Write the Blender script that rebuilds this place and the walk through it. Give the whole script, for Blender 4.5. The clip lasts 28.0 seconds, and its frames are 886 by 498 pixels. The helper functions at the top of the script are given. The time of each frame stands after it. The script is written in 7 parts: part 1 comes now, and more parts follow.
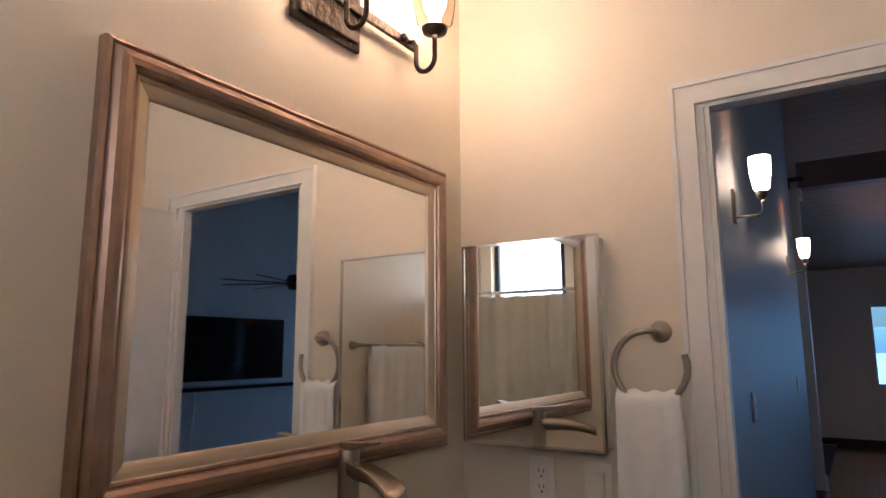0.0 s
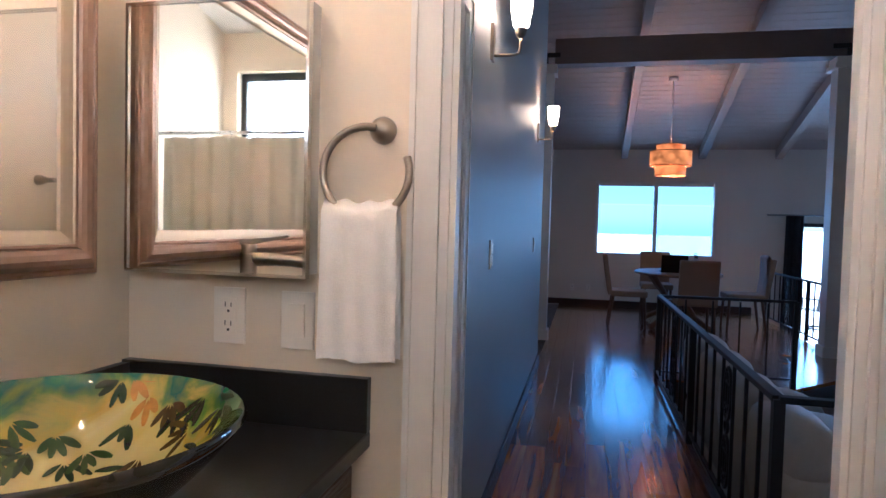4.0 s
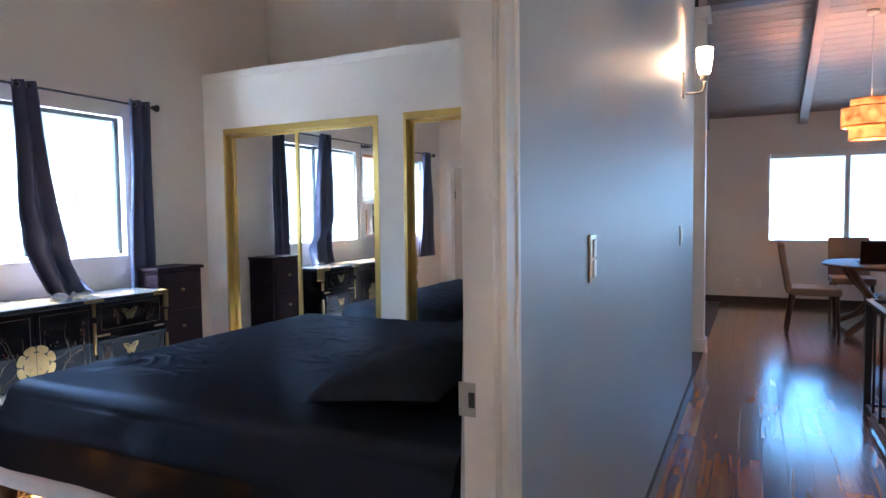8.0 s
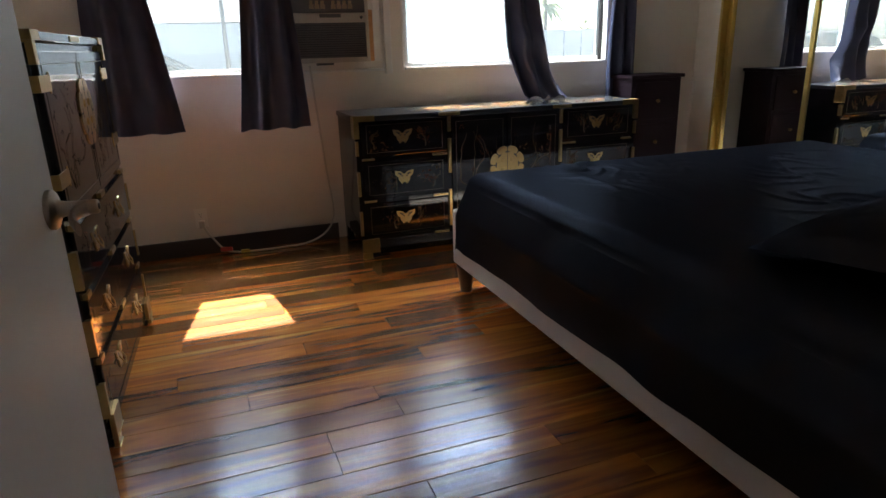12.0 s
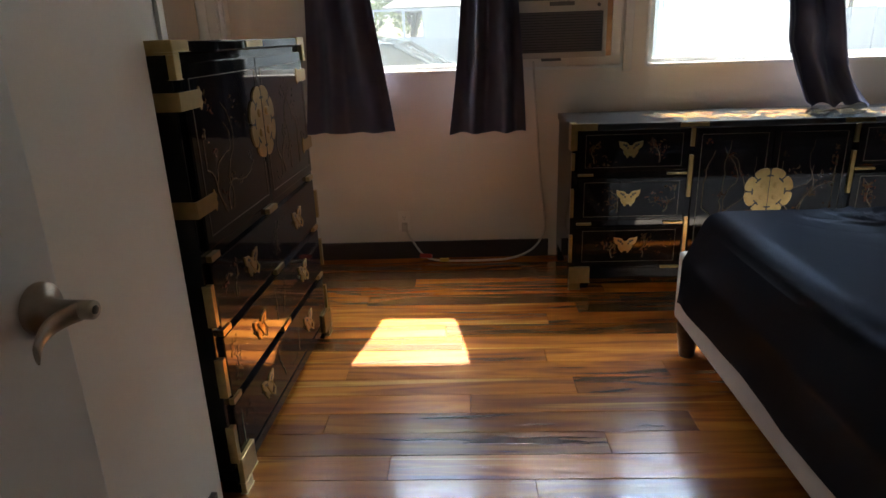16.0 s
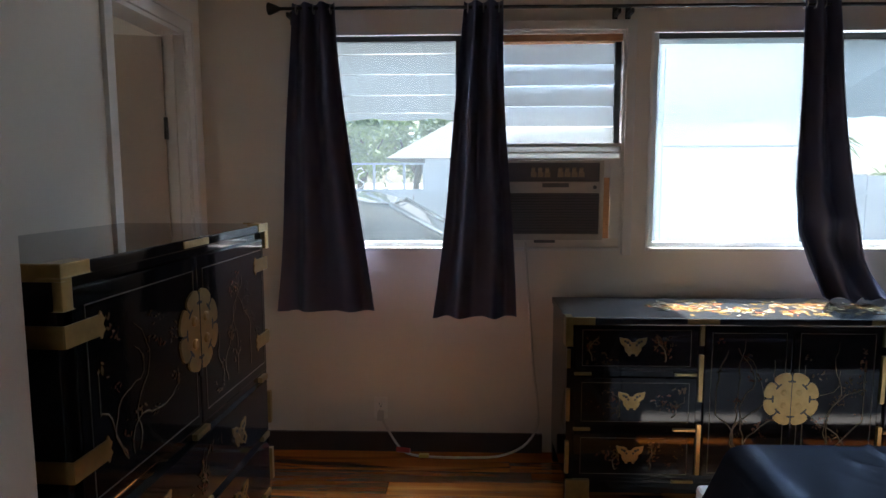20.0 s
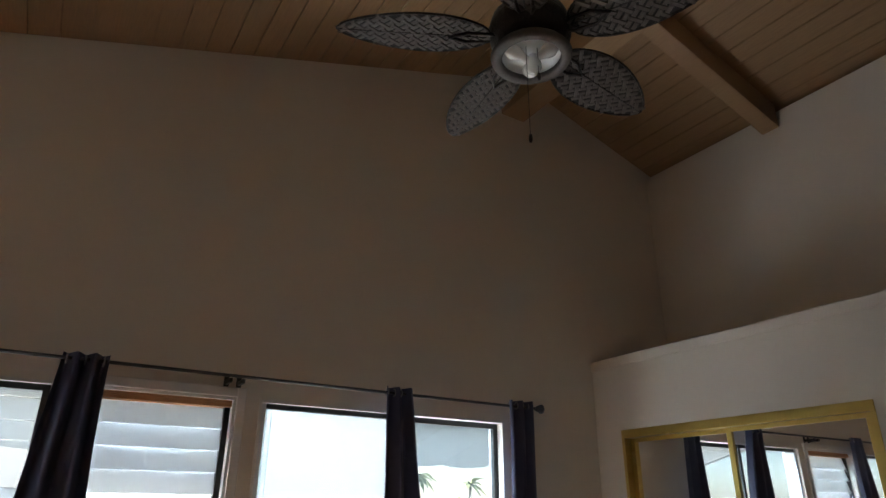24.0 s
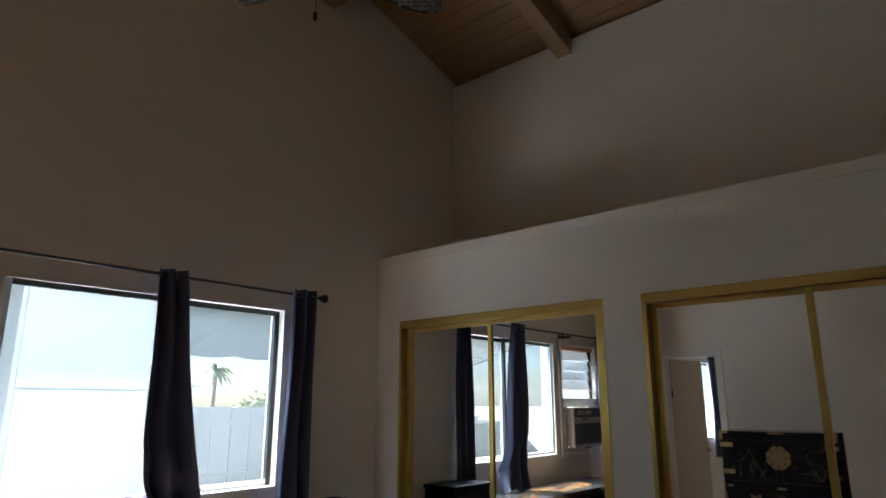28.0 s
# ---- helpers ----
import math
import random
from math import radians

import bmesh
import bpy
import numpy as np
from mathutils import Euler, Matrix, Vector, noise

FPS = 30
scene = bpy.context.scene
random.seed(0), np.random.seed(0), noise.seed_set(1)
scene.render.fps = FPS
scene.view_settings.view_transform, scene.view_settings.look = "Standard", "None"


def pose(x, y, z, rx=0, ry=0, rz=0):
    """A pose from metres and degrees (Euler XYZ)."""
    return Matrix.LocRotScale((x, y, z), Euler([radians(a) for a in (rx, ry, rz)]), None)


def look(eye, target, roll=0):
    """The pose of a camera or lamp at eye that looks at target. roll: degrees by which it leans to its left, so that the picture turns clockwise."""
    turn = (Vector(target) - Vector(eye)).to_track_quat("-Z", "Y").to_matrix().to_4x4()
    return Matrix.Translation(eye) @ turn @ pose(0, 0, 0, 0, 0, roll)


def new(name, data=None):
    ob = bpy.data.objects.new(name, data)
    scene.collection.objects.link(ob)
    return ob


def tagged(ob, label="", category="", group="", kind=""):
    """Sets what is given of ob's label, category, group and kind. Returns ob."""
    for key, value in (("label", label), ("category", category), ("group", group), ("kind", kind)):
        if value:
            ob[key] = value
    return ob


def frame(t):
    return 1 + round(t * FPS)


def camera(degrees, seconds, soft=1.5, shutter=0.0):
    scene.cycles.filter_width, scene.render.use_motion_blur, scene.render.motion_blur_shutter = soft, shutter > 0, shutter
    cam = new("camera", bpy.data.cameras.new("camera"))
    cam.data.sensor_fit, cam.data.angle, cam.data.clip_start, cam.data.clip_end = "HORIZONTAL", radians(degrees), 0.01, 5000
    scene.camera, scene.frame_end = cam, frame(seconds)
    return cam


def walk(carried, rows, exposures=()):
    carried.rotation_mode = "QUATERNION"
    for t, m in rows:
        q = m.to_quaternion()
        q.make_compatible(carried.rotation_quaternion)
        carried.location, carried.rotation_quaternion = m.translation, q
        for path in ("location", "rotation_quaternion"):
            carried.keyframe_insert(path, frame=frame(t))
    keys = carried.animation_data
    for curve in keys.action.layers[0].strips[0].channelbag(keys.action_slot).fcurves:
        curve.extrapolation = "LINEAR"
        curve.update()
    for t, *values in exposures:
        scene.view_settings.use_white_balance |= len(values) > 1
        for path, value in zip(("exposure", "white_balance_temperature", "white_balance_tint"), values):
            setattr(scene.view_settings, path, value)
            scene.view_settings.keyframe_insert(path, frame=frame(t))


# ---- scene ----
cam = camera(69.9, 28.0)
PATH = [
    (0, (0.652, -0.661, 1.459), (-0.426, 0.995, 1.771), -0.3),
    (0.5, (0.646, -0.646, 1.43), (-0.431, 1.022, 1.666), -0.2),
    (1, (0.639, -0.629, 1.406), (-0.437, 1.05, 1.556), 0.0),
    (1.5, (0.635, -0.608, 1.383), (-0.436, 1.08, 1.454), 0.1),
    (2, (0.626, -0.596, 1.363), (-0.431, 1.102, 1.38), 0.3),
    (2.5, (0.608, -0.575, 1.344), (-0.383, 1.162, 1.324), 0.4),
    (3, (0.607, -0.515, 1.328), (-0.214, 1.308, 1.278), 0.7),
    (3.5, (0.634, -0.38, 1.329), (0.026, 1.524, 1.265), 1.3),
    (4, (0.636, -0.255, 1.323), (0.197, 1.695, 1.245), 1.5),
    (4.5, (0.614, -0.09, 1.325), (0.316, 1.886, 1.24), 1.7),
    (6.5, (0.656, 0.452, 1.323), (0.432, 2.437, 1.222), 0.6),
    (7, (0.636, 0.606, 1.319), (0.318, 2.578, 1.216), 0.1),
    (7.5, (0.618, 0.721, 1.312), (0.09, 2.647, 1.205), -0.3),
    (8, (0.615, 0.835, 1.315), (-0.262, 2.63, 1.209), -0.7),
    (8.5, (0.597, 0.918, 1.306), (-0.544, 2.556, 1.19), -1.0),
    (9, (0.549, 1.002, 1.294), (-0.792, 2.481, 1.173), -1.2),
    (9.5, (0.509, 1.092, 1.289), (-1.016, 2.379, 1.157), -1.5),
    (10, (0.473, 1.158, 1.279), (-1.185, 2.266, 1.121), -1.9),
    (10.5, (0.451, 1.259, 1.276), (-1.318, 2.167, 1.062), -2.0),
    (11, (0.439, 1.32, 1.251), (-1.383, 2.087, 0.946), -1.9),
    (11.5, (0.407, 1.334, 1.2), (-1.408, 2.054, 0.764), -1.8),
    (12, (0.35, 1.368, 1.165), (-1.44, 2.023, 0.558), -1.6),
    (12.5, (0.278, 1.402, 1.139), (-1.493, 1.971, 0.404), -1.7),
    (13, (0.198, 1.43, 1.141), (-1.577, 1.922, 0.363), -1.7),
    (13.5, (0.146, 1.459, 1.159), (-1.65, 1.847, 0.369), -1.6),
    (15.5, (-0.09, 1.647, 1.224), (-1.957, 1.581, 0.511), -2.1),
    (16, (-0.133, 1.64, 1.229), (-2.026, 1.561, 0.588), -2.0),
    (16.5, (-0.181, 1.634, 1.259), (-2.1, 1.555, 0.702), -1.6),
    (17, (-0.239, 1.637, 1.277), (-2.174, 1.559, 0.776), -1.2),
    (17.5, (-0.312, 1.627, 1.277), (-2.258, 1.556, 0.823), -0.9),
    (18, (-0.365, 1.655, 1.282), (-2.321, 1.582, 0.871), -0.8),
    (18.5, (-0.42, 1.676, 1.308), (-2.385, 1.613, 0.939), -0.5),
    (19, (-0.453, 1.696, 1.327), (-2.425, 1.619, 1.003), -0.4),
    (19.5, (-0.48, 1.713, 1.367), (-2.458, 1.622, 1.086), -0.3),
    (20, (-0.503, 1.716, 1.39), (-2.49, 1.641, 1.168), -0.1),
    (20.5, (-0.512, 1.724, 1.432), (-2.507, 1.694, 1.296), 0.3),
    (21, (-0.529, 1.696, 1.458), (-2.528, 1.749, 1.428), 0.8),
    (21.5, (-0.507, 1.697, 1.503), (-2.495, 1.859, 1.648), 1.1),
    (22, (-0.487, 1.673, 1.543), (-2.427, 2.001, 1.9), 1.4),
    (22.5, (-0.468, 1.684, 1.569), (-2.334, 2.183, 2.086), 1.5),
    (24.5, (-0.398, 1.685, 1.593), (-1.884, 2.765, 2.385), -0.0),
    (25, (-0.385, 1.687, 1.595), (-1.79, 2.854, 2.407), -0.4),
    (25.5, (-0.377, 1.69, 1.587), (-1.721, 2.927, 2.401), -0.8),
    (26, (-0.393, 1.696, 1.579), (-1.701, 2.993, 2.36), -0.9),
    (26.5, (-0.358, 1.716, 1.565), (-1.656, 3.059, 2.28), -0.5),
    (27, (-0.318, 1.74, 1.542), (-1.622, 3.125, 2.161), -0.3),
    (27.5, (-0.305, 1.767, 1.531), (-1.61, 3.188, 2.059), -0.2),
    (28, (-0.301, 1.793, 1.521), (-1.586, 3.252, 1.991), -0.0),
]
EXPOSURES = [(0, 2.40, 4280, 10), (1.5, 2.98, 4380, 10), (3, 3.48, 4300, 10), (4.5, 3.62, 4150, 10), (7.0, 4.26, 4450, 10), (8, 4.76, 4950, 10), (9, 5.24, 5500, 10), (10.0, 5.18, 6000, 10),
             (11, 4.36, 6250, 10), (12.5, 3.04, 6200, 10), (17, 3.28, 6550, 10), (19, 2.97, 5900, 10), (20, 2.92, 5700, 10), (22, 2.87, 5650, 10), (25, 3.00, 6450, 10), (28, 2.80, 6050, 10)]
walk(cam, [(t, look(eye, target, roll)) for t, eye, target, roll in PATH], EXPOSURES)

# ---- world and sun ----
SUN_EL = 52.0
FARY_OUT = 11.02                # outside of the dining wall
world = bpy.data.worlds.new("sky")
scene.world = world
world.use_nodes = True
wn = world.node_tree.nodes
sky = wn.new("ShaderNodeTexSky")
sky.sky_type, sky.sun_disc = "NISHITA", False
sky.sun_elevation, sky.sun_rotation = radians(SUN_EL), radians(90 - 168)
world.node_tree.links.new(sky.outputs[0], wn["Background"].inputs[0])
wn["Background"].inputs[1].default_value = 0.033
sun = new("sun", bpy.data.lights.new("sun", "SUN"))
sun.data.energy, sun.data.angle, sun.data.color = 5.0, radians(0.5), (1, 0.90, 0.74)
SUN_DIR = Vector((-0.62, 0.0, 0.785))     # towards the sun
sun.matrix_world = look((0, 0, 20), Vector((0, 0, 20)) - SUN_DIR)



def area_lamp(name, place, target, wide, high, watts, color):
    """An added area lamp: sky light at an opening, or fill out of view."""
    ob = new(name, bpy.data.lights.new(name, "AREA"))
    ob.data.shape, ob.data.size, ob.data.size_y, ob.data.energy, ob.data.color = "RECTANGLE", wide, high, watts, color
    ob.matrix_world = look(place, target)
    return ob


# Unseen lamp added outside, above the windows, to brighten the bedroom.
area_lamp("sky_under_eave", (-4.12, 2.55, 2.62), (-2.6, 2.55, 1.0), 3.3, 0.6, 40, (0.74, 0.89, 1.0))
# Unseen lamp added below the sills to lift upper walls and ceiling.
area_lamp("light_off_the_drive", (-4.15, 2.55, 0.52), (-2.8, 2.55, 1.75), 3.3, 0.6, 13.5, (0.94, 0.97, 1.0))
# Lamps in the openings stand in for the sky's light.
area_lamp("sky_at_dining_window", (1.76, FARY_OUT, 1.5), (1.76, 6.0, 0.3), 1.85, 1.2, 0.95, (0.34, 0.66, 1.0))
area_lamp("sky_at_slider", (5.09, FARY_OUT + 0.10, 0.99), (5.09, 6.9, -0.9), 2.25, 0.82, 3.8, (0.54, 0.77, 1.0))
area_lamp("sky_at_far_room_window", (-4.0, -1.55, 1.56), (0, -1.0, 1.2), 0.6, 0.95, 9, (0.9, 0.96, 1.0))


# Warm fill added at the bath window to even out the bulbs' light.
area_lamp("sky_at_bath_window", (0.93, -2.325, 1.96), (0.93, 0.6, 1.96), 0.62, 0.80, 2.7, (1.0, 0.73, 0.44))


# ---- materials ----
def mat(name, color, rough=0.6, metal=0.0, spread=0.08, scale=30.0, bump=0.02, grain=(1, 1, 1), spec=0.5, blotch=0.06, per_object=0.0, coat=0.0):
    m = bpy.data.materials.new(name)
    m.use_nodes = True
    nt = m.node_tree
    N, L = nt.nodes, nt.links
    b = N["Principled BSDF"]
    b.inputs["Roughness"].default_value, b.inputs["Metallic"].default_value = rough, metal
    b.inputs["Specular IOR Level"].default_value = spec
    b.inputs["Coat Weight"].default_value = coat
    co = N.new("ShaderNodeTexCoord")
    mp = N.new("ShaderNodeMapping")
    mp.inputs["Scale"].default_value = grain
    L.new(co.outputs["Object"], mp.inputs["Vector"])
    fine = N.new("ShaderNodeTexNoise")
    fine.inputs["Scale"].default_value, fine.inputs["Detail"].default_value = scale, 6
    L.new(mp.outputs[0], fine.inputs["Vector"])
    big = N.new("ShaderNodeTexNoise")
    big.inputs["Scale"].default_value, big.inputs["Detail"].default_value = scale * 0.06, 3
    L.new(co.outputs["Object"], big.inputs["Vector"])
    add = N.new("ShaderNodeMath")
    add.operation = "MULTIPLY_ADD"
    add.inputs[1].default_value, add.inputs[2].default_value = spread * 2, 1 - spread
    L.new(fine.outputs["Fac"], add.inputs[0])
    add2 = N.new("ShaderNodeMath")
    add2.operation = "MULTIPLY_ADD"
    add2.inputs[1].default_value, add2.inputs[2].default_value = blotch * 2, 1 - blotch
    L.new(big.outputs["Fac"], add2.inputs[0])
    mul = N.new("ShaderNodeMath")
    mul.operation = "MULTIPLY"
    L.new(add.outputs[0], mul.inputs[0])
    L.new(add2.outputs[0], mul.inputs[1])
    value = mul.outputs[0]
    if per_object:
        oi = N.new("ShaderNodeObjectInfo")
        po = N.new("ShaderNodeMath")
        po.operation = "MULTIPLY_ADD"
        po.inputs[1].default_value, po.inputs[2].default_value = per_object * 2, 1 - per_object
        L.new(oi.outputs["Random"], po.inputs[0])
        m2 = N.new("ShaderNodeMath")
        m2.operation = "MULTIPLY"
        L.new(value, m2.inputs[0])
        L.new(po.outputs[0], m2.inputs[1])
        value = m2.outputs[0]
    mix = N.new("ShaderNodeVectorMath")
    mix.operation = "SCALE"
    mix.inputs[0].default_value = color
    L.new(value, mix.inputs["Scale"])
    L.new(mix.outputs[0], b.inputs["Base Color"])
    if bump:
        bp = N.new("ShaderNodeBump")
        bp.inputs["Strength"].default_value, bp.inputs["Distance"].default_value = 0.35, bump
        L.new(fine.outputs["Fac"], bp.inputs["Height"])
        L.new(bp.outputs[0], b.inputs["Normal"])
    return m


def glow(name, color, strength):
    m = bpy.data.materials.new(name)
    m.use_nodes = True
    b = m.node_tree.nodes["Principled BSDF"]
    b.inputs["Base Color"].default_value = (*color, 1)
    b.inputs["Emission Color"].default_value = (*color, 1)
    b.inputs["Emission Strength"].default_value = strength
    return m


def glass(name, tint=(1, 1, 1), rough=0.0):
    m = bpy.data.materials.new(name)
    m.use_nodes = True
    b = m.node_tree.nodes["Principled BSDF"]
    b.inputs["Base Color"].default_value = (*tint, 1)
    b.inputs["Roughness"].default_value = rough
    b.inputs["Transmission Weight"].default_value = 1.0
    b.inputs["IOR"].default_value = 1.02
    b.inputs["Specular IOR Level"].default_value = 0.5
    return m


BEAM_PAINT = mat("taupe painted beam", (0.20, 0.155, 0.145), 0.55, scale=10, grain=(1, 10, 10), spread=0.15, bump=0.002)
WALL_CREAM = mat("cream wall paint", (0.74, 0.655, 0.525), 0.55, scale=140, bump=0.0012, spread=0.02, blotch=0.02)
WALL_WHITE = mat("warm white wall paint", (0.76, 0.695, 0.61), 0.6, scale=140, bump=0.0012, spread=0.02, blotch=0.02)
WALL_GREY = mat("blue-grey satin wall paint", (0.385, 0.415, 0.43), 0.48, scale=90, bump=0.002, spec=0.35, spread=0.03, blotch=0.03)
TRIM = mat("white gloss trim paint", (0.74, 0.71, 0.67), 0.45, scale=60, bump=0.0003, spread=0.02)
DARK_TRIM = mat("dark stained baseboard", (0.05, 0.03, 0.025), 0.4, scale=40, grain=(1, 12, 12))
BLACK_IRON = mat("black painted iron", (0.013, 0.013, 0.016), 0.48, scale=80, bump=0.001)
WOOD_FLOOR = mat("acacia plank", (0.20, 0.09, 0.04), 0.28, scale=14, grain=(1, 14, 1), spread=0.5, bump=0.002, per_object=0.45, coat=0.2)
CEILING_BED = mat("natural cedar boards", (0.33, 0.20, 0.10), 0.55, scale=10, grain=(1, 12, 12), spread=0.25, bump=0.002)
CEILING_LIV = mat("whitewashed ceiling boards", (0.41, 0.325, 0.28), 0.55, scale=12, grain=(1, 12, 12), spread=0.15, bump=0.002)
BED_BLACK = mat("black satin bedding", (0.0075, 0.0074, 0.0100), 0.8, scale=30, bump=0, spec=0.0)
bn, bl = BED_BLACK.node_tree.nodes, BED_BLACK.node_tree.links
bco, bmp, bridge, bfine, bsum, bbump = (bn.new(k) for k in ("ShaderNodeTexCoord", "ShaderNodeMapping", "ShaderNodeTexNoise", "ShaderNodeTexNoise", "ShaderNodeMath", "ShaderNodeBump"))
bridge.noise_type, bridge.inputs["Scale"].default_value, bridge.inputs["Detail"].default_value, bridge.inputs["Distortion"].default_value = "RIDGED_MULTIFRACTAL", 3.6, 3, 1.9
bfine.inputs["Scale"].default_value, bfine.inputs["Detail"].default_value, bfine.inputs["Distortion"].default_value = 9, 3, 2.5
bmp.inputs["Scale"].default_value = (1.0, 1.5, 1.0)
bsum.operation = "MULTIPLY_ADD"
bsum.inputs[1].default_value = 0.35
bbump.inputs["Strength"].default_value, bbump.inputs["Distance"].default_value = 0.30, 0.008
bl.new(bco.outputs["Object"], bmp.inputs["Vector"])
bl.new(bmp.outputs[0], bridge.inputs["Vector"])
bl.new(bmp.outputs[0], bfine.inputs["Vector"])
bl.new(bfine.outputs["Fac"], bsum.inputs[0])
bl.new(bridge.outputs["Fac"], bsum.inputs[2])
bl.new(bsum.outputs[0], bbump.inputs["Height"])
bl.new(bbump.outputs[0], bn["Principled BSDF"].inputs["Normal"])
bgloss, badd = bn.new("ShaderNodeBsdfGlossy"), bn.new("ShaderNodeAddShader")
bgloss.inputs["Color"].default_value, bgloss.inputs["Roughness"].default_value = (0.022, 0.025, 0.033, 1), 0.30
bl.new(bbump.outputs[0], bgloss.inputs["Normal"])
bl.new(bn["Principled BSDF"].outputs[0], badd.inputs[0])
bl.new(bgloss.outputs[0], badd.inputs[1])
bl.new(badd.outputs[0], bn["Material Output"].inputs["Surface"])
LACQUER = mat("black lacquer", (0.008, 0.008, 0.010), 0.05, scale=50, bump=0.0002, spec=0.33)
CURTAIN = mat("charcoal purple blackout curtain", (0.076, 0.082, 0.140), 0.42, scale=300, bump=0.0008, spec=0.4)
# Lightened so that the sun patch on the dresser top shows.
LACQUER_TOP = mat("lightened black lacquer top", (0.022, 0.026, 0.032), 0.14, scale=40, spread=0.2, bump=0.0005)
MIRROR = mat("mirror silvering", (0.93, 0.94, 0.93), 0.015, 1.0, spread=0.0, blotch=0.0, bump=0)
PANE = glass("window glass")


def veiled(name, amount):
    """Clear glass with a pale film that paints the haze of window glare."""
    m = glass(name)
    nt = m.node_tree
    film = nt.nodes.new("ShaderNodeBsdfTranslucent")
    film.inputs["Color"].default_value = (0.72, 0.84, 0.92, 1)
    mix = nt.nodes.new("ShaderNodeMixShader")
    mix.inputs[0].default_value = amount
    nt.links.new(nt.nodes["Principled BSDF"].outputs[0], mix.inputs[1])
    nt.links.new(film.outputs[0], mix.inputs[2])
    nt.links.new(mix.outputs[0], nt.nodes["Material Output"].inputs["Surface"])
    return m


HAZED_PANE = veiled("hazed window glass", 0.018)
# Grey-blue tint put in the glass to dim the bright view outside.
HAZED_PANE.node_tree.nodes["Principled BSDF"].inputs["Base Color"].default_value = (0.51, 0.56, 0.60, 1)


# ---- mesh helpers ----
def part(name, bm, material, parent=None, label=""):
    me = bpy.data.meshes.new(name)
    bmesh.ops.recalc_face_normals(bm, faces=bm.faces)
    bm.to_mesh(me)
    bm.free()
    me.materials.append(material)
    ob = new(name, me)
    ob.parent = parent
    if label:
        tagged(ob, label)
    return ob


def empty(name, m=None):
    ob = new(name)
    ob.empty_display_size = 0.1
    if m is not None:
        ob.matrix_world = m
    return ob


def add_box(bm, x0, x1, y0, y1, z0, z1):
    v = [bm.verts.new(p) for p in ((x0, y0, z0), (x1, y0, z0), (x1, y1, z0), (x0, y1, z0), (x0, y0, z1), (x1, y0, z1), (x1, y1, z1), (x0, y1, z1))]
    for f in ((0, 1, 2, 3), (4, 5, 6, 7), (0, 1, 5, 4), (1, 2, 6, 5), (2, 3, 7, 6), (3, 0, 4, 7)):
        bm.faces.new([v[n] for n in f])
    return v


def boxes(*dims, bevel=0.0):
    bm = bmesh.new()
    for d in dims:
        add_box(bm, *d)
    if bevel:
        bmesh.ops.bevel(bm, geom=bm.edges[:], offset=bevel, segments=2, affect="EDGES", profile=0.6)
    return bm


def prism(polys, axis, a, b):
    """Polygons in the plane across an axis (x: y, z; y: x, z; z: x, y), drawn out from a to b."""
    bm = bmesh.new()
    put = {"x": lambda u, v, w: (w, u, v), "y": lambda u, v, w: (u, w, v), "z": lambda u, v, w: (u, v, w)}[axis]
    for poly in polys:
        lo = [bm.verts.new(put(u, v, a)) for u, v in poly]
        hi = [bm.verts.new(put(u, v, b)) for u, v in poly]
        bm.faces.new(lo)
        bm.faces.new(hi)
        for n in range(len(poly)):
            k = (n + 1) % len(poly)
            bm.faces.new((lo[n], lo[k], hi[k], hi[n]))
    return bm


RIDGE_Y, RIDGE_Z, PITCH = 4.33, 4.705, 0.311


def roof(y):
    return RIDGE_Z - PITCH * abs(y - RIDGE_Y)


def strip(y0, y1, z0):
    """A wall piece in the y, z plane from z0 up to the roof."""
    if y0 < RIDGE_Y < y1:
        return [(y0, z0), (y1, z0), (y1, roof(y1)), (RIDGE_Y, RIDGE_Z), (y0, roof(y0))]
    return [(y0, z0), (y1, z0), (y1, roof(y1)), (y0, roof(y0))]


def rect(u0, u1, v0, v1):
    return [(u0, v0), (u1, v0), (u1, v1), (u0, v1)]


def structure(name, bm, material, label=""):
    return tagged(part(name, bm, material), label, name.split("_")[0], kind="structure")


def tube(points, radius, sides=8, closed=False, taper=None):
    """A round bar along points."""
    bm = bmesh.new()
    pts = [Vector(p) for p in points]
    rings, up = [], None
    n = len(pts)
    for i, p in enumerate(pts):
        a = pts[(i - 1) % n] if closed or i else p
        b = pts[(i + 1) % n] if closed or i < n - 1 else p
        d = (b - a).normalized()
        if up is None:
            up = Vector((0, 0, 1)) if abs(d.z) < 0.9 else Vector((1, 0, 0))
        side = d.cross(up).normalized()
        up = side.cross(d).normalized()
        r = radius if taper is None else radius * taper[i]
        rings.append([bm.verts.new(p + (side * math.cos(k * math.tau / sides) + up * math.sin(k * math.tau / sides)) * r) for k in range(sides)])
    for i in range(n if closed else n - 1):
        a, b = rings[i], rings[(i + 1) % n]
        for k in range(sides):
            bm.faces.new((a[k], a[(k + 1) % sides], b[(k + 1) % sides], b[k]))
    if not closed:
        bm.faces.new(rings[0])
        bm.faces.new(rings[-1][::-1])
    for f in bm.faces:
        f.smooth = True
    return bm


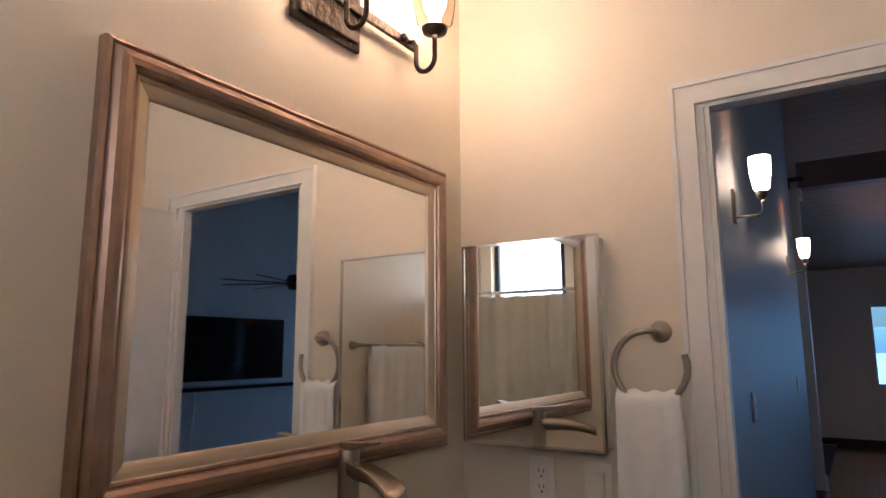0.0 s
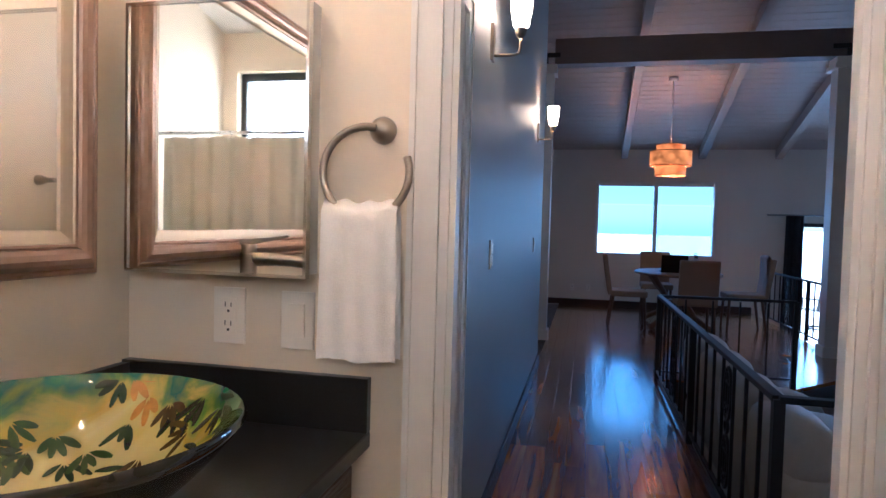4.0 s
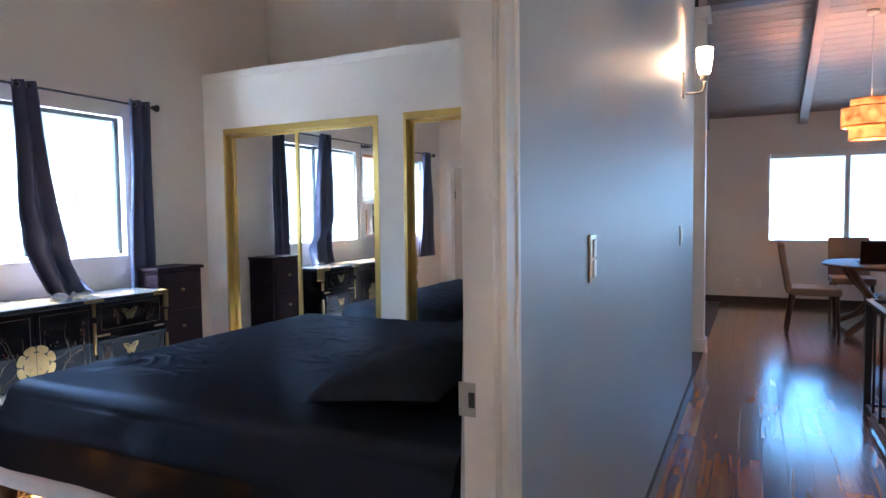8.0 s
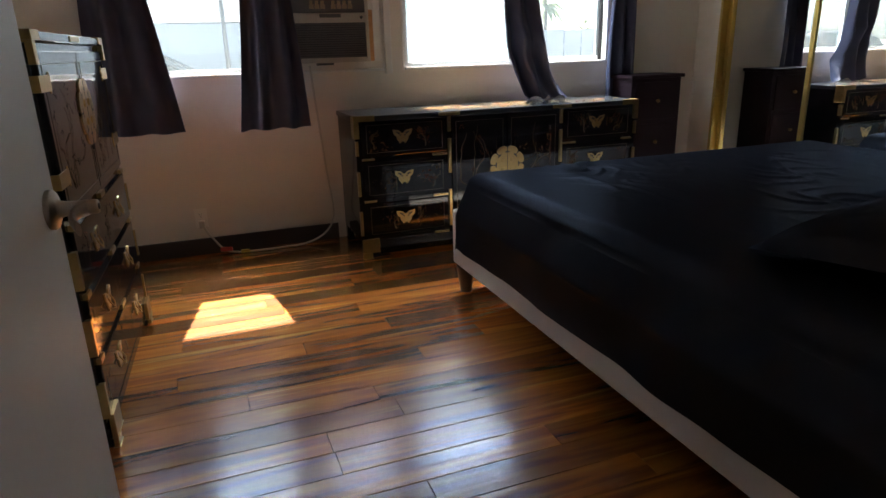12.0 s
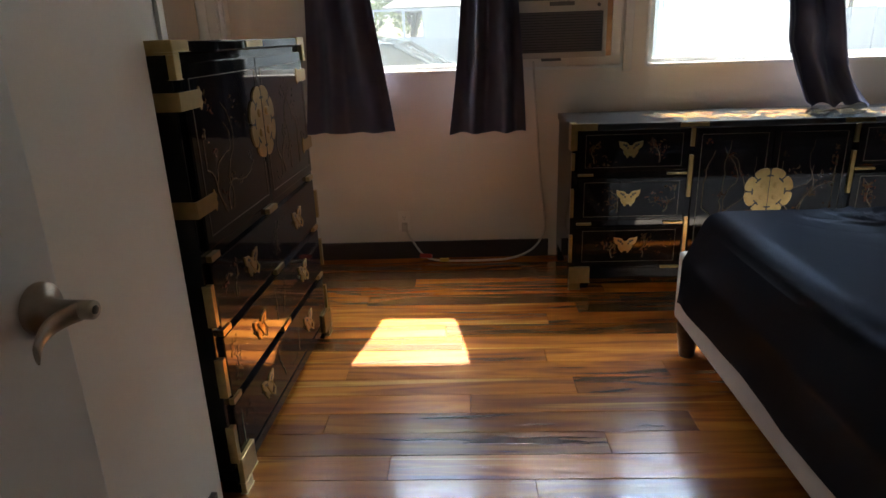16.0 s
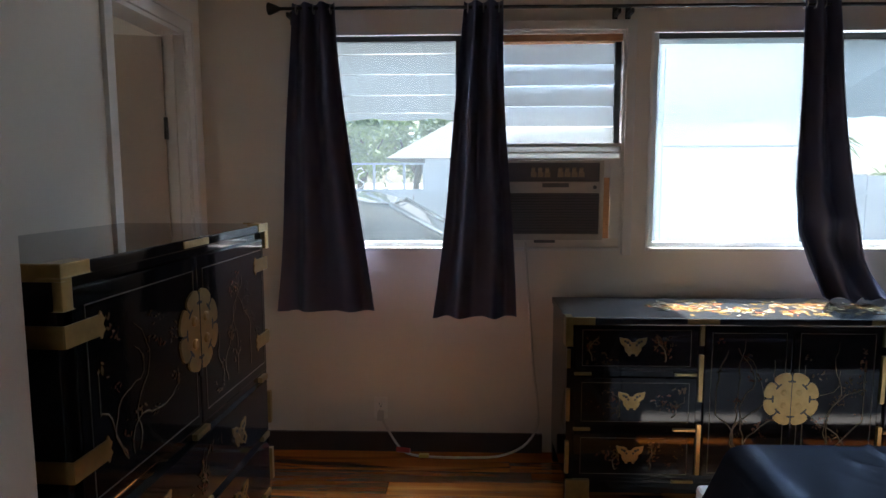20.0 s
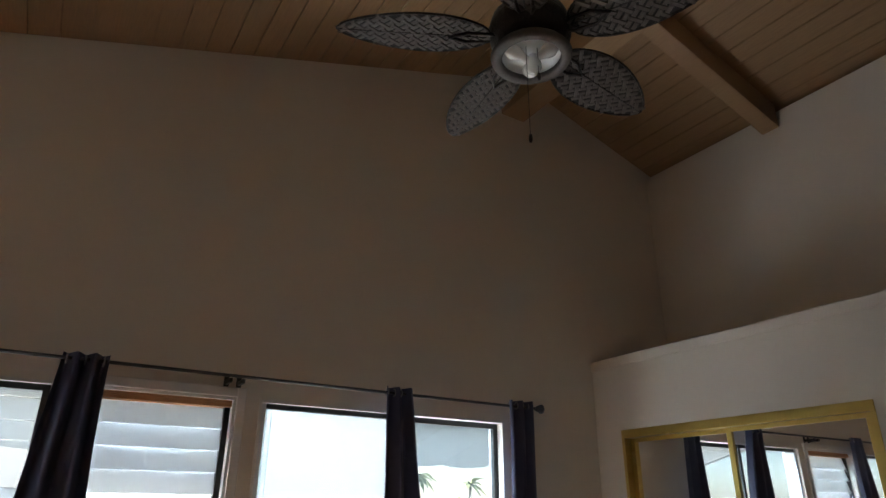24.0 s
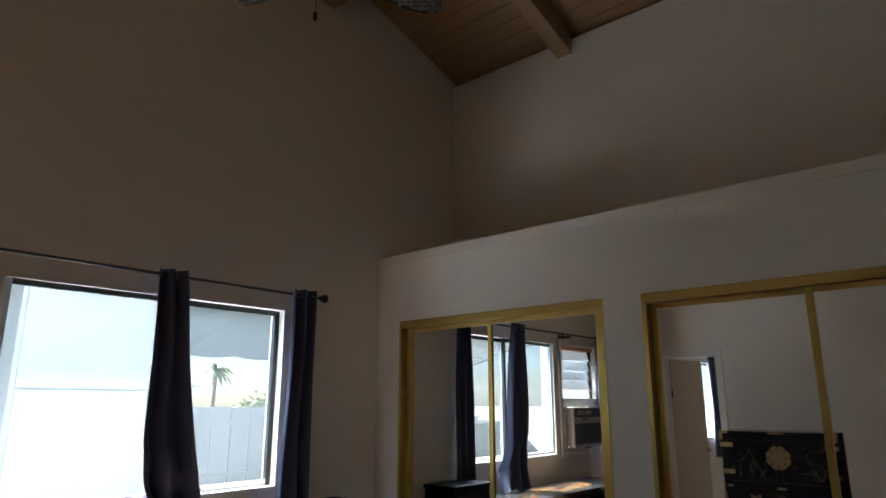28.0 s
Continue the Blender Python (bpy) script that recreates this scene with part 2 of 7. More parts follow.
def lathe(profile, centre=(0, 0, 0), axis="z", sides=28):
    """A turned shape: profile of (radius, height)."""
    bm = bmesh.new()
    c = Vector(centre)
    put = {"z": lambda r, a, h: (r * math.cos(a), r * math.sin(a), h), "x": lambda r, a, h: (h, r * math.cos(a), r * math.sin(a)),
           "y": lambda r, a, h: (r * math.cos(a), h, r * math.sin(a))}[axis]
    rings = []
    for r, h in profile:
        rings.append([bm.verts.new(c + Vector(put(max(r, 1e-4), k * math.tau / sides, h))) for k in range(sides)])
    for a, b in zip(rings, rings[1:]):
        for k in range(sides):
            f = bm.faces.new((a[k], a[(k + 1) % sides], b[(k + 1) % sides], b[k]))
            f.smooth = True
    return bm


def join(*bms):
    out = bmesh.new()
    for b in bms:
        me = bpy.data.meshes.new("tmp")
        b.to_mesh(me)
        b.free()
        out.from_mesh(me)
        bpy.data.meshes.remove(me)
    return out


def moved(bm, m):
    bm.transform(m)
    return bm


def bevelled(bm, offset=0.004, segments=2):
    bmesh.ops.bevel(bm, geom=bm.edges[:], offset=offset, segments=segments, affect="EDGES", profile=0.6)
    return bm


# ---- the plan ----
WX = -3.62                      # bedroom side of the window wall
HX0, HX1 = 0.162, 0.215          # wall between bedroom and hall
DY0, DY1 = 0.99, 1.884          # bedroom doorway
HEAD = 2.05
BWX = -0.30                     # bathroom mirror wall
BNY0, BNY1 = 0.90, 0.945        # bathroom door wall
BDX0, BDX1 = 0.367, 1.09        # bathroom doorway
BEX = 1.36                      # bathroom east wall
BSY = -2.2                      # bathroom end wall
CLY = 4.865                     # closet front
BACKY = 5.69                    # upper wall above the closet
FARY = 10.90                    # window wall of the dining side
LOW = -0.56                     # sunken floor
WZ0, WZ1 = 1.035, 2.085         # bedroom windows
W1, W2, W3 = (1.00, 1.70), (1.76, 2.47), (2.585, 4.09)

structure("wall_west", prism([strip(-2.7, -1.9, -0.3), rect(-1.9, -1.2, -0.3, WZ0), strip(-1.9, -1.2, WZ1), strip(-1.2, W1[0], -0.3), rect(W1[0], W3[1], -0.3, WZ0), rect(W1[1], W2[0], WZ0, WZ1), rect(W2[1], W3[0], WZ0, WZ1),
          strip(W1[0], W3[1], WZ1), strip(W3[1], 11.02, -0.3)], "x", WX - 0.14, WX), WALL_WHITE, "warm white plaster wall with windows")
structure("wall_hall", prism([strip(DY1, BACKY + 0.22, 0), strip(DY0, DY1, HEAD), strip(BNY1, DY0, 0)], "x", HX0 + 0.004, HX1), WALL_GREY, "satin blue-grey painted hall wall")
structure("wall_bedroom_east", prism([strip(DY1, BACKY, 0), strip(DY0, DY1, HEAD)], "x", HX0 - 0.01, HX0 + 0.004), WALL_WHITE)
structure("wall_alcove_south", prism([rect(WX, -3.45, 0, 3.75), rect(-3.45, -2.83, 2.06, 3.75), rect(-2.83, -1.44, 0, 3.75)], "y", 0.30, 0.42), WALL_WHITE)
structure("wall_alcove_return", prism([rect(0.42, 0.90, 0, 3.75)], "x", -1.56, -1.44), WALL_WHITE)
structure("wall_bedroom_south", prism([rect(-1.56, BWX - 0.12, 0, 3.6)], "y", 0.90, BNY1), WALL_WHITE)
structure("wall_closet_front", prism([rect(WX, -3.40, 0, 2.535), rect(-3.40, -1.875, 2.06, 2.535), rect(-1.875, -1.66, 0, 2.535), rect(-1.66, -0.12, 2.06, 2.535), rect(-0.12, HX0 - 0.01, 0, 2.535)], "y", CLY, CLY + 0.11), WALL_WHITE, "white closet front wall with two mirrored openings")
structure("ledge_closet_top", boxes((WX, HX0 - 0.01, CLY + 0.11, BACKY, 2.45, 2.533)), WALL_WHITE)
structure("wall_bedroom_north", prism([rect(WX, HX0, 0, roof(BACKY + 0.2))], "y", BACKY, BACKY + 0.22), WALL_WHITE)
structure("wall_bath_west", prism([strip(BSY, BNY0, 0)], "x", BWX - 0.12, BWX), WALL_CREAM, "warm cream painted bathroom wall")
structure("wall_bath_north", prism([rect(BWX - 0.12, BDX0, 0, 3.6), rect(BDX0, BDX1, HEAD, 3.6), rect(BDX1, 6.5, LOW, 3.6)], "y", BNY0, BNY1), WALL_CREAM, "warm cream painted bathroom wall with a doorway")
structure("wall_bath_east", prism([strip(BSY, BNY0, 0)], "x", BEX, BEX + 0.12), WALL_CREAM)
structure("wall_bath_south", prism([rect(BWX - 0.12, 0.61, 0, 2.72), rect(0.61, 1.25, 0, 1.55), rect(0.61, 1.25, 2.37, 2.72), rect(1.25, BEX + 0.12, 0, 2.72)], "y", BSY - 0.12, BSY), WALL_CREAM)
structure("wall_other_room_south", prism([rect(-3.76, BWX - 0.12, 0, 2.7)], "y", -2.3, -2.2), WALL_WHITE)
structure("wall_north", prism([rect(-3.76, 0.776, -0.3, 2.75), rect(0.776, 2.715, -0.3, 0.875), rect(0.776, 2.715, 2.135, 2.75), rect(2.715, 3.88, LOW, 2.75), rect(3.88, 6.3, 1.49, 2.75), rect(6.3, 6.62, LOW, 2.75)], "y", FARY, FARY + 0.14), WALL_WHITE, "beige dining room wall with a wide window and a sliding door")
# Paint lightened in place of light that fails to reach this wall.
structure("wall_east", prism([strip(BNY1, FARY, LOW)], "x", 6.0, 6.12), mat("lightened blue-grey wall paint", (0.62, 0.66, 0.67), 0.55, scale=120, bump=0.0012, spread=0.02, blotch=0.02), "grey-blue living room wall with lightened paint")
structure("floor_base", boxes((WX - 0.14, HX1, -2.3, FARY, -0.6, -0.012)), DARK_TRIM)
structure("floor_hall_base", prism([[(HX1, BNY1), (1.29, BNY1), (1.29, 5.62), (HX1, 5.62)], [(HX1, 5.62), (2.39, 5.62), (3.32, 6.55), (3.32, FARY), (HX1, FARY)]], "z", -0.7, -0.012), DARK_TRIM)
structure("ceiling_bath", prism([[(BSY, roof(BSY) - 0.03), (BNY0, roof(BNY0) - 0.03), (BNY0, roof(BNY0) - 0.008), (BSY, roof(BSY) - 0.008)]], "x", BWX, BEX), TRIM, "white sloping bathroom ceiling")
structure("floor_bath", boxes((BWX - 0.12, BEX + 0.12, BSY, BNY0, -0.6, 0)), mat("bath floor tile", (0.45, 0.4, 0.35), 0.4))
structure("floor_sunken", boxes((1.2, 6.0, BNY1, FARY, -0.9, LOW)), WOOD_FLOOR, "glossy dark plank floor of the sunken living room")
structure("ground", boxes((-300, 300, -300, 300, -1.4, -1.0)), mat("pale concrete drive", (0.28, 0.275, 0.265), 0.9, scale=4, spread=0.2, blotch=0.2), "pale concrete ground outside the house")


# ---- ceilings: boards with open joints, beams ----
def boarded(name, y0, y1, x0, x1, material, width):
    """Sloping boards that run along x, each with its own edges."""
    bm = bmesh.new()
    n = int(round(abs(y1 - y0) / width))
    for i in range(n):
        a, b = y0 + (y1 - y0) * i / n, y0 + (y1 - y0) * (i + 1) / n
        g = 0.004 if b > a else -0.004
        for (ya, yb, dz) in ((a + g, b - g, 0.0),):
            p = [(ya, roof(ya) + dz), (yb, roof(yb) + dz), (yb, roof(yb) + 0.02), (ya, roof(ya) + 0.02)]
            lo = [bm.verts.new((x0, u, v)) for u, v in p]
            hi = [bm.verts.new((x1, u, v)) for u, v in p]
            bm.faces.new(lo)
            bm.faces.new(hi[::-1])
            for k in range(4):
                bm.faces.new((lo[k], hi[k], hi[(k + 1) % 4], lo[(k + 1) % 4]))
    p = [(y0, roof(y0) + 0.021), (y1, roof(y1) + 0.021), (y1, roof(y1) + 0.12), (y0, roof(y0) + 0.12)]
    lo = [bm.verts.new((x0, u, v)) for u, v in p]
    hi = [bm.verts.new((x1, u, v)) for u, v in p]
    bm.faces.new(lo)
    bm.faces.new(hi[::-1])
    for k in range(4):
        bm.faces.new((lo[k], hi[k], hi[(k + 1) % 4], lo[(k + 1) % 4]))
    return structure(name, bm, material)


boarded("ceiling_bedroom_south", -2.4, RIDGE_Y, -3.9, HX0 + 0.05, CEILING_BED, 0.135)
boarded("ceiling_bedroom_north", BACKY + 0.22, RIDGE_Y, -3.9, HX0 + 0.05, CEILING_BED, 0.135)
boarded("ceiling_living_north", 11.3, RIDGE_Y, HX0 + 0.05, 6.3, CEILING_LIV, 0.12)
boarded("ceiling_living_south", -2.6, RIDGE_Y, HX0 + 0.05, 6.3, CEILING_LIV, 0.12)
boarded("ceiling_living_west", 11.3, BACKY + 0.22, -3.9, HX0 + 0.05, CEILING_LIV, 0.12)


def rafter(x, y0, y1, material, wide=0.09, deep=0.19):
    poly = [(y0, roof(y0) - 0.002), (y1, roof(y1) - 0.002), (y1, roof(y1) - deep), (y0, roof(y0) - deep)]
    return structure("beam", bevelled(prism([poly], "x", x - wide, x + wide), 0.008), material)


for bx in (-2.49, -1.13):
    rafter(bx, RIDGE_Y + 0.02, BACKY - 0.002, CEILING_BED, 0.065)
for bx in (-0.02, 1.22, 2.45, 3.61, 4.78, 5.90):
    rafter(bx, RIDGE_Y + 0.05 if bx > 0.2 else BACKY + 0.23, FARY - 0.002, CEILING_LIV, 0.055, 0.16)
structure("beam_ridge", bevelled(boxes((WX, HX0 - 0.01, 4.15, 4.36, 4.33, 4.66)), 0.008), CEILING_BED, "natural wood ridge beam under the gable")
structure("trim_closet_crown", bevelled(boxes((WX + 0.001, HX0 - 0.011, CLY - 0.010, CLY, 2.468, 2.528)), 0.004), WALL_WHITE)
structure("beam_cross", bevelled(boxes((0.216, 6.0, 7.22, 7.42, 3.198, 3.49)), 0.01), BEAM_PAINT, "heavy painted cross beam on two posts")


# ---- trim: door frames, baseboards ----
def casing(name, plane, at, side, u0, u1, head, width=0.058, thick=0.018):
    """A moulded casing round a doorway, on a wall face. plane x or y; side +1 or -1: to which side it stands proud."""
    bm = bmesh.new()
    for w, g, t0, t in ((width, 0.0, 0.0, thick * 0.7), (width, width * 0.80, thick * 0.7, thick)):
        a, b = sorted((at + side * t0, at + side * t))
        for d in ((u0 - w, u0 - g, 0.0, head + w), (u1 + g, u1 + w, 0.0, head + w), (u0 - g, u1 + g, head + g, head + w)):
            if plane == "x":
                add_box(bm, a, b, d[0], d[1], d[2], d[3])
            else:
                add_box(bm, d[0], d[1], a, b, d[2], d[3])
    return structure(name, bm, TRIM)


def jambs(name, plane, a, b, u0, u1, head, t=0.018, mid=None):
    bm = bmesh.new()
    stop = 0.012
    mid = mid or (a + b) / 2
    for d in ((u0, u0 + t, 0, head), (u1 - t, u1, 0, head), (u0 + t, u1 - t, head - t, head)):
        add_box(bm, *((a, b) + d[:2] if plane == "x" else d[:2] + (a, b)), d[2], d[3])
    for d in ((u0 + t, u0 + t + stop, 0, head - t), (u1 - t - stop, u1 - t, 0, head - t)):
        add_box(bm, *((mid - 0.018, mid + 0.018) + d[:2] if plane == "x" else d[:2] + (mid - 0.018, mid + 0.018)), d[2], d[3])
    return structure(name, bm, TRIM)


casing("trim_bath_door", "y", BNY0, -1, BDX0, BDX1, HEAD - 0.01)
casing("trim_bath_door_hall", "y", BNY1, 1, BDX0, BDX1, HEAD - 0.01, 0.05, 0.010)
jambs("jamb_bath_door", "y", BNY0 - 0.001, BNY1 + 0.001, BDX0, BDX1, HEAD - 0.002)
casing("trim_bedroom_door", "x", HX1, 1, DY0, DY1, HEAD - 0.01)
casing("trim_bedroom_door_inside", "x", HX0 - 0.01, -1, DY0, DY1, HEAD - 0.01, 0.058, 0.010)
jambs("jamb_bedroom_door", "x", HX0 - 0.012, HX1 + 0.001, DY0, DY1, HEAD - 0.002, mid=HX1 - 0.019)
casing("trim_alcove_door", "y", 0.42, 1, -3.45, -2.83, 2.06, 0.062)
jambs("jamb_alcove_door", "y", 0.299, 0.421, -3.45, -2.83, 2.058)


def baseboard(x0, x1, y0, y1, z=0.0, high=0.10):
    return structure("baseboard", bevelled(boxes((x0, x1, y0, y1, z, z + high)), 0.003), DARK_TRIM)


baseboard(WX, WX + 0.016, 0.44, 2.10)
baseboard(WX, WX + 0.016, 3.98, 4.85)
baseboard(HX1, HX1 + 0.016, DY1 + 0.06, BACKY + 0.2)
baseboard(-3.5, 3.3, FARY - 0.016, FARY)
baseboard(-1.5, 0.1, BNY1, BNY1 + 0.016)
structure("post_pilaster", bevelled(join(boxes((0.02, 0.215, 7.22, 7.40, 0, 3.15)), boxes((-0.01, 0.245, 7.19, 7.43, 3.09, 3.196)), boxes((0.0, 0.235, 7.20, 7.42, 0, 0.12))), 0.006), TRIM, "white square post with a simple capital")
structure("post_living", bevelled(join(boxes((3.16, 3.36, 7.22, 7.42, -0.01, 3.15)), boxes((3.12, 3.40, 7.18, 7.46, 3.07, 3.12)), boxes((3.14, 3.38, 7.20, 7.44, 3.12, 3.196)), boxes((3.14, 3.38, 7.20, 7.44, 0, 0.12))), 0.006), TRIM, "white square post with a simple capital")
for px in (0.12, 3.26):
    structure("beam_bracket", bevelled(join(boxes((px - 0.025, px + 0.025, 7.195, 7.219, 3.196, 3.29)), boxes((px - 0.16, px + 0.16, 7.195, 7.219, 3.275, 3.325))), 0.004), BLACK_IRON, "black steel beam bracket")

# ---- bathroom ----
BRONZE = mat("bronze-silver leaf moulding", (0.40, 0.27, 0.20), 0.34, 0.75, scale=35, spread=0.2, blotch=0.15, bump=0.002)
SILVER_LIP = mat("champagne silver lip", (0.60, 0.49, 0.36), 0.36, 0.7, scale=40, spread=0.04, bump=0.0002)
NICKEL = mat("brushed nickel", (0.40, 0.35, 0.295), 0.30, 1.0, scale=70, grain=(1, 1, 8), spread=0.1, bump=0.0004)
CHROME = mat("polished chrome", (0.72, 0.71, 0.69), 0.10, 1.0, spread=0.02, bump=0)
OIL_BRONZE = mat("oil-rubbed bronze", (0.06, 0.045, 0.035), 0.38, 0.85, scale=60)
GRANITE = mat("honed black granite", (0.018, 0.016, 0.015), 0.29, scale=220, spread=0.5, bump=0.0006)
VANITY_WOOD = mat("espresso stained wood", (0.075, 0.042, 0.03), 0.38, scale=18, grain=(1, 1, 10), spread=0.35)
TERRY = mat("white terry cloth", (0.90, 0.88, 0.86), 0.95, scale=420, spread=0.10, bump=0.006)
PLASTIC = mat("ivory white plastic", (0.83, 0.78, 0.70), 0.35, scale=50, spread=0.02, bump=0)
SLOT = mat("dark slot", (0.03, 0.03, 0.03), 0.5, bump=0)
SHADE_GLASS = glow("lit warm bulb", (1.0, 0.55, 0.235), 13.8)
CLEAR_SHADE = glass("seeded clear shade glass", (0.97, 0.93, 0.86), 0.06)
SHADE_SMALL = glow("lit frosted sconce glass", (1.0, 0.57, 0.26), 4.0)
LINEN = mat("off-white shower curtain", (0.72, 0.70, 0.62), 0.85, scale=250, bump=0.001)


def frame_rails(parent, y0, y1, z0, z1, x, profile, material, name="frame_rail"):
    """Four mitred mouldings on a wall face x; profile: (way in from the outer edge, way out from the wall)."""
    corners = [Vector((x, y0, z0)), Vector((x, y1, z0)), Vector((x, y1, z1)), Vector((x, y0, z1))]
    inward = [Vector((0, 1, 1)), Vector((0, -1, 1)), Vector((0, -1, -1)), Vector((0, 1, -1))]
    for k in range(4):
        bm = bmesh.new()
        ends = []
        for c in (k, (k + 1) % 4):
            ends.append([bm.verts.new(corners[c] + inward[c] * u + Vector((h, 0, 0))) for u, h in profile])
        for i in range(len(profile) - 1):
            bm.faces.new((ends[0][i], ends[0][i + 1], ends[1][i + 1], ends[1][i]))
        part(name, bm, material, parent)


MY0, MY1, MZ0, MZ1 = -0.178, 0.785, 1.212, 1.945
wall_mirror = tagged(empty("wall_mirror"), "large wall mirror in a wide moulded bronze-silver frame", "mirror")
part("mirror_glass", boxes((BWX, BWX + 0.010, MY0 + 0.07, MY1 - 0.07, MZ0 + 0.07, MZ1 - 0.07)), MIRROR, wall_mirror, "clear silvered glass")
frame_rails(wall_mirror, MY0, MY1, MZ0, MZ1, BWX, [(0, 0), (0, 0.018), (0.003, 0.024), (0.008, 0.026), (0.012, 0.022), (0.015, 0.027), (0.021, 0.034), (0.030, 0.037), (0.040, 0.035), (0.047, 0.030), (0.050, 0.024), (0.053, 0.026), (0.057, 0.025)], BRONZE)
frame_rails(wall_mirror, MY0 + 0.057, MY1 - 0.057, MZ0 + 0.057, MZ1 - 0.057, BWX, [(0, 0.025), (0.002, 0.021), (0.010, 0.019), (0.019, 0.016), (0.023, 0.014), (0.025, 0.010)], SILVER_LIP, "inner_lip")

CX0, CX1, CZ0, CZ1, CYF = -0.259, 0.130, 1.214, 1.74, 0.838
cabinet = tagged(empty("medicine_cabinet"), "slim mirrored medicine cabinet with a chrome edge", "cabinet")
part("body", boxes((CX0 + 0.006, CX1 - 0.006, CYF + 0.012, BNY0, CZ0 + 0.006, CZ1 - 0.006)), TRIM, cabinet)
part("mirror_door", boxes((CX0 + 0.004, CX1 - 0.004, CYF, CYF + 0.008, CZ0 + 0.004, CZ1 - 0.004)), MIRROR, cabinet, "bevelled mirror door")
for d in ((CX0, CX0 + 0.006, CZ0, CZ1), (CX1 - 0.006, CX1, CZ0, CZ1), (CX0 + 0.006, CX1 - 0.006, CZ0, CZ0 + 0.006), (CX0 + 0.006, CX1 - 0.006, CZ1 - 0.006, CZ1)):
    part("edge_strip", boxes((d[0], d[1], CYF - 0.004, CYF + 0.013, d[2], d[3])), CHROME, cabinet, "chrome edge strip")

COUNTER = 0.92
VX, VY0 = 0.242, -0.72
vanity = tagged(empty("vanity_cabinet"), "dark espresso wooden vanity with drawers under the counter", "cabinet")
part("body", boxes((BWX + 0.01, VX - 0.045, VY0 + 0.02, BNY0 - 0.005, 0.09, COUNTER - 0.032)), VANITY_WOOD, vanity)
part("toe_kick", boxes((BWX + 0.01, VX - 0.10, VY0 + 0.03, BNY0 - 0.01, 0.0, 0.09)), SLOT, vanity)
for vy in range(3):
    y0 = BNY0 - 0.03 - vy * 0.53
    wide = 0.36 if vy else 0.30
    for z0, z1 in (((0.66, 0.86), (0.40, 0.64), (0.12, 0.38)) if vy != 1 else ((0.12, 0.86),)):
        d = part("drawer_front", bevelled(boxes((VX - 0.045, VX - 0.025, y0 - wide, y0, z0, z1)), 0.003), VANITY_WOOD, vanity)
        part("pull", join(tube([(VX - 0.026, y0 - wide / 2 - 0.05, z1 - 0.07), (VX + 0.004, y0 - wide / 2 - 0.05, z1 - 0.07), (VX + 0.004, y0 - wide / 2 + 0.05, z1 - 0.07), (VX - 0.026, y0 - wide / 2 + 0.05, z1 - 0.07)], 0.006)), CHROME, d, "chrome bar pull")
tagged(part("countertop", bevelled(boxes((BWX + 0.001, VX, VY0, BNY0 - 0.001, COUNTER - 0.032, COUNTER)), 0.004), GRANITE), "honed black granite vanity countertop", "countertop")
tagged(part("backsplash", bevelled(boxes((BWX, BWX + 0.022, VY0, BNY0 - 0.024, COUNTER, COUNTER + 0.10)), 0.002), GRANITE), "low black granite backsplash under the mirror", "backsplash")
tagged(part("side_splash", bevelled(boxes((BWX, VX - 0.001, BNY0 - 0.022, BNY0, COUNTER, COUNTER + 0.105)), 0.002), GRANITE), "low black granite side splash beside the door", "backsplash")


# the painted glass bowl
def bowl_paint():
    m = bpy.data.materials.new("painted glass")
    m.use_nodes = True
    N, L = m.node_tree.nodes, m.node_tree.links
    b = N["Principled BSDF"]
    b.inputs["Roughness"].default_value, b.inputs["Coat Weight"].default_value = 0.08, 0.6
    co = N.new("ShaderNodeTexCoord")
    n1 = N.new("ShaderNodeTexNoise")
    n1.inputs["Scale"].default_value, n1.inputs["Detail"].default_value, n1.inputs["Distortion"].default_value = 7.0, 6, 1.6
    L.new(co.outputs["Object"], n1.inputs["Vector"])
    sep = N.new("ShaderNodeSeparateXYZ")
    L.new(co.outputs["Object"], sep.inputs[0])
    add = N.new("ShaderNodeMath")
    add.operation = "MULTIPLY_ADD"
    add.inputs[1].default_value, add.inputs[2].default_value = 4.6, -4.68
    L.new(sep.outputs["Z"], add.inputs[0])
    mix = N.new("ShaderNodeMath")
    mix.operation = "MULTIPLY_ADD"
    mix.inputs[1].default_value = 0.95
    L.new(n1.outputs["Fac"], mix.inputs[0])
    L.new(add.outputs[0], mix.inputs[2])
    ramp = N.new("ShaderNodeValToRGB")
    e = ramp.color_ramp.elements
    e[0].position, e[0].color = 0.25, (0.52, 0.46, 0.13, 1)
    e[1].position, e[1].color = 0.95, (0.006, 0.08, 0.06, 1)
    for p, c in ((0.42, (0.50, 0.41, 0.07, 1)), (0.50, (0.46, 0.33, 0.018, 1)), (0.57, (0.36, 0.33, 0.03, 1)), (0.66, (0.11, 0.19, 0.025, 1)), (0.76, (0.008, 0.10, 0.065, 1)), (0.86, (0.05, 0.15, 0.045, 1))):
        k = e.new(p)
        k.color = c
    L.new(mix.outputs[0], ramp.inputs[0])
    L.new(ramp.outputs[0], b.inputs["Base Color"])
    return m


BC, BR, BH = Vector((0.005, 0.377, COUNTER)), 0.227, 0.154


def bowl_at(u, a, lift=0.0):
    """A place inside the bowl: u from 0 at the bottom to 1 at the rim."""
    r = 0.045 + (BR - 0.045) * u
    return BC + Vector((r * math.cos(a), r * math.sin(a), 0.028 + (BH - 0.028) * u ** 1.9 + lift))


sink = tagged(empty("vessel_sink", Matrix.Translation(BC)), "hand-painted glass vessel sink with green leaves on amber", "sink")
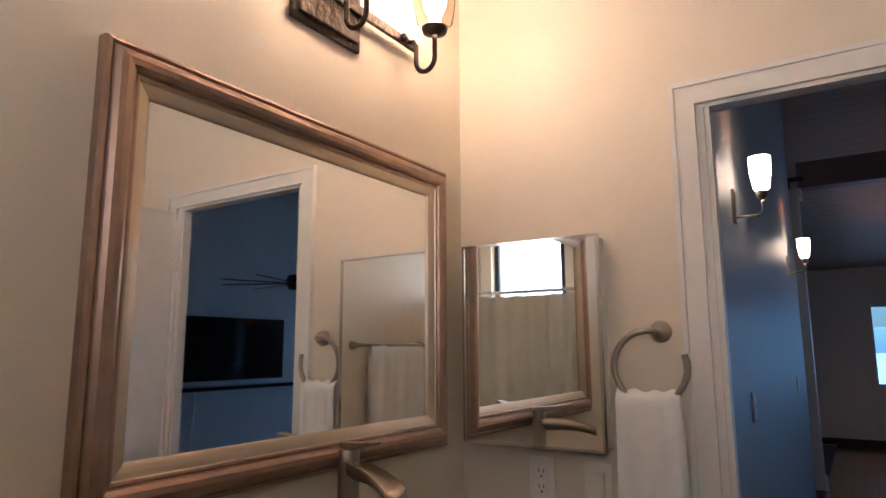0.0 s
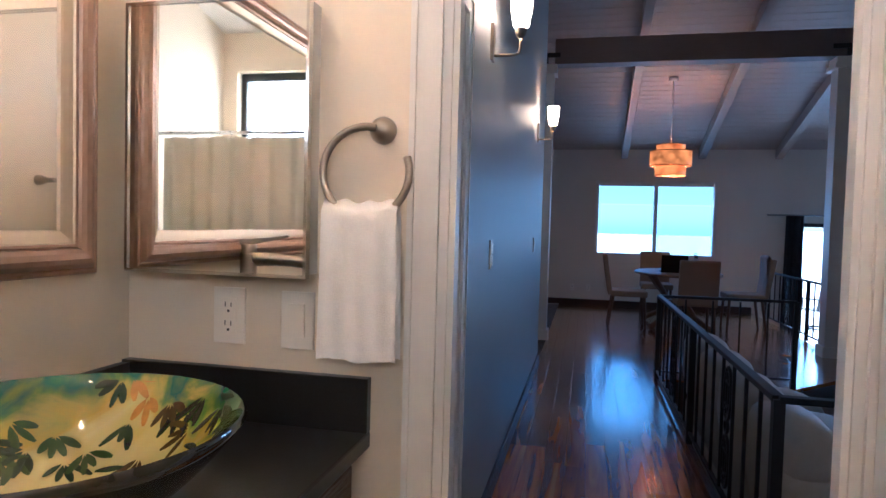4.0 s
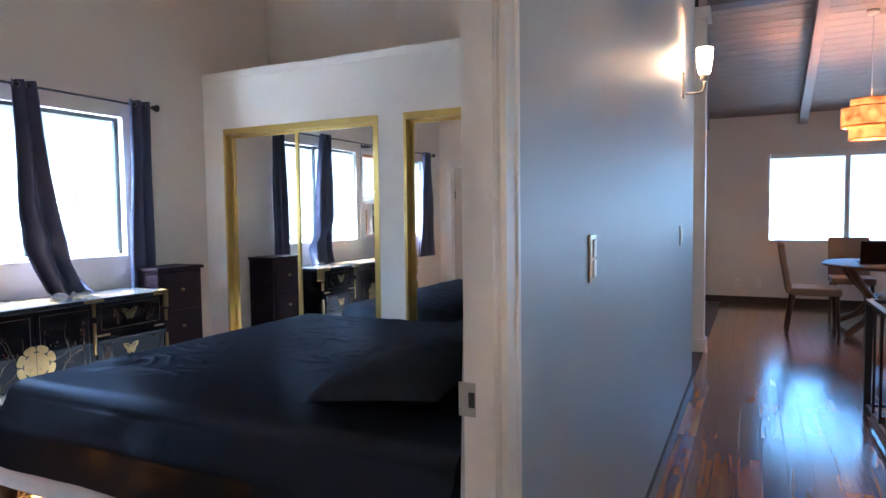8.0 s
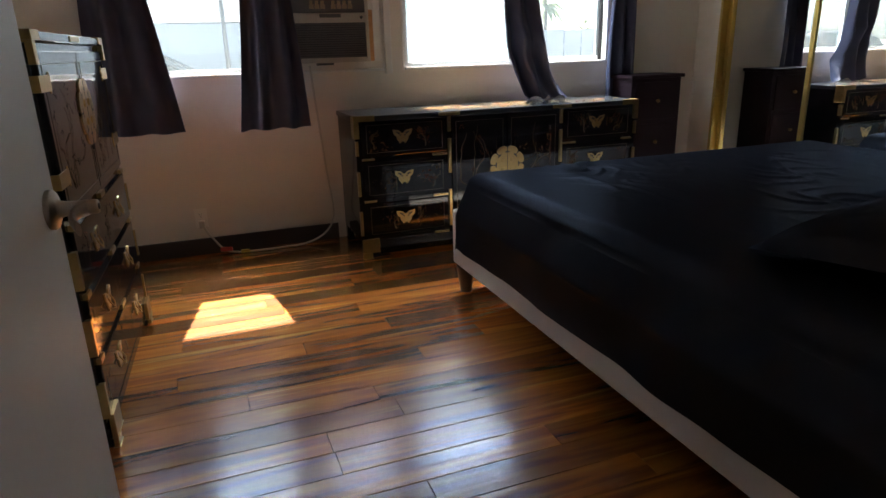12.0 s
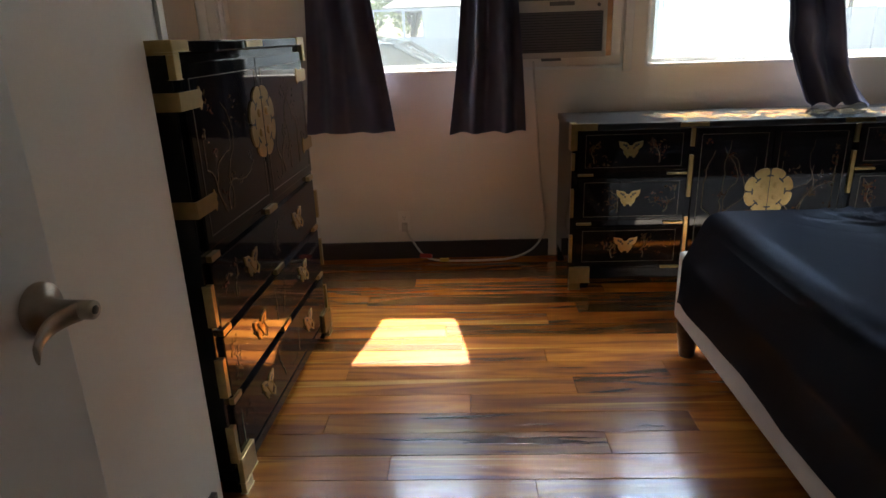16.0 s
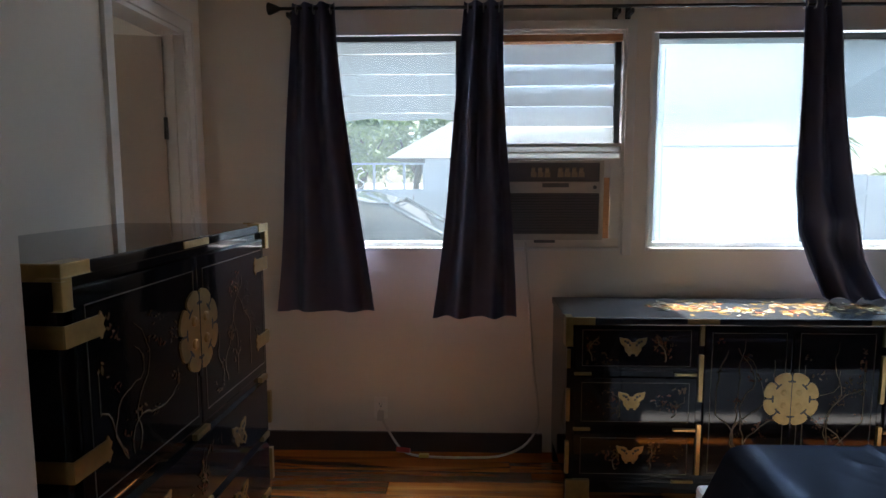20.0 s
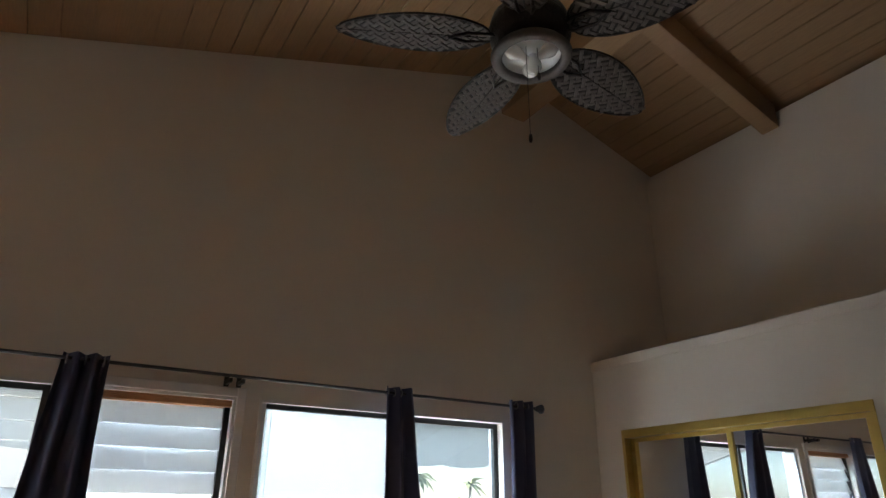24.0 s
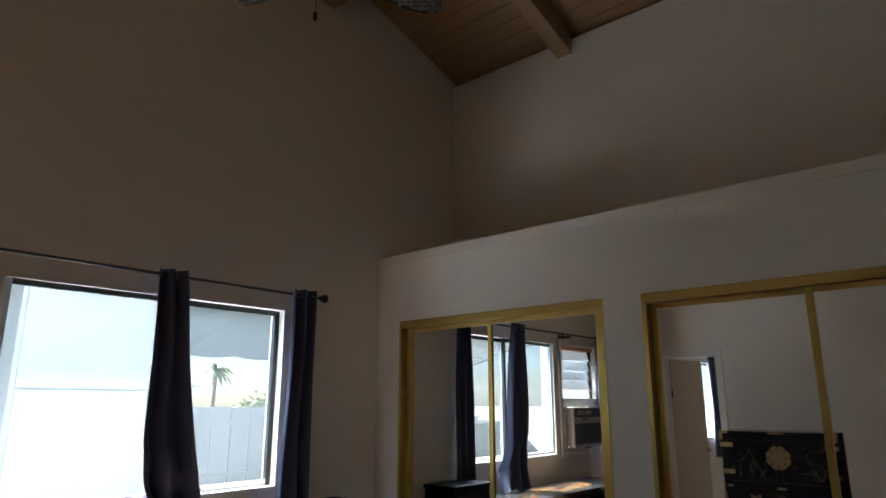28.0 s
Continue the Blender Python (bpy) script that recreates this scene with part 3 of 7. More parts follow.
inner = [(0.001, 0.026)] + [((bowl_at(u / 14, 0) - BC).x, (bowl_at(u / 14, 0) - BC).z) for u in range(15)]
outer = [(r + 0.009, z - 0.004) for r, z in inner[1:]][::-1] + [(0.05, 0.012), (0.001, 0.012)]
part("bowl_inside", lathe(inner + [(BR + 0.004, BH + 0.003)], BC, sides=64), bowl_paint(), None).parent = sink
part("bowl_outside", lathe([(BR + 0.004, BH + 0.003)] + outer, BC, sides=64), mat("dark olive glass", (0.030, 0.028, 0.017), 0.10, scale=12, spread=0.5, coat=0.6, bump=0), sink, "dark olive glass underside")
part("mounting_ring", lathe([(0.058, 0), (0.060, 0.004), (0.055, 0.016), (0.045, 0.018)], BC), CHROME, sink, "chrome mounting ring")
part("drain", lathe([(0.026, 0.027), (0.028, 0.030), (0.020, 0.031), (0.0, 0.0295)], BC), CHROME, sink, "chrome drain")
for ob in sink.children:
    ob.matrix_parent_inverse = sink.matrix_world.inverted()
rng = random.Random(4)
sprays = [(rng.uniform(0.42, 1.0), k * 0.35 + rng.uniform(-0.15, 0.15)) for k in range(60)]
for tint, share in (((0.020, 0.042, 0.007), (0, 1, 2, 3, 4, 5)), ((0.045, 0.085, 0.012), (6, 7, 8)), ((0.075, 0.050, 0.012), (9, 10)), ((0.42, 0.20, 0.012), (11,))):
    bm = bmesh.new()
    for n, (u0, a0) in enumerate(sprays):
        if n % 12 not in share:
            continue
        lean = rng.uniform(-0.75, 0.75)
        for leaf_no in range(rng.randint(2, 4)):
            way = -1.57 + lean + (leaf_no - 1.2) * 0.55 + rng.uniform(-0.12, 0.12)
            long_, wide = rng.uniform(0.034, 0.054), rng.uniform(0.0046, 0.0064)
            ring = []
            for k in range(12):
                s = k / 11 * 2
                f = s if s <= 1 else 2 - s
                w = wide * math.sin(math.pi * min(f, 0.999)) ** 0.8 * (1 if s <= 1 else -1)
                f = 0.12 + 0.88 * f
                du, da = f * long_ * math.sin(way) - w * math.cos(way), f * long_ * math.cos(way) + w * math.sin(way)
                u = min(max(u0 + du / 0.22, 0.02), 0.97)
                ring.append(bm.verts.new(bowl_at(u, a0 + da / (0.05 + 0.17 * u), 0.0010 + 0.0002 * leaf_no)))
            try:
                bm.faces.new(ring)
            except ValueError:
                pass
    ob = part("leaf_painting", bm, mat("leaf enamel", tint, 0.25, scale=60, spread=0.5, bump=0, coat=0.1), sink)
    ob.matrix_parent_inverse = sink.matrix_world.inverted()
    tagged(ob, kind="stuff")

FX, FY = -0.255, 0.372
faucet = tagged(empty("faucet"), "tall brushed nickel waterfall faucet beside the bowl", "faucet")
part("base", lathe([(0.031, COUNTER), (0.031, COUNTER + 0.006), (0.025, COUNTER + 0.01)], (FX, FY, 0)), NICKEL, faucet)
part("body", lathe([(0.023, COUNTER), (0.0225, COUNTER + 0.10), (0.022, 1.225), (0.022, 1.232), (0.018, 1.234)], (FX, FY, 0)), NICKEL, faucet)
bm = bmesh.new()
sp = []
for i in range(9):
    f = i / 8
    d = Vector((FX + 0.005 + 0.165 * f, FY - 0.065 * f, 1.229 - 0.002 * f - 0.026 * f ** 3))
    side = Vector((0.37, 0.93, 0)).normalized()
    w = 0.016 + 0.006 * f
    up = Vector((0, 0, 1))
    drop = 0.034 - 0.014 * f
    sp.append([bm.verts.new(d + side * (w * x) + up * z) for x, z in ((-1, 0.004), (-1.12, 0.004), (-1.0, -drop * 0.6), (0, -drop), (1.0, -drop * 0.6), (1.12, 0.004), (1, 0.004), (0.7, -0.006), (0, -0.010), (-0.7, -0.006))])
for a, b in zip(sp, sp[1:]):
    for k in range(10):
        f = bm.faces.new((a[k], a[(k + 1) % 10], b[(k + 1) % 10], b[k]))
        f.smooth = True
bm.faces.new(sp[0])
bm.faces.new(sp[-1])
part("spout", bm, NICKEL, faucet, "open trough spout")
part("cap", lathe([(0.022, 1.232), (0.022, 1.254), (0.020, 1.257), (0.0, 1.257)], (FX, FY, 0)), NICKEL, faucet)
part("lever", moved(bevelled(prism([[(-0.022, -0.010), (0.022, -0.010), (0.050, -0.004), (0.100, 0.004), (0.108, 0.008), (0.106, 0.011), (0.060, 0.006), (-0.022, 0.003)]], "y", -0.015, 0.015), 0.0015), pose(FX, FY, 1.266, 0, -3, -21)), NICKEL, faucet, "flat lever")

# towel ring and hand towel
RX, RY, RZ = 0.235, 0.862, 1.415
ring = tagged(empty("towel_ring"), "brushed nickel open towel ring on the wall", "towel ring")
part("rosette", lathe([(0.026, BNY0), (0.026, BNY0 - 0.008), (0.020, BNY0 - 0.022), (0.012, BNY0 - 0.030), (0.0, BNY0 - 0.030)], (RX + 0.020, 0, 1.497), "y"), NICKEL, ring)
part("ring", tube([(RX + 0.084 * math.cos(a), RY - 0.004, RZ + 0.084 * math.sin(a)) for a in [radians(78 + k * 302 / 30) for k in range(31)]], 0.0075), NICKEL, ring)


def cloth(name, material, x0, x1, z_top, z_bot, y_front, thick, folds, seed, axis="y", flip=-1):
    """A towel folded over a bar: a front and a back sheet with soft folds."""
    r = random.Random(seed)
    ph = [r.uniform(0, 6.28) for _ in range(4)]
    bm = bmesh.new()
    nu, nv = 26, 34
    grid = []
    for v in range(nv + 1):
        row = []
        f = v / nv * 2 - 1
        s = abs(f)
        for u in range(nu + 1):
            g = u / nu
            x = x0 + (x1 - x0) * g
            pinch = 1 - 0.05 * (1 - s) * math.cos(g * math.pi) ** 2
            x = (x0 + x1) / 2 + (x - (x0 + x1) / 2) * pinch
            z = z_top - (z_top - z_bot) * s ** 0.92 + 0.003 * (1 - s) * math.sin(g * 21 + ph[0]) + 0.002 * math.sin(g * 9)
            wave = (0.005 * math.sin(g * folds * 6.28 + ph[1] + s * 1.5) + 0.003 * math.sin(g * folds * 13 + ph[2] - s * 2)) * (0.35 + 0.65 * s)
            depth = thick * math.sin(min(s * 34, 1.57))
            y = y_front + wave + flip * (depth if f > 0 else -depth) * 0.5
            row.append(bm.verts.new((x, y, z) if axis == "y" else (y, x, z)))
        grid.append(row)
    for a, b in zip(grid, grid[1:]):
        for u in range(nu):
            f = bm.faces.new((a[u], a[u + 1], b[u + 1], b[u]))
            f.smooth = True
    return part(name, bm, material)


tagged(cloth("hand_towel", TERRY, 0.152, 0.304, 1.362, 1.066, 0.858, 0.032, 1.6, 3), "white terry hand towel hanging on the ring", "towel")
tagged(cloth("bath_towel", TERRY, -1.26, -0.70, 1.50, 0.82, BEX - 0.075, 0.03, 2.5, 5, "x", 1), "white bath towel folded over a bar", "towel")
bar = tagged(empty("towel_bar"), "brushed nickel towel bar on the bathroom wall", "towel bar")
part("bar", tube([(BEX - 0.075, -1.32, 1.485), (BEX - 0.075, -0.62, 1.485)], 0.009), NICKEL, bar)
for y in (-1.32, -0.62):
    part("bracket", lathe([(0.026, BEX), (0.024, BEX - 0.02), (0.012, BEX - 0.05), (0.012, BEX - 0.09), (0.0, BEX - 0.09)], (0, y, 1.485), "x"), NICKEL, bar)


# outlets and switches
def cover_plate(name, m, sort, label):
    """A wall plate that faces local -y; its middle at the origin."""
    top = tagged(empty(name, m), label, "outlet" if sort == "outlet" else "switch")
    part("plate", bevelled(boxes((-0.035, 0.035, -0.006, 0.0, -0.057, 0.057)), 0.002), PLASTIC, top)
    if sort == "outlet":
        part("socket_face", bevelled(boxes((-0.0165, 0.0165, -0.009, -0.005, -0.034, 0.034)), 0.001), PLASTIC, top)
        for dz in (-0.019, 0.019):
            for d in ((-0.008, -0.006, dz - 0.001, dz + 0.009), (0.005, 0.007, dz - 0.001, dz + 0.008), (-0.0025, 0.0025, dz - 0.012, dz - 0.007)):
                part("slot", boxes((d[0], d[1], -0.0096, -0.0088, d[2], d[3])), SLOT, top)
    else:
        part("rocker", moved(bevelled(boxes((-0.0165, 0.0165, -0.010, -0.004, -0.034, 0.034)), 0.001), pose(0, 0, 0, 3, 0, 0)), PLASTIC, top)
    for dz in (-0.047, 0.047):
        part("screw", lathe([(0.003, -0.0066), (0.003, -0.0058)], (0, 0, dz), "y", 10), CHROME, top)
    return top


cover_plate("outlet", pose(-0.062, BNY0, 1.128), "outlet", "white duplex outlet plate under the medicine cabinet")
cover_plate("light_switch", pose(0.087, BNY0, 1.126), "switch", "white rocker light switch beside the towel")

# three-light fixture
vl = tagged(empty("vanity_light"), "three-arm bronze vanity light with lit glass shades", "wall lamp")
part("backplate", bevelled(boxes((BWX, BWX + 0.022, 0.222, 0.408, 2.172, 2.330)), 0.004), OIL_BRONZE, vl)
part("backplate_rim", bevelled(boxes((BWX, BWX + 0.012, 0.206, 0.424, 2.156, 2.346)), 0.003), OIL_BRONZE, vl)
part("bar", bevelled(boxes((BWX + 0.020, BWX + 0.032, 0.035, 0.640, 2.240, 2.264)), 0.003), OIL_BRONZE, vl)
for ly in (0.060, 0.328, 0.596):
    part("knob", lathe([(0.011, BWX + 0.03), (0.012, BWX + 0.04), (0.006, BWX + 0.046), (0.0, BWX + 0.046)], (0, ly - 0.03, 2.252), "x", 14), OIL_BRONZE, vl)
    pts = [(BWX + 0.03, ly, 2.252), (BWX + 0.046, ly, 2.250), (BWX + 0.054, ly, 2.232), (BWX + 0.054, ly, 2.205)]
    pts += [(BWX + 0.054 + 0.029 * (1 - math.cos(a)), ly, 2.192 - 0.032 * math.sin(a)) for a in [radians(k * 18) for k in range(11)]]
    pts += [(BWX + 0.112, ly, 2.215), (BWX + 0.112, ly, 2.255)]
    part("arm", tube(pts, 0.0065), OIL_BRONZE, vl)
    part("cup", lathe([(0.008, 2.248), (0.030, 2.256), (0.034, 2.268), (0.028, 2.272)], (BWX + 0.112, ly, 0)), OIL_BRONZE, vl)
    part("bulb", lathe([(0.0, 2.274), (0.014, 2.276), (0.016, 2.300), (0.028, 2.325), (0.030, 2.345), (0.020, 2.365), (0.0, 2.372)], (BWX + 0.112, ly, 0), sides=18), SHADE_GLASS, vl, "lit warm white bulb")
    part("shade", lathe([(0.028, 2.272), (0.046, 2.284), (0.053, 2.33), (0.056, 2.41), (0.054, 2.41), (0.051, 2.33), (0.044, 2.287), (0.0, 2.276)], (BWX + 0.112, ly, 0)), CLEAR_SHADE, vl, "seeded clear glass shade").visible_shadow = False

# the bath behind: curtain, window, door leaf
rod = tagged(empty("shower_rod"), "straight chrome shower rod with rings", "curtain rod")
part("rod", tube([(BWX, -1.5, 1.835), (BEX, -1.5, 1.835)], 0.012), CHROME, rod)
for k in range(12):
    x = BWX + 0.10 + k * 0.135
    part("ring", tube([(x, -1.5 + 0.02 * math.cos(a), 1.825 + 0.024 * math.sin(a)) for a in [k2 * math.tau / 12 for k2 in range(12)]], 0.0025, 5, True), CHROME, rod)
bm = bmesh.new()
prev = None
for i in range(161):
    x = BWX + 0.03 + (BEX - BWX - 0.06) * i / 160
    y = -1.5 + 0.022 * math.sin(i * 0.47) + 0.010 * math.sin(i * 0.21 + 1)
    now = (bm.verts.new((x, y * 1.0, 1.812 - 0.003 * (1 - math.cos(i * 0.47)))), bm.verts.new((x, -1.5 + (y + 1.5) * 1.5, 0.25)))
    if prev:
        bm.faces.new((prev[0], now[0], now[1], prev[1])).smooth = True
    prev = now
tagged(part("shower_curtain", bm, LINEN), "off-white pleated shower curtain on a chrome rod", "curtain")
BLACK_ALU = mat("black window aluminium", (0.02, 0.02, 0.022), 0.4, 0.3, bump=0)
bw = tagged(empty("window_bath"), "small black-framed bathroom window above the tub", "window", kind="structure")
for d in ((0.611, 0.668, 1.551, 2.369), (1.212, 1.249, 1.551, 2.369), (0.668, 1.212, 1.551, 1.585), (0.668, 1.212, 2.315, 2.369)):
    part("window_frame", boxes((d[0], d[1], BSY - 0.10, BSY - 0.06, d[2], d[3])), BLACK_ALU, bw)
part("pane", boxes((0.668, 1.212, BSY - 0.083, BSY - 0.078, 1.585, 2.315)), PANE, bw).visible_shadow = False
leaf = tagged(empty("door_bath"), "white bathroom door standing open against the wall", "door", kind="structure")
part("leaf", bevelled(boxes((BDX1 + 0.012, BDX1 + 0.046, 0.17, 0.885, 0.012, 2.02)), 0.002), TRIM, leaf)
for z0, z1 in ((0.20, 0.95), (1.08, 1.86)):
    part("panel", bevelled(boxes((BDX1 + 0.007, BDX1 + 0.013, 0.27, 0.785, z0, z1)), 0.003), TRIM, leaf)
part("strike_plate", lathe([(0.012, BDX0 + 0.0185), (0.012, BDX0 + 0.0195), (0.0, BDX0 + 0.0195)], (0, 0.93, 1.0), "x", 16), NICKEL, None)
bpy.data.objects["strike_plate"].parent = leaf

# ---- hall ----
SATIN_PLATE = mat("satin nickel plate", (0.42, 0.39, 0.35), 0.42, 0.7, scale=60, spread=0.08, bump=0)
def sconce(y):
    top = tagged(empty("wall_sconce"), "brushed nickel wall sconce with a lit frosted glass shade", "wall lamp", "sconces along the hall wall")
    part("backplate", bevelled(boxes((HX1, HX1 + 0.014, y - 0.028, y + 0.028, 2.02, 2.175)), 0.003), NICKEL, top)
    part("arm", tube([(HX1 + 0.012, y, 2.045), (HX1 + 0.10, y, 2.045), (HX1 + 0.118, y, 2.052), (HX1 + 0.125, y, 2.075), (HX1 + 0.125, y, 2.125)], 0.0065), NICKEL, top)
    part("cup", lathe([(0.008, 2.11), (0.022, 2.125), (0.027, 2.15), (0.022, 2.155)], (HX1 + 0.125, y, 0)), NICKEL, top)
    part("shade", lathe([(0.022, 2.152), (0.034, 2.165), (0.045, 2.24), (0.047, 2.31), (0.045, 2.31), (0.042, 2.24), (0.030, 2.17), (0.0, 2.156)], (HX1 + 0.125, y, 0)), SHADE_SMALL, top, "glowing frosted glass shade")
    return top


for y in (2.445, 5.056):
    sconce(y)
keypad = tagged(empty("light_switch", pose(HX1, 2.585, 1.192, 0, 0, 90)), "nickel two-switch wall plate in the hall", "switch")
part("plate", bevelled(boxes((-0.036, 0.036, -0.008, 0.0, -0.066, 0.066)), 0.003), NICKEL, keypad)
for dz in (-0.028, 0.028):
    part("rocker", bevelled(boxes((-0.016, 0.016, -0.013, -0.006, dz - 0.024, dz + 0.024)), 0.002), PLASTIC, keypad)
keypad = tagged(empty("light_switch", pose(HX1, 4.974, 1.174, 0, 0, 90)), "nickel switch plate by the end of the hall", "switch")
part("plate", bevelled(boxes((-0.035, 0.035, -0.008, 0.0, -0.060, 0.060)), 0.003), NICKEL, keypad)
part("rocker", bevelled(boxes((-0.017, 0.017, -0.013, -0.006, -0.034, 0.034)), 0.002), PLASTIC, keypad)
for x in (0.43, 0.70):
    cover_plate("outlet", pose(x, FARY, 0.30), "outlet", "white outlet plate low on the dining wall")
striker = tagged(empty("strike_plate"), "brushed nickel latch strike on the door jamb", "strike plate")
part("plate", bevelled(boxes((HX0 - 0.022, HX0 + 0.014, DY1 - 0.0205, DY1 - 0.0175, 0.952, 1.014)), 0.001), SATIN_PLATE, striker)
part("latch_hole", boxes((HX0 - 0.002, HX0 + 0.010, DY1 - 0.0212, DY1 - 0.0203, 0.969, 0.997)), SLOT, striker)


# ---- railing ----
def bar_box(a, b, half, high):
    """A flat bar from a to b."""
    a, b = Vector(a), Vector(b)
    d = b - a
    m = Matrix.Translation((a + b) / 2) @ pose(0, 0, 0, 0, 0, math.degrees(math.atan2(d.y, d.x)))
    return moved(boxes((-d.length / 2, d.length / 2, -half, half, -high / 2, high / 2)), m)


RAIL = 0.74
BALUSTER = part("baluster", boxes((-0.007, 0.007, -0.007, 0.007, 0.07, RAIL - 0.02)), BLACK_IRON)
POST = part("post", boxes((-0.019, 0.019, -0.019, 0.019, 0.0, RAIL)), BLACK_IRON)
def ring_oval(cz, half_w, half_h, r=0.006):
    return tube([(half_w * math.sin(a), 0, cz + half_h * math.cos(a)) for a in [k * math.tau / 16 for k in range(16)]], r, 5, True)


def curl(cx, cz, size, sx, up):
    """A flat iron volute that winds inward."""
    return tube([(cx + sx * size * (1 - 0.75 * f) * math.cos(f * 9), 0, cz + up * size * 1.25 * (1 - 0.75 * f) * math.sin(f * 9)) for f in [i / 18 for i in range(19)]], 0.0065, 5)


fancy = [ring_oval(0.41, 0.030, 0.030, 0.008)]
for cz in (0.565, 0.245):
    fancy += [ring_oval(cz, 0.070, 0.125, 0.008), ring_oval(cz, 0.026, 0.062, 0.007)]
    for sx in (-1, 1):
        for up in (-1, 1):
            fancy.append(curl(sx * 0.032, cz + up * 0.068, 0.026, sx, up))
FANCY = part("scroll_panel", join(*fancy), BLACK_IRON)


def railing(points, label, gap=0.214):
    top = tagged(empty("railing"), label, "railing")
    for n, (a, b) in enumerate(zip(points, points[1:])):
        va, vb = Vector((*a, 0)), Vector((*b, 0))
        part("handrail", bevelled(bar_box((*a, RAIL), (*b, RAIL), 0.021, 0.024), 0.004), BLACK_IRON, top)
        part("bottom_rail", bar_box((*a, 0.075), (*b, 0.075), 0.010, 0.016), BLACK_IRON, top)
        count = max(1, int((vb - va).length / gap))
        turn = math.atan2(vb.y - va.y, vb.x - va.x)
        long_run = (vb - va).length > 2
        for k in range(1, count):
            post = long_run and k == count // 2
            ob = new("post" if post else "baluster", (POST if post else BALUSTER).data)
            ob.location, ob.parent = va.lerp(vb, k / count), top
        for k in (count // 4 - 0.5, count * 3 // 4 - 0.5) if long_run else ():
            ob = new("scroll_panel", FANCY.data)
            ob.location, ob.rotation_euler, ob.parent = va.lerp(vb, k / count), (0, 0, turn), top
    for p in points:
        ob = new("post", POST.data)
        ob.location, ob.parent = (*p, 0), top
    return top


railing([(2.6, 2.16), (1.315, 2.16), (1.285, 5.60), (2.40, 5.64)], "black iron railing round the sunken living room")
railing([(3.36, 6.58), (3.30, 10.10)], "black iron railing along the dining floor edge")
for ob in (BALUSTER, POST, FANCY):
    bpy.data.objects.remove(ob)

# ---- steps down, on the diagonal ----
for k in (0, 1):
    d = 0.27 * k
    a, b = Vector((2.39 + d * 0.71, 5.62 - d * 0.71, 0)), Vector((3.32 + d * 0.71, 6.55 - d * 0.71, 0))
    c, e = b + Vector((0.192, -0.192, 0)), a + Vector((0.192, -0.192, 0))
    z = -0.187 * (k + 1)
    structure("step", prism([[(a.x, a.y), (e.x, e.y), (c.x, c.y), (b.x, b.y)]], "z", LOW, z), WOOD_FLOOR, "dark wooden step down to the living room")

# ---- bedroom ----
GOLD = mat("aged brass mounts", (0.43, 0.30, 0.125), 0.30, 1.0, scale=45, spread=0.25, bump=0.001)
GOLD_PAINT = mat("worn gold lacquer painting", (0.105, 0.070, 0.034), 0.10, 0.1, scale=60, spread=0.5, bump=0)
PALE_PAINT = mat("pale gold lacquer painting", (0.170, 0.135, 0.085), 0.12, 0.1, scale=60, spread=0.5, bump=0)
RED_PAINT = mat("faded red lacquer painting", (0.110, 0.042, 0.018), 0.12, 0.0, scale=60, spread=0.4, bump=0)
# Brighter copies of the front's paints, for the sun on the top.
TOP_GOLD = mat("sunlit gold leaf painting", (0.26, 0.16, 0.04), 0.22, 0.2, scale=60, spread=0.3, bump=0)
TOP_PALE = mat("sunlit cream blossom painting", (0.22, 0.19, 0.14), 0.22, 0.0, scale=60, spread=0.3, bump=0)
TOP_RED = mat("sunlit coral blossom painting", (0.34, 0.09, 0.03), 0.22, 0.0, scale=60, spread=0.3, bump=0)
LINE_PAINT = mat("thin gold line", (0.11, 0.09, 0.06), 0.3, 0.2, bump=0)
HEAD_CLOTH = mat("pale grey woven upholstery", (0.42, 0.40, 0.40), 0.9, scale=300, spread=0.15, bump=0.001)
UPHOLSTERY = mat("white upholstered bed rail", (0.62, 0.59, 0.58), 0.85, scale=260, bump=0.001)
DARK_LEG = mat("dark walnut leg", (0.07, 0.035, 0.02), 0.4, scale=20, grain=(1, 1, 8), spread=0.3)
BURGUNDY = mat("dark mahogany cabinet", (0.019, 0.009, 0.013), 0.5, scale=16, grain=(1, 1, 9), spread=0.4, spec=0.15)
GOLD_ALU = mat("gold anodised aluminium", (0.60, 0.42, 0.125), 0.30, 0.9, scale=80, grain=(9, 1, 1), spread=0.08, bump=0)
GREY_ALU = mat("mill aluminium", (0.34, 0.34, 0.34), 0.4, 0.7, spread=0.05, bump=0)
# Paler copy of the frame metal for the bars that catch light.
LIT_ALU = mat("lit frame aluminium", (0.62, 0.64, 0.65), 0.4, 0.1, spread=0.05, bump=0)
# Also the shaded bars of the window frames.
DARK_ALU = mat("dark aluminium", (0.05, 0.05, 0.05), 0.4, 0.5, spread=0.05, bump=0)
ORANGE_STRIP = mat("orange strip", (0.50, 0.24, 0.10), 0.6, scale=14, grain=(1, 1, 10), spread=0.3)
CREAM_DOOR = mat("cream painted door", (0.52, 0.44, 0.36), 0.5, scale=60, spread=0.04, bump=0.0008)

# the open door of the room
door = tagged(empty("door_bedroom", pose(0.135, DY0 + 0.030, 0, 0, 0, 180 - 5.4)), "plain white bedroom door standing open", "door", kind="structure")
part("leaf", bevelled(boxes((0.0, 1.01, -0.0, 0.036, 0.012, 2.03)), 0.002), TRIM, door)
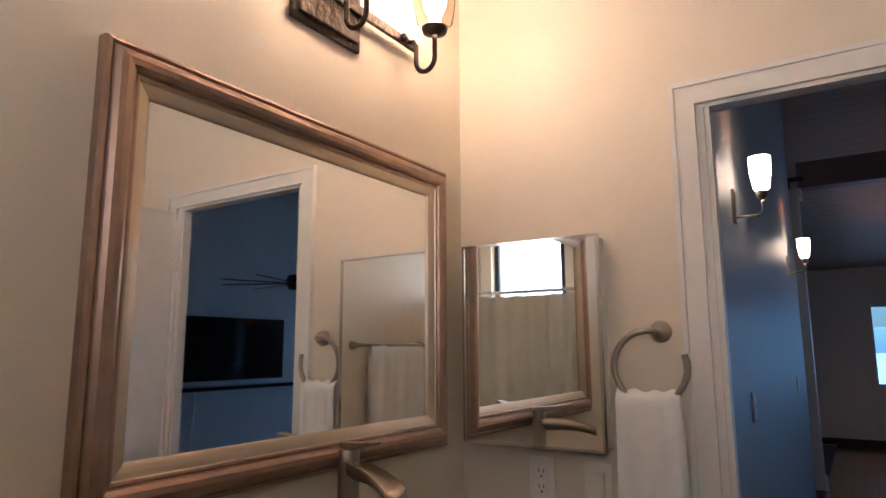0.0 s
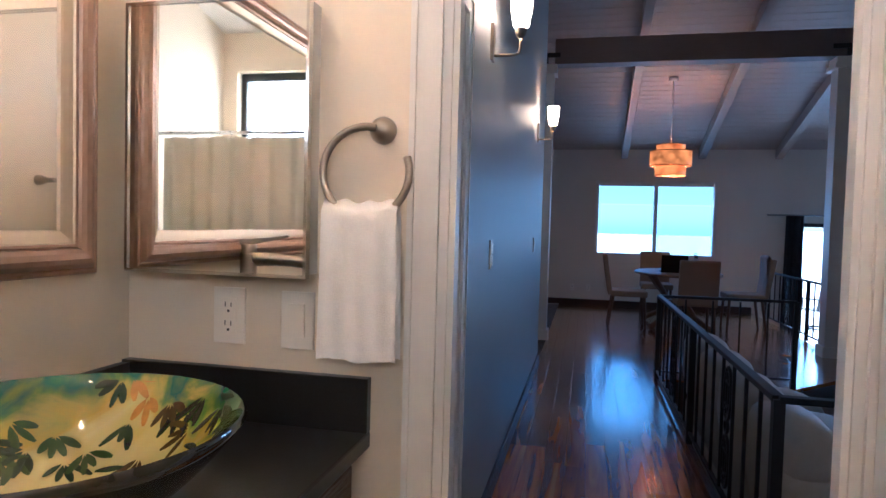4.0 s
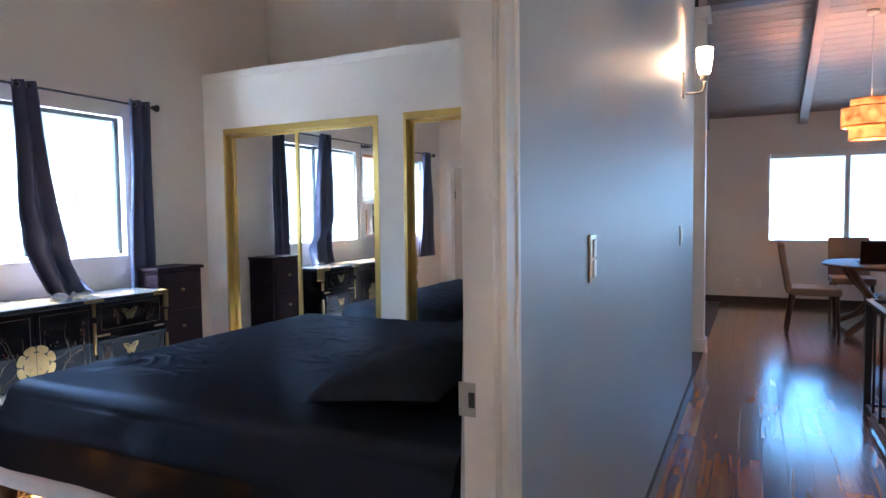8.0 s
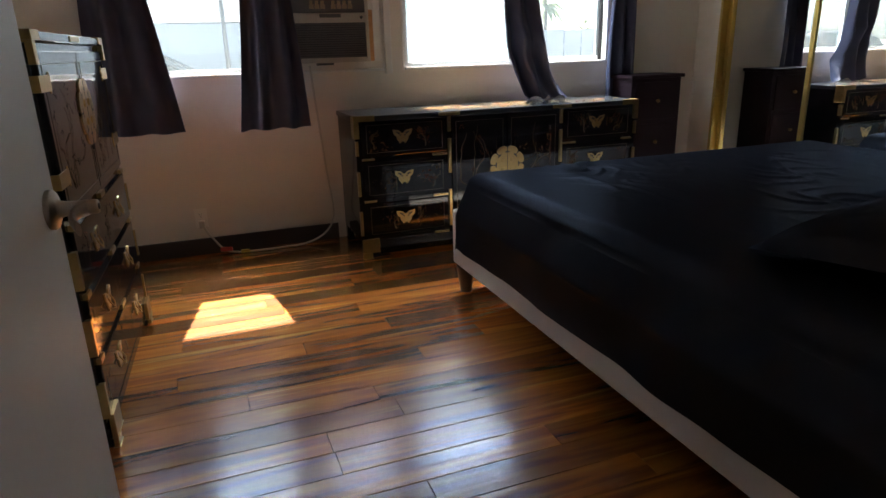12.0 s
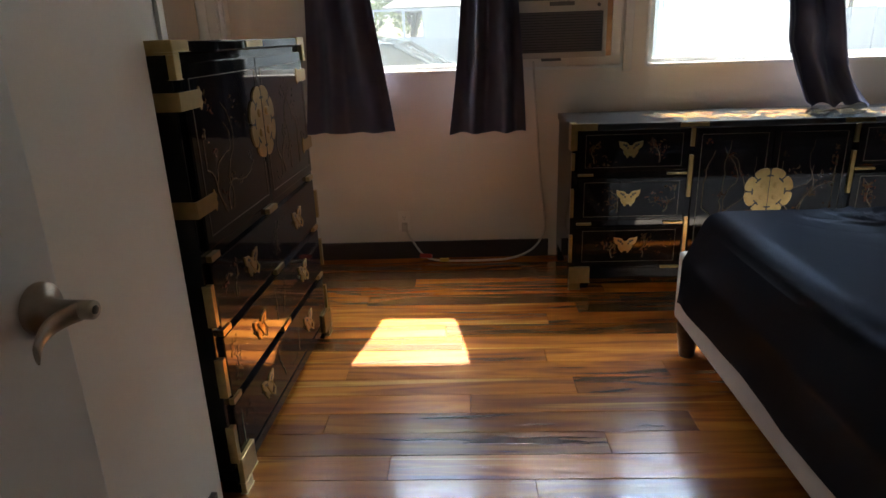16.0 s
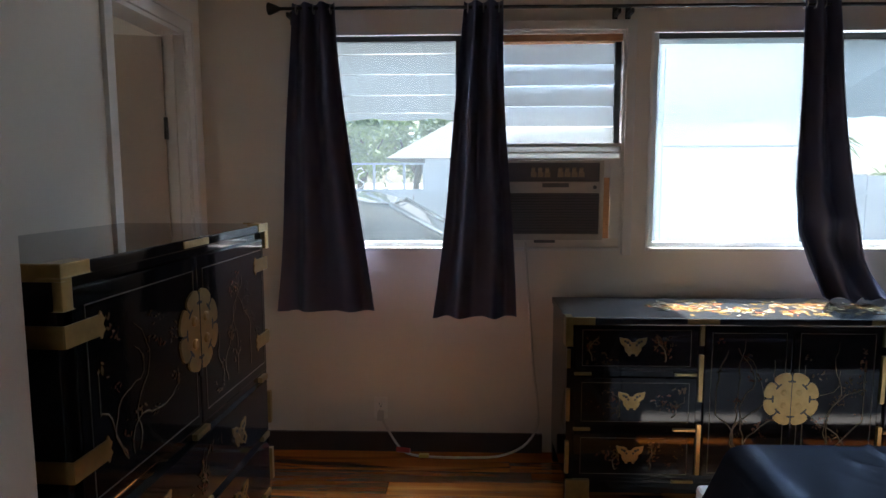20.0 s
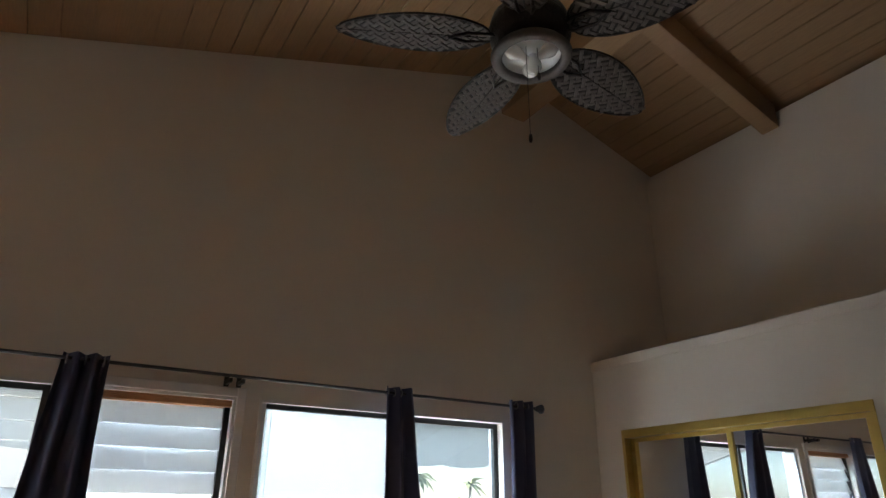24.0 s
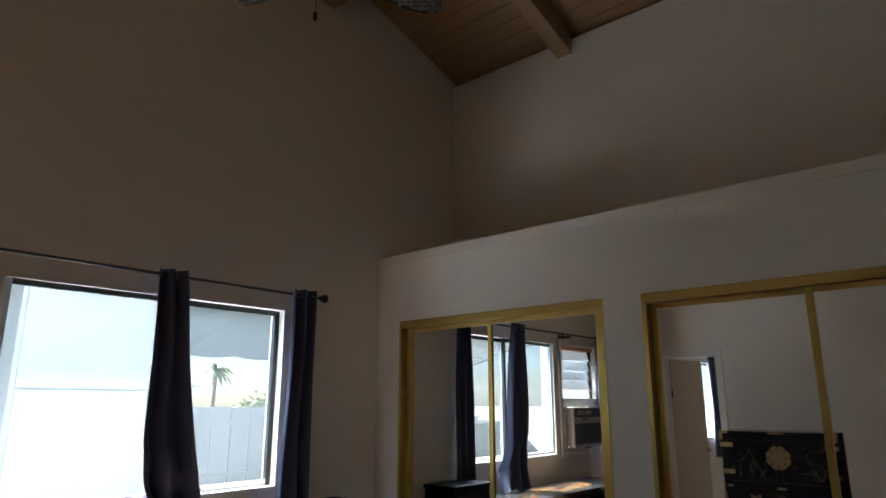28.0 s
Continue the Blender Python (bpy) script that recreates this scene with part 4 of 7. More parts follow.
def lever_blade(y, side):
    """A flat lever that sweeps from its post towards the hinges and curls at the tip."""
    bm = bmesh.new()
    rows = []
    for k in range(13):
        f = k / 12
        c = Vector((0.972 - 0.088 * f, y + side * (0.058 - 0.016 * math.sin(f * math.pi) + 0.004 * f), 0.926 - 0.016 * f ** 1.5))
        high, thick = 0.0135 - 0.0055 * f + 0.004 * max(0, f - 0.8) * 5, 0.0075 - 0.0035 * f
        rows.append([bm.verts.new(c + Vector((0, side * thick * math.cos(a), high * math.sin(a)))) for a in [q * math.tau / 12 for q in range(12)]])
    for a, b in zip(rows, rows[1:]):
        for q in range(12):
            bm.faces.new((a[q], a[(q + 1) % 12], b[(q + 1) % 12], b[q])).smooth = True
    bm.faces.new(rows[0])
    bm.faces.new(rows[-1])
    return bm


for side, y in ((-1, 0.0), (1, 0.036)):
    part("rosette", lathe([(0.0335, y), (0.0335, y + side * 0.006), (0.0305, y + side * 0.0095), (0.0175, y + side * 0.0125), (0.0135, y + side * 0.018), (0.0120, y + side * 0.030), (0.0120, y + side * 0.072), (0.011, y + side * 0.074), (0.0, y + side * 0.074)], (0.972, 0, 0.926), "y"), NICKEL, door, "flared nickel rosette and post")
    h = part("lever", lever_blade(y, side), NICKEL, door, "curved nickel lever handle")
    part("lever_button", lathe([(0.0055, y + side * 0.0735), (0.0055, y + side * 0.0752), (0.0, y + side * 0.0752)], (0.972, 0, 0.926), "y", 12), SLOT, h)
for z in (0.25, 1.05, 1.80):
    part("hinge", tube([(-0.004, -0.006, z - 0.045), (-0.004, -0.006, z + 0.045)], 0.006), NICKEL, door)

door = tagged(empty("door_alcove", pose(-3.43, 0.325, 0, 0, 0, -72)), "cream door left ajar in the alcove wall", "door", kind="structure")
part("leaf", bevelled(boxes((0.0, 0.58, -0.018, 0.018, 0.012, 2.03)), 0.002), CREAM_DOOR, door)
part("knob", lathe([(0.012, 0.018), (0.010, 0.045), (0.026, 0.055), (0.028, 0.070), (0.016, 0.080), (0.0, 0.081)], (0.525, 0, 0.96), "y"), NICKEL, door)
for z in (0.25, 1.62):
    part("hinge", tube([(-0.002, 0.022, z - 0.05), (-0.002, 0.022, z + 0.05)], 0.009), DARK_ALU, door)


# ---- windows ----
def pane(parent, x, y0, y1, z0, z1, material=None):
    ob = part("pane", boxes((x - 0.002, x + 0.002, y0, y1, z0, z1)), material or HAZED_PANE, parent)
    ob.visible_shadow = False
    return ob


def sash(parent, x, y0, y1, z0, z1, w=0.03, material=None, deep=0.028):
    for d in ((y0, y0 + w, z0, z1), (y1 - w, y1, z0, z1), (y0 + w, y1 - w, z0, z0 + w), (y0 + w, y1 - w, z1 - w, z1)):
        # One metal throughout: lit and shaded bars get a pale and dark copy.
        pale = d[3] == z0 + w or d[1] == y0 + w
        part("sash_bar", boxes((x - deep / 2, x + deep / 2, d[0], d[1], d[2], d[3])), LIT_ALU if pale else material or GREY_ALU, parent)
    pane(parent, x, y0 + w, y1 - w, z0 + w, z1 - w)


def reveal(parent, y0, y1, proud=0.0):
    """White boards that line an opening, and a sill."""
    t = 0.014
    for d in ((y0, y0 + t, WZ0, WZ1), (y1 - t, y1, WZ0, WZ1), (y0 + t, y1 - t, WZ1 - t, WZ1)):
        part("window_lining", boxes((WX - 0.14, WX + 0.004, d[0], d[1], d[2], d[3])), TRIM, parent)
    part("window_sill", bevelled(boxes((WX - 0.14, WX + 0.020, y0 + t, y1 - t, WZ0, WZ0 + 0.016)), 0.003), TRIM, parent)


win = tagged(empty("window_1"), "fixed window in a thin grey metal frame", "window", kind="structure")
reveal(win, *W1)
sash(win, WX - 0.036, W1[0] + 0.014, W1[1] - 0.014, WZ0 + 0.016, WZ1 - 0.014, 0.026, DARK_ALU)
win = tagged(empty("window_2"), "louvred glass window above a wall air conditioner", "window", kind="structure")
reveal(win, *W2)
part("window_head_strip", boxes((WX - 0.09, WX - 0.02, W2[0] + 0.014, W2[1] - 0.014, WZ1 - 0.046, WZ1 - 0.014)), ORANGE_STRIP, win, "raw pine head strip")
part("louvre_rail", boxes((WX - 0.085, WX - 0.045, W2[1] - 0.040, W2[1] - 0.014, 1.535, WZ1 - 0.046)), DARK_ALU, win)
part("louvre_rail", boxes((WX - 0.085, WX - 0.045, W2[0] + 0.014, W2[0] + 0.030, 1.535, WZ1 - 0.046)), DARK_ALU, win)
FROST = mat("white frosted louvre glass", (0.72, 0.76, 0.79), 0.35, scale=40, spread=0.03, bump=0)
FROST.node_tree.nodes["Principled BSDF"].inputs["Transmission Weight"].default_value = 0.55
for depth, z0, z1 in ((0.004, 1.475, 1.486), (0.014, 1.510, 1.517), (0.012, 1.540, 1.556)):
    part("transom_rail", bevelled(boxes((WX - 0.10, WX + depth, W2[0] + 0.014, W2[1] - 0.014, z0, z1)), 0.002), TRIM, win, "white transom rail")
for z0, z1 in ((1.486, 1.510), (1.517, 1.540)):
    part("transom_strip", boxes((WX - 0.024, WX - 0.018, W2[0] + 0.014, W2[1] - 0.014, z0, z1)), FROST, win, "frosted glass transom strip")
for k in range(5):
    z = 1.540 + k * 0.099
    part("louvre", moved(boxes((-0.003, 0.003, W2[0] + 0.030, W2[1] - 0.040, 0, 0.104)), pose(WX - 0.055, 0, z, 0, -14, 0)), FROST, win, "frosted glass louvre")
for d in ((W2[0] - 0.045, W2[0], WZ0 - 0.02, WZ1 + 0.045), (W2[1], W2[1] + 0.045, WZ0 - 0.02, WZ1 + 0.045), (W2[0], W2[1], WZ1, WZ1 + 0.045)):
    part("window_trim", bevelled(boxes((WX, WX + 0.016, d[0], d[1], d[2], d[3])), 0.004), TRIM, win)
win = tagged(empty("window_3"), "wide sliding window in a thin grey metal frame", "window", kind="structure")
reveal(win, *W3)
MID = 3.365
sash(win, WX - 0.030, W3[0] + 0.014, MID + 0.02, WZ0 + 0.016, WZ1 - 0.014, 0.026, DARK_ALU)
sash(win, WX - 0.064, MID - 0.02, W3[1] - 0.014, WZ0 + 0.016, WZ1 - 0.014, 0.030, DARK_ALU)

# ---- air conditioner ----
AC_CASE = mat("aged beige metal case", (0.50, 0.45, 0.38), 0.45, scale=30, spread=0.1)
AC_DARK = mat("dark grey-brown plastic grille", (0.115, 0.108, 0.108), 0.5, bump=0)
AY0, AY1, AZ0, AZ1, AX = 1.80, 2.362, 1.100, 1.468, -3.555
AC_KNOB = mat("yellowed ivory switch", (0.33, 0.26, 0.175), 0.4, bump=0)
ac = tagged(empty("window_air_conditioner"), "old beige air conditioner with a dark grille set in the window", "air conditioner")
part("case", bevelled(boxes((WX - 0.35, AX - 0.02, AY0, AY1, AZ0, AZ1)), 0.006), AC_CASE, ac)
part("front_frame", bevelled(join(boxes((AX - 0.02, AX, AY0 - 0.004, AY0 + 0.016, AZ0 - 0.006, AZ1 + 0.004)), boxes((AX - 0.02, AX, AY1 - 0.016, AY1 + 0.004, AZ0 - 0.006, AZ1 + 0.004)), boxes((AX - 0.02, AX, AY0 + 0.016, AY1 - 0.016, AZ0 - 0.006, AZ0 + 0.022)), boxes((AX - 0.02, AX, AY0 + 0.016, AY1 - 0.016, AZ1 - 0.006, AZ1 + 0.004))), 0.002), AC_CASE, ac)
part("control_panel", boxes((AX - 0.02, AX - 0.006, AY0 + 0.016, AY1 - 0.016, AZ1 - 0.095, AZ1 - 0.006)), AC_DARK, ac)
part("panel_band", bevelled(boxes((AX - 0.018, AX + 0.002, AY0 + 0.016, AY1 - 0.016, AZ1 - 0.150, AZ1 - 0.097)), 0.003), AC_CASE, ac)
for gy, count in ((2.020, 3), (2.148, 4)):
    for k in range(count):
        y = gy + k * 0.033
        b = part("button", bevelled(boxes((AX - 0.008, AX + 0.001, y, y + 0.027, AZ1 - 0.074, AZ1 - 0.050)), 0.002), AC_KNOB, ac, "ivory push switch")
        part("switch_tip", moved(bevelled(boxes((-0.007, 0.007, 0.003, 0.020, 0, 0.022)), 0.002), pose(AX - 0.004, y, AZ1 - 0.051, 0, 24, 0)), AC_KNOB, b)
part("panel_knob", lathe([(0.009, AX + 0.002), (0.009, AX + 0.008), (0.0, AX + 0.009)], (0, 2.322, AZ1 - 0.122), "x", 12), AC_DARK, ac)
part("pull_tab", bevelled(boxes((AX - 0.03, AX - 0.002, 2.04, 2.14, AZ0 - 0.020, AZ0 - 0.007)), 0.002), AC_DARK, ac)
part("badge", boxes((AX + 0.001, AX + 0.004, 2.075, 2.20, AZ1 - 0.122, AZ1 - 0.102)), AC_DARK, ac)
part("grille_backing", boxes((AX - 0.025, AX - 0.016, AY0 + 0.016, AY1 - 0.016, AZ0 + 0.022, AZ1 - 0.150)), SLOT, ac)
for k in range(15):
    z = AZ0 + 0.0235 + k * 0.0130
    part("grille_slat", boxes((AX - 0.016, AX - 0.003, AY0 + 0.016, AY1 - 0.016, z, z + 0.0095)), AC_DARK, ac)
# Accordion panel; the sun glowing through it is put in its orange colour.
tagged(part("filler_strip", boxes((WX - 0.05, WX - 0.006, AY1 + 0.006, 2.408, AZ0 - 0.004, 1.392)), ORANGE_STRIP), "orange accordion filler strip beside the air conditioner", "wood strip")
tagged(part("filler_board", bevelled(join(boxes((WX - 0.05, WX + 0.003, 2.408, W2[1] - 0.015, AZ0 - 0.004, 1.474)), boxes((WX - 0.05, WX - 0.002, AY1 + 0.006, 2.407, 1.392, 1.474))), 0.002), TRIM), "white painted filler board beside the air conditioner", "filler board")
structure("wall_patch", boxes((WX - 0.10, WX + 0.0015, W2[0] + 0.0005, W2[1] - 0.0005, WZ0 + 0.017, AZ0 - 0.004)), WALL_WHITE, "painted board filling the opening under the air conditioner")

cover_plate("outlet", pose(WX, 1.280, 0.226, 0, 0, 90), "outlet", "white outlet plate low on the window wall")
CORD = mat("white power cord", (0.60, 0.55, 0.48), 0.5, bump=0)
cord = tagged(empty("power_cord"), "white air conditioner cord with a red plug guard", "cord")
pts = [(WX + 0.03, 2.00, 1.08), (WX + 0.025, 2.01, 0.95), (WX + 0.022, 2.03, 0.7), (WX + 0.022, 2.05, 0.45), (WX + 0.022, 2.075, 0.25), (WX + 0.03, 2.07, 0.14), (WX + 0.06, 2.00, 0.055), (WX + 0.09, 1.88, 0.016), (WX + 0.10, 1.74, 0.010), (WX + 0.10, 1.60, 0.010), (WX + 0.09, 1.47, 0.012), (WX + 0.06, 1.39, 0.03), (WX + 0.03, 1.33, 0.10), (WX + 0.026, 1.295, 0.16), (WX + 0.024, 1.283, 0.20)]
fine = []
for i in range(len(pts) - 1):
    p0, p1, p2, p3 = (Vector(pts[max(i - 1, 0)]), Vector(pts[i]), Vector(pts[i + 1]), Vector(pts[min(i + 2, len(pts) - 1)]))
    for k in range(4):
        t = k / 4
        fine.append(0.5 * ((2 * p1) + (p2 - p0) * t + (2 * p0 - 5 * p1 + 4 * p2 - p3) * t * t + (3 * p1 - p0 - 3 * p2 + p3) * t ** 3))
part("cable", tube(fine + [pts[-1]], 0.006, 7), CORD, cord)
part("plug", bevelled(boxes((WX + 0.008, WX + 0.042, 1.265, 1.295, 0.170, 0.215)), 0.004), CORD, cord)
part("red_guard", moved(bevelled(boxes((-0.035, 0.035, -0.014, 0.014, -0.012, 0.012)), 0.004), pose(WX + 0.07, 1.40, 0.032, -30, 0, 78)), mat("red plastic", (0.50, 0.05, 0.03), 0.4, bump=0), cord, "red plastic guard")
part("yellow_tag", boxes((WX + 0.085, WX + 0.105, 1.48, 1.53, 0.008, 0.024)), mat("yellow tag", (0.6, 0.45, 0.08), 0.5, bump=0), cord)


# ---- curtains ----
RODX, RODZ = -3.535, 2.165
rod = tagged(empty("curtain_rod"), "thin black curtain rod above the windows", "curtain rod")
part("far_room_rod", tube([(RODX, -2.15, RODZ + 0.012), (RODX, -1.0, RODZ + 0.012)], 0.008), BLACK_IRON, rod)
part("rod", tube([(RODX, 0.84, RODZ + 0.012), (RODX, 4.27, RODZ)], 0.008), BLACK_IRON, rod)
for y, s in ((0.84, -1), (4.27, 1)):
    part("finial", lathe([(0.010, y), (0.012, y + s * 0.006), (0.017, y + s * 0.018), (0.029, y + s * 0.048), (0.027, y + s * 0.054), (0.0, y + s * 0.055)], (RODX, 0, RODZ + (0.012 if s < 0 else 0)), "y", 16), BLACK_IRON, rod)
for y in (0.88, 2.41, 2.47, 4.24):
    part("bracket", boxes((WX, RODX + 0.012, y - 0.007, y + 0.007, RODZ - 0.026, RODZ - 0.006)), BLACK_IRON, rod)
    part("bracket_plate", boxes((WX, WX + 0.006, y - 0.012, y + 0.012, RODZ - 0.045, RODZ + 0.02)), BLACK_IRON, rod)


def curtain(label, top, bottom, z_bot, folds, seed, out=0.0, pool=0.0, bow=1.25, waist=()):
    """A pleated grommet panel. top, bottom: (y0, y1); waist: (fall, y0, y1) on the way down."""
    hem = [(0.0, *top), *waist, (1.0, *bottom)]
    r = random.Random(seed)
    ph, ph2 = r.uniform(0, 6.28), r.uniform(0, 6.28)
    th = tagged(empty("curtain"), label, "curtain", "bedroom window curtains")
    bm = bmesh.new()
    nu, nv = 72, 40
    for layer in (0, 1):
        rows = []
        for v in range(nv + 1):
            f = v / nv
            row = []
            for u in range(nu + 1):
                g = u / nu
                bend = f ** bow
                y0 = top[0] + (bottom[0] - top[0]) * bend
                y1 = top[1] + (bottom[1] - top[1]) * bend
                if waist:
                    a, b = next((p, q) for p, q in zip(hem, hem[1:]) if f <= q[0])
                    k = (f - a[0]) / (b[0] - a[0])
                    y0, y1 = a[1] + (b[1] - a[1]) * k, a[2] + (b[2] - a[2]) * k
                wave = math.sin(g * folds * math.tau + ph) + 0.28 * math.sin(g * folds * 1.7 * math.tau + ph2 + f * 2.0) * f
                amp = 0.030 + 0.012 * f
                x = RODX + 0.004 + out * f ** 2 + amp * wave * (1 - 0.2 * f) + 0.006 * math.sin(f * 9 + g * 4 + ph2)
                if waist:
                    x += 0.028 * math.exp(-((f - 0.66 - 0.10 * g) / 0.045) ** 2) * math.sin(g * 3.1) - 0.016 * math.exp(-((f - 0.75 - 0.12 * g) / 0.04) ** 2)
                y = y0 + (y1 - y0) * g + 0.006 * math.sin(f * 6 + ph)
                z = RODZ + 0.035 + (z_bot - RODZ - 0.035) * f + 0.006 * math.sin(g * folds * math.tau + ph2) * f
                if pool and f > 0.86:
                    k = (f - 0.86) / 0.14
                    x += pool * k * k + 0.012 * math.sin(g * 17 + k * 3)
                    z = max(z, z_bot + 0.012 + 0.012 * math.sin(g * 23 + ph) + 0.05 * (1 - k))
                row.append(bm.verts.new((x - 0.003 * layer, y, z)))
            rows.append(row)
        for a, b in zip(rows, rows[1:]):
            for u in range(nu):
                bm.faces.new((a[u], a[u + 1], b[u + 1], b[u])).smooth = True
    part("panel", bm, CURTAIN, th)
    n = int(folds * 2)
    for k in range(n):
        y = top[0] + (top[1] - top[0]) * (k + 0.5) / n
        part("grommet", tube([(RODX + 0.019 * math.cos(a), y, RODZ + 0.006 + 0.019 * math.sin(a)) for a in [q * math.tau / 14 for q in range(14)]], 0.0035, 6, True), GREY_ALU, th)
    return th


curtain("charcoal blackout curtain hanging beside the first window", (0.90, 1.10), (0.785, 1.265), 0.745, 2.6, 11)
curtain("charcoal blackout curtain hanging over the air conditioner edge", (1.70, 1.88), (1.555, 1.945), 0.745, 2.6, 12, 0.12)
curtain("charcoal blackout curtain pooling on the dresser top", (3.226, 3.390), (3.345, 3.672), 0.818, 2.3, 13, 0.03, 0.06, waist=((0.33, 3.236, 3.458), (0.62, 3.236, 3.520), (0.78, 3.262, 3.555), (0.92, 3.318, 3.620)))
curtain("charcoal blackout curtain falling behind the dresser end", (4.06, 4.23), (4.02, 4.26), 0.60, 2.3, 14)

curtain("dark curtain in the room beyond the alcove door", (-1.66, -1.42), (-1.84, -1.37), 0.78, 3.0, 15)
win = tagged(empty("window_4"), "small window in the room beyond the alcove", "window", kind="structure")
reveal(win, -1.9, -1.2)
sash(win, WX - 0.075, -1.886, -1.214, WZ0 + 0.016, WZ1 - 0.014, 0.026, DARK_ALU)

# ---- lacquer furniture ----
def butterfly(size=0.085):
    """A brass butterfly mount, flat in local x, z, facing -y."""
    half = [(0.0, 0.17), (0.07, 0.18), (0.12, 0.26), (0.22, 0.32), (0.36, 0.33), (0.52, 0.37), (0.50, 0.22), (0.46, 0.10), (0.36, 0.03), (0.31, -0.02), (0.32, -0.10), (0.27, -0.21), (0.19, -0.28), (0.17, -0.35), (0.10, -0.36), (0.08, -0.28), (0.03, -0.27), (0.0, -0.28)]
    out = half + [(-x, z) for x, z in half[-2:0:-1]]
    bm = bmesh.new()
    f = bm.faces.new([bm.verts.new((x * size, 0, z * size)) for x, z in out])
    g = bmesh.ops.extrude_face_region(bm, geom=[f])
    bmesh.ops.translate(bm, verts=[v for v in g["geom"] if isinstance(v, bmesh.types.BMVert)], vec=(0, -0.004, 0))
    return bm


def medallion(radius):
    """A flower-shaped brass disc of eight lobes, facing -y."""
    bm = bmesh.new()
    out = []
    for k in range(8):
        a0 = k * math.tau / 8
        for d, r in ((-0.388, 0.76), (-0.355, 0.86), (-0.31, 0.95), (-0.18, 0.99), (0.0, 1.0), (0.18, 0.99), (0.31, 0.95), (0.355, 0.86), (0.388, 0.76)):
            out.append((math.cos(a0 + 0.39 + d) * r * radius, math.sin(a0 + 0.39 + d) * r * radius))
    f = bm.faces.new([bm.verts.new((x, 0, z)) for x, z in out])
    g = bmesh.ops.extrude_face_region(bm, geom=[f])
    bmesh.ops.translate(bm, verts=[v for v in g["geom"] if isinstance(v, bmesh.types.BMVert)], vec=(0, -0.005, 0))
    return bm


def pierced(parent, mx, mz, radius, y=-0.0056):
    """Dark T-shaped cuts between the petals of a flower medallion."""
    for k in range(8):
        a = k * math.tau / 8
        c, s = math.cos(a), math.sin(a)
        bm = bmesh.new()
        bm.faces.new([bm.verts.new((mx + (u * c - v * s) * radius, y, mz + (u * s + v * c) * radius)) for u, v in ((0.62, -0.13), (0.67, -0.14), (0.70, -0.03), (0.90, -0.025), (0.90, 0.025), (0.70, 0.03), (0.67, 0.14), (0.62, 0.13))])
        part("pierced_slot", bm, SLOT, parent)


def butterfly_marks(parent, mx, mz, size, y=-0.0046):
    for s in (-1, 1):
        for u, v, r in ((0.31, 0.22, 0.05), (0.21, 0.17, 0.06), (0.13, 0.07, 0.045)):
            part("pierced_hole", lathe([(r * size, y), (0.0, y)], (mx + s * u * size, 0, mz + v * size), "y", 10), SLOT, parent)


def strap(long_, high, scallop=True):
    """A brass strap that starts at x = 0 and ends in a scallop at x = long_."""
    h = high / 2
    out = [(0, -h), (long_ * 0.86, -h)]
    out += [(long_ * 0.90, -h * 1.35), (long_ * 0.95, -h * 0.8), (long_, -h * 0.55), (long_ * 0.95, 0), (long_, h * 0.55), (long_ * 0.95, h * 0.8), (long_ * 0.90, h * 1.35)] if scallop else [(long_, -h), (long_, h)]
    out += [(long_ * 0.86, h), (0, h)]
    bm = bmesh.new()
    f = bm.faces.new([bm.verts.new((x, 0, z)) for x, z in out])
    g = bmesh.ops.extrude_face_region(bm, geom=[f])
    bmesh.ops.translate(bm, verts=[v for v in g["geom"] if isinstance(v, bmesh.types.BMVert)], vec=(0, -0.003, 0))
    return bm


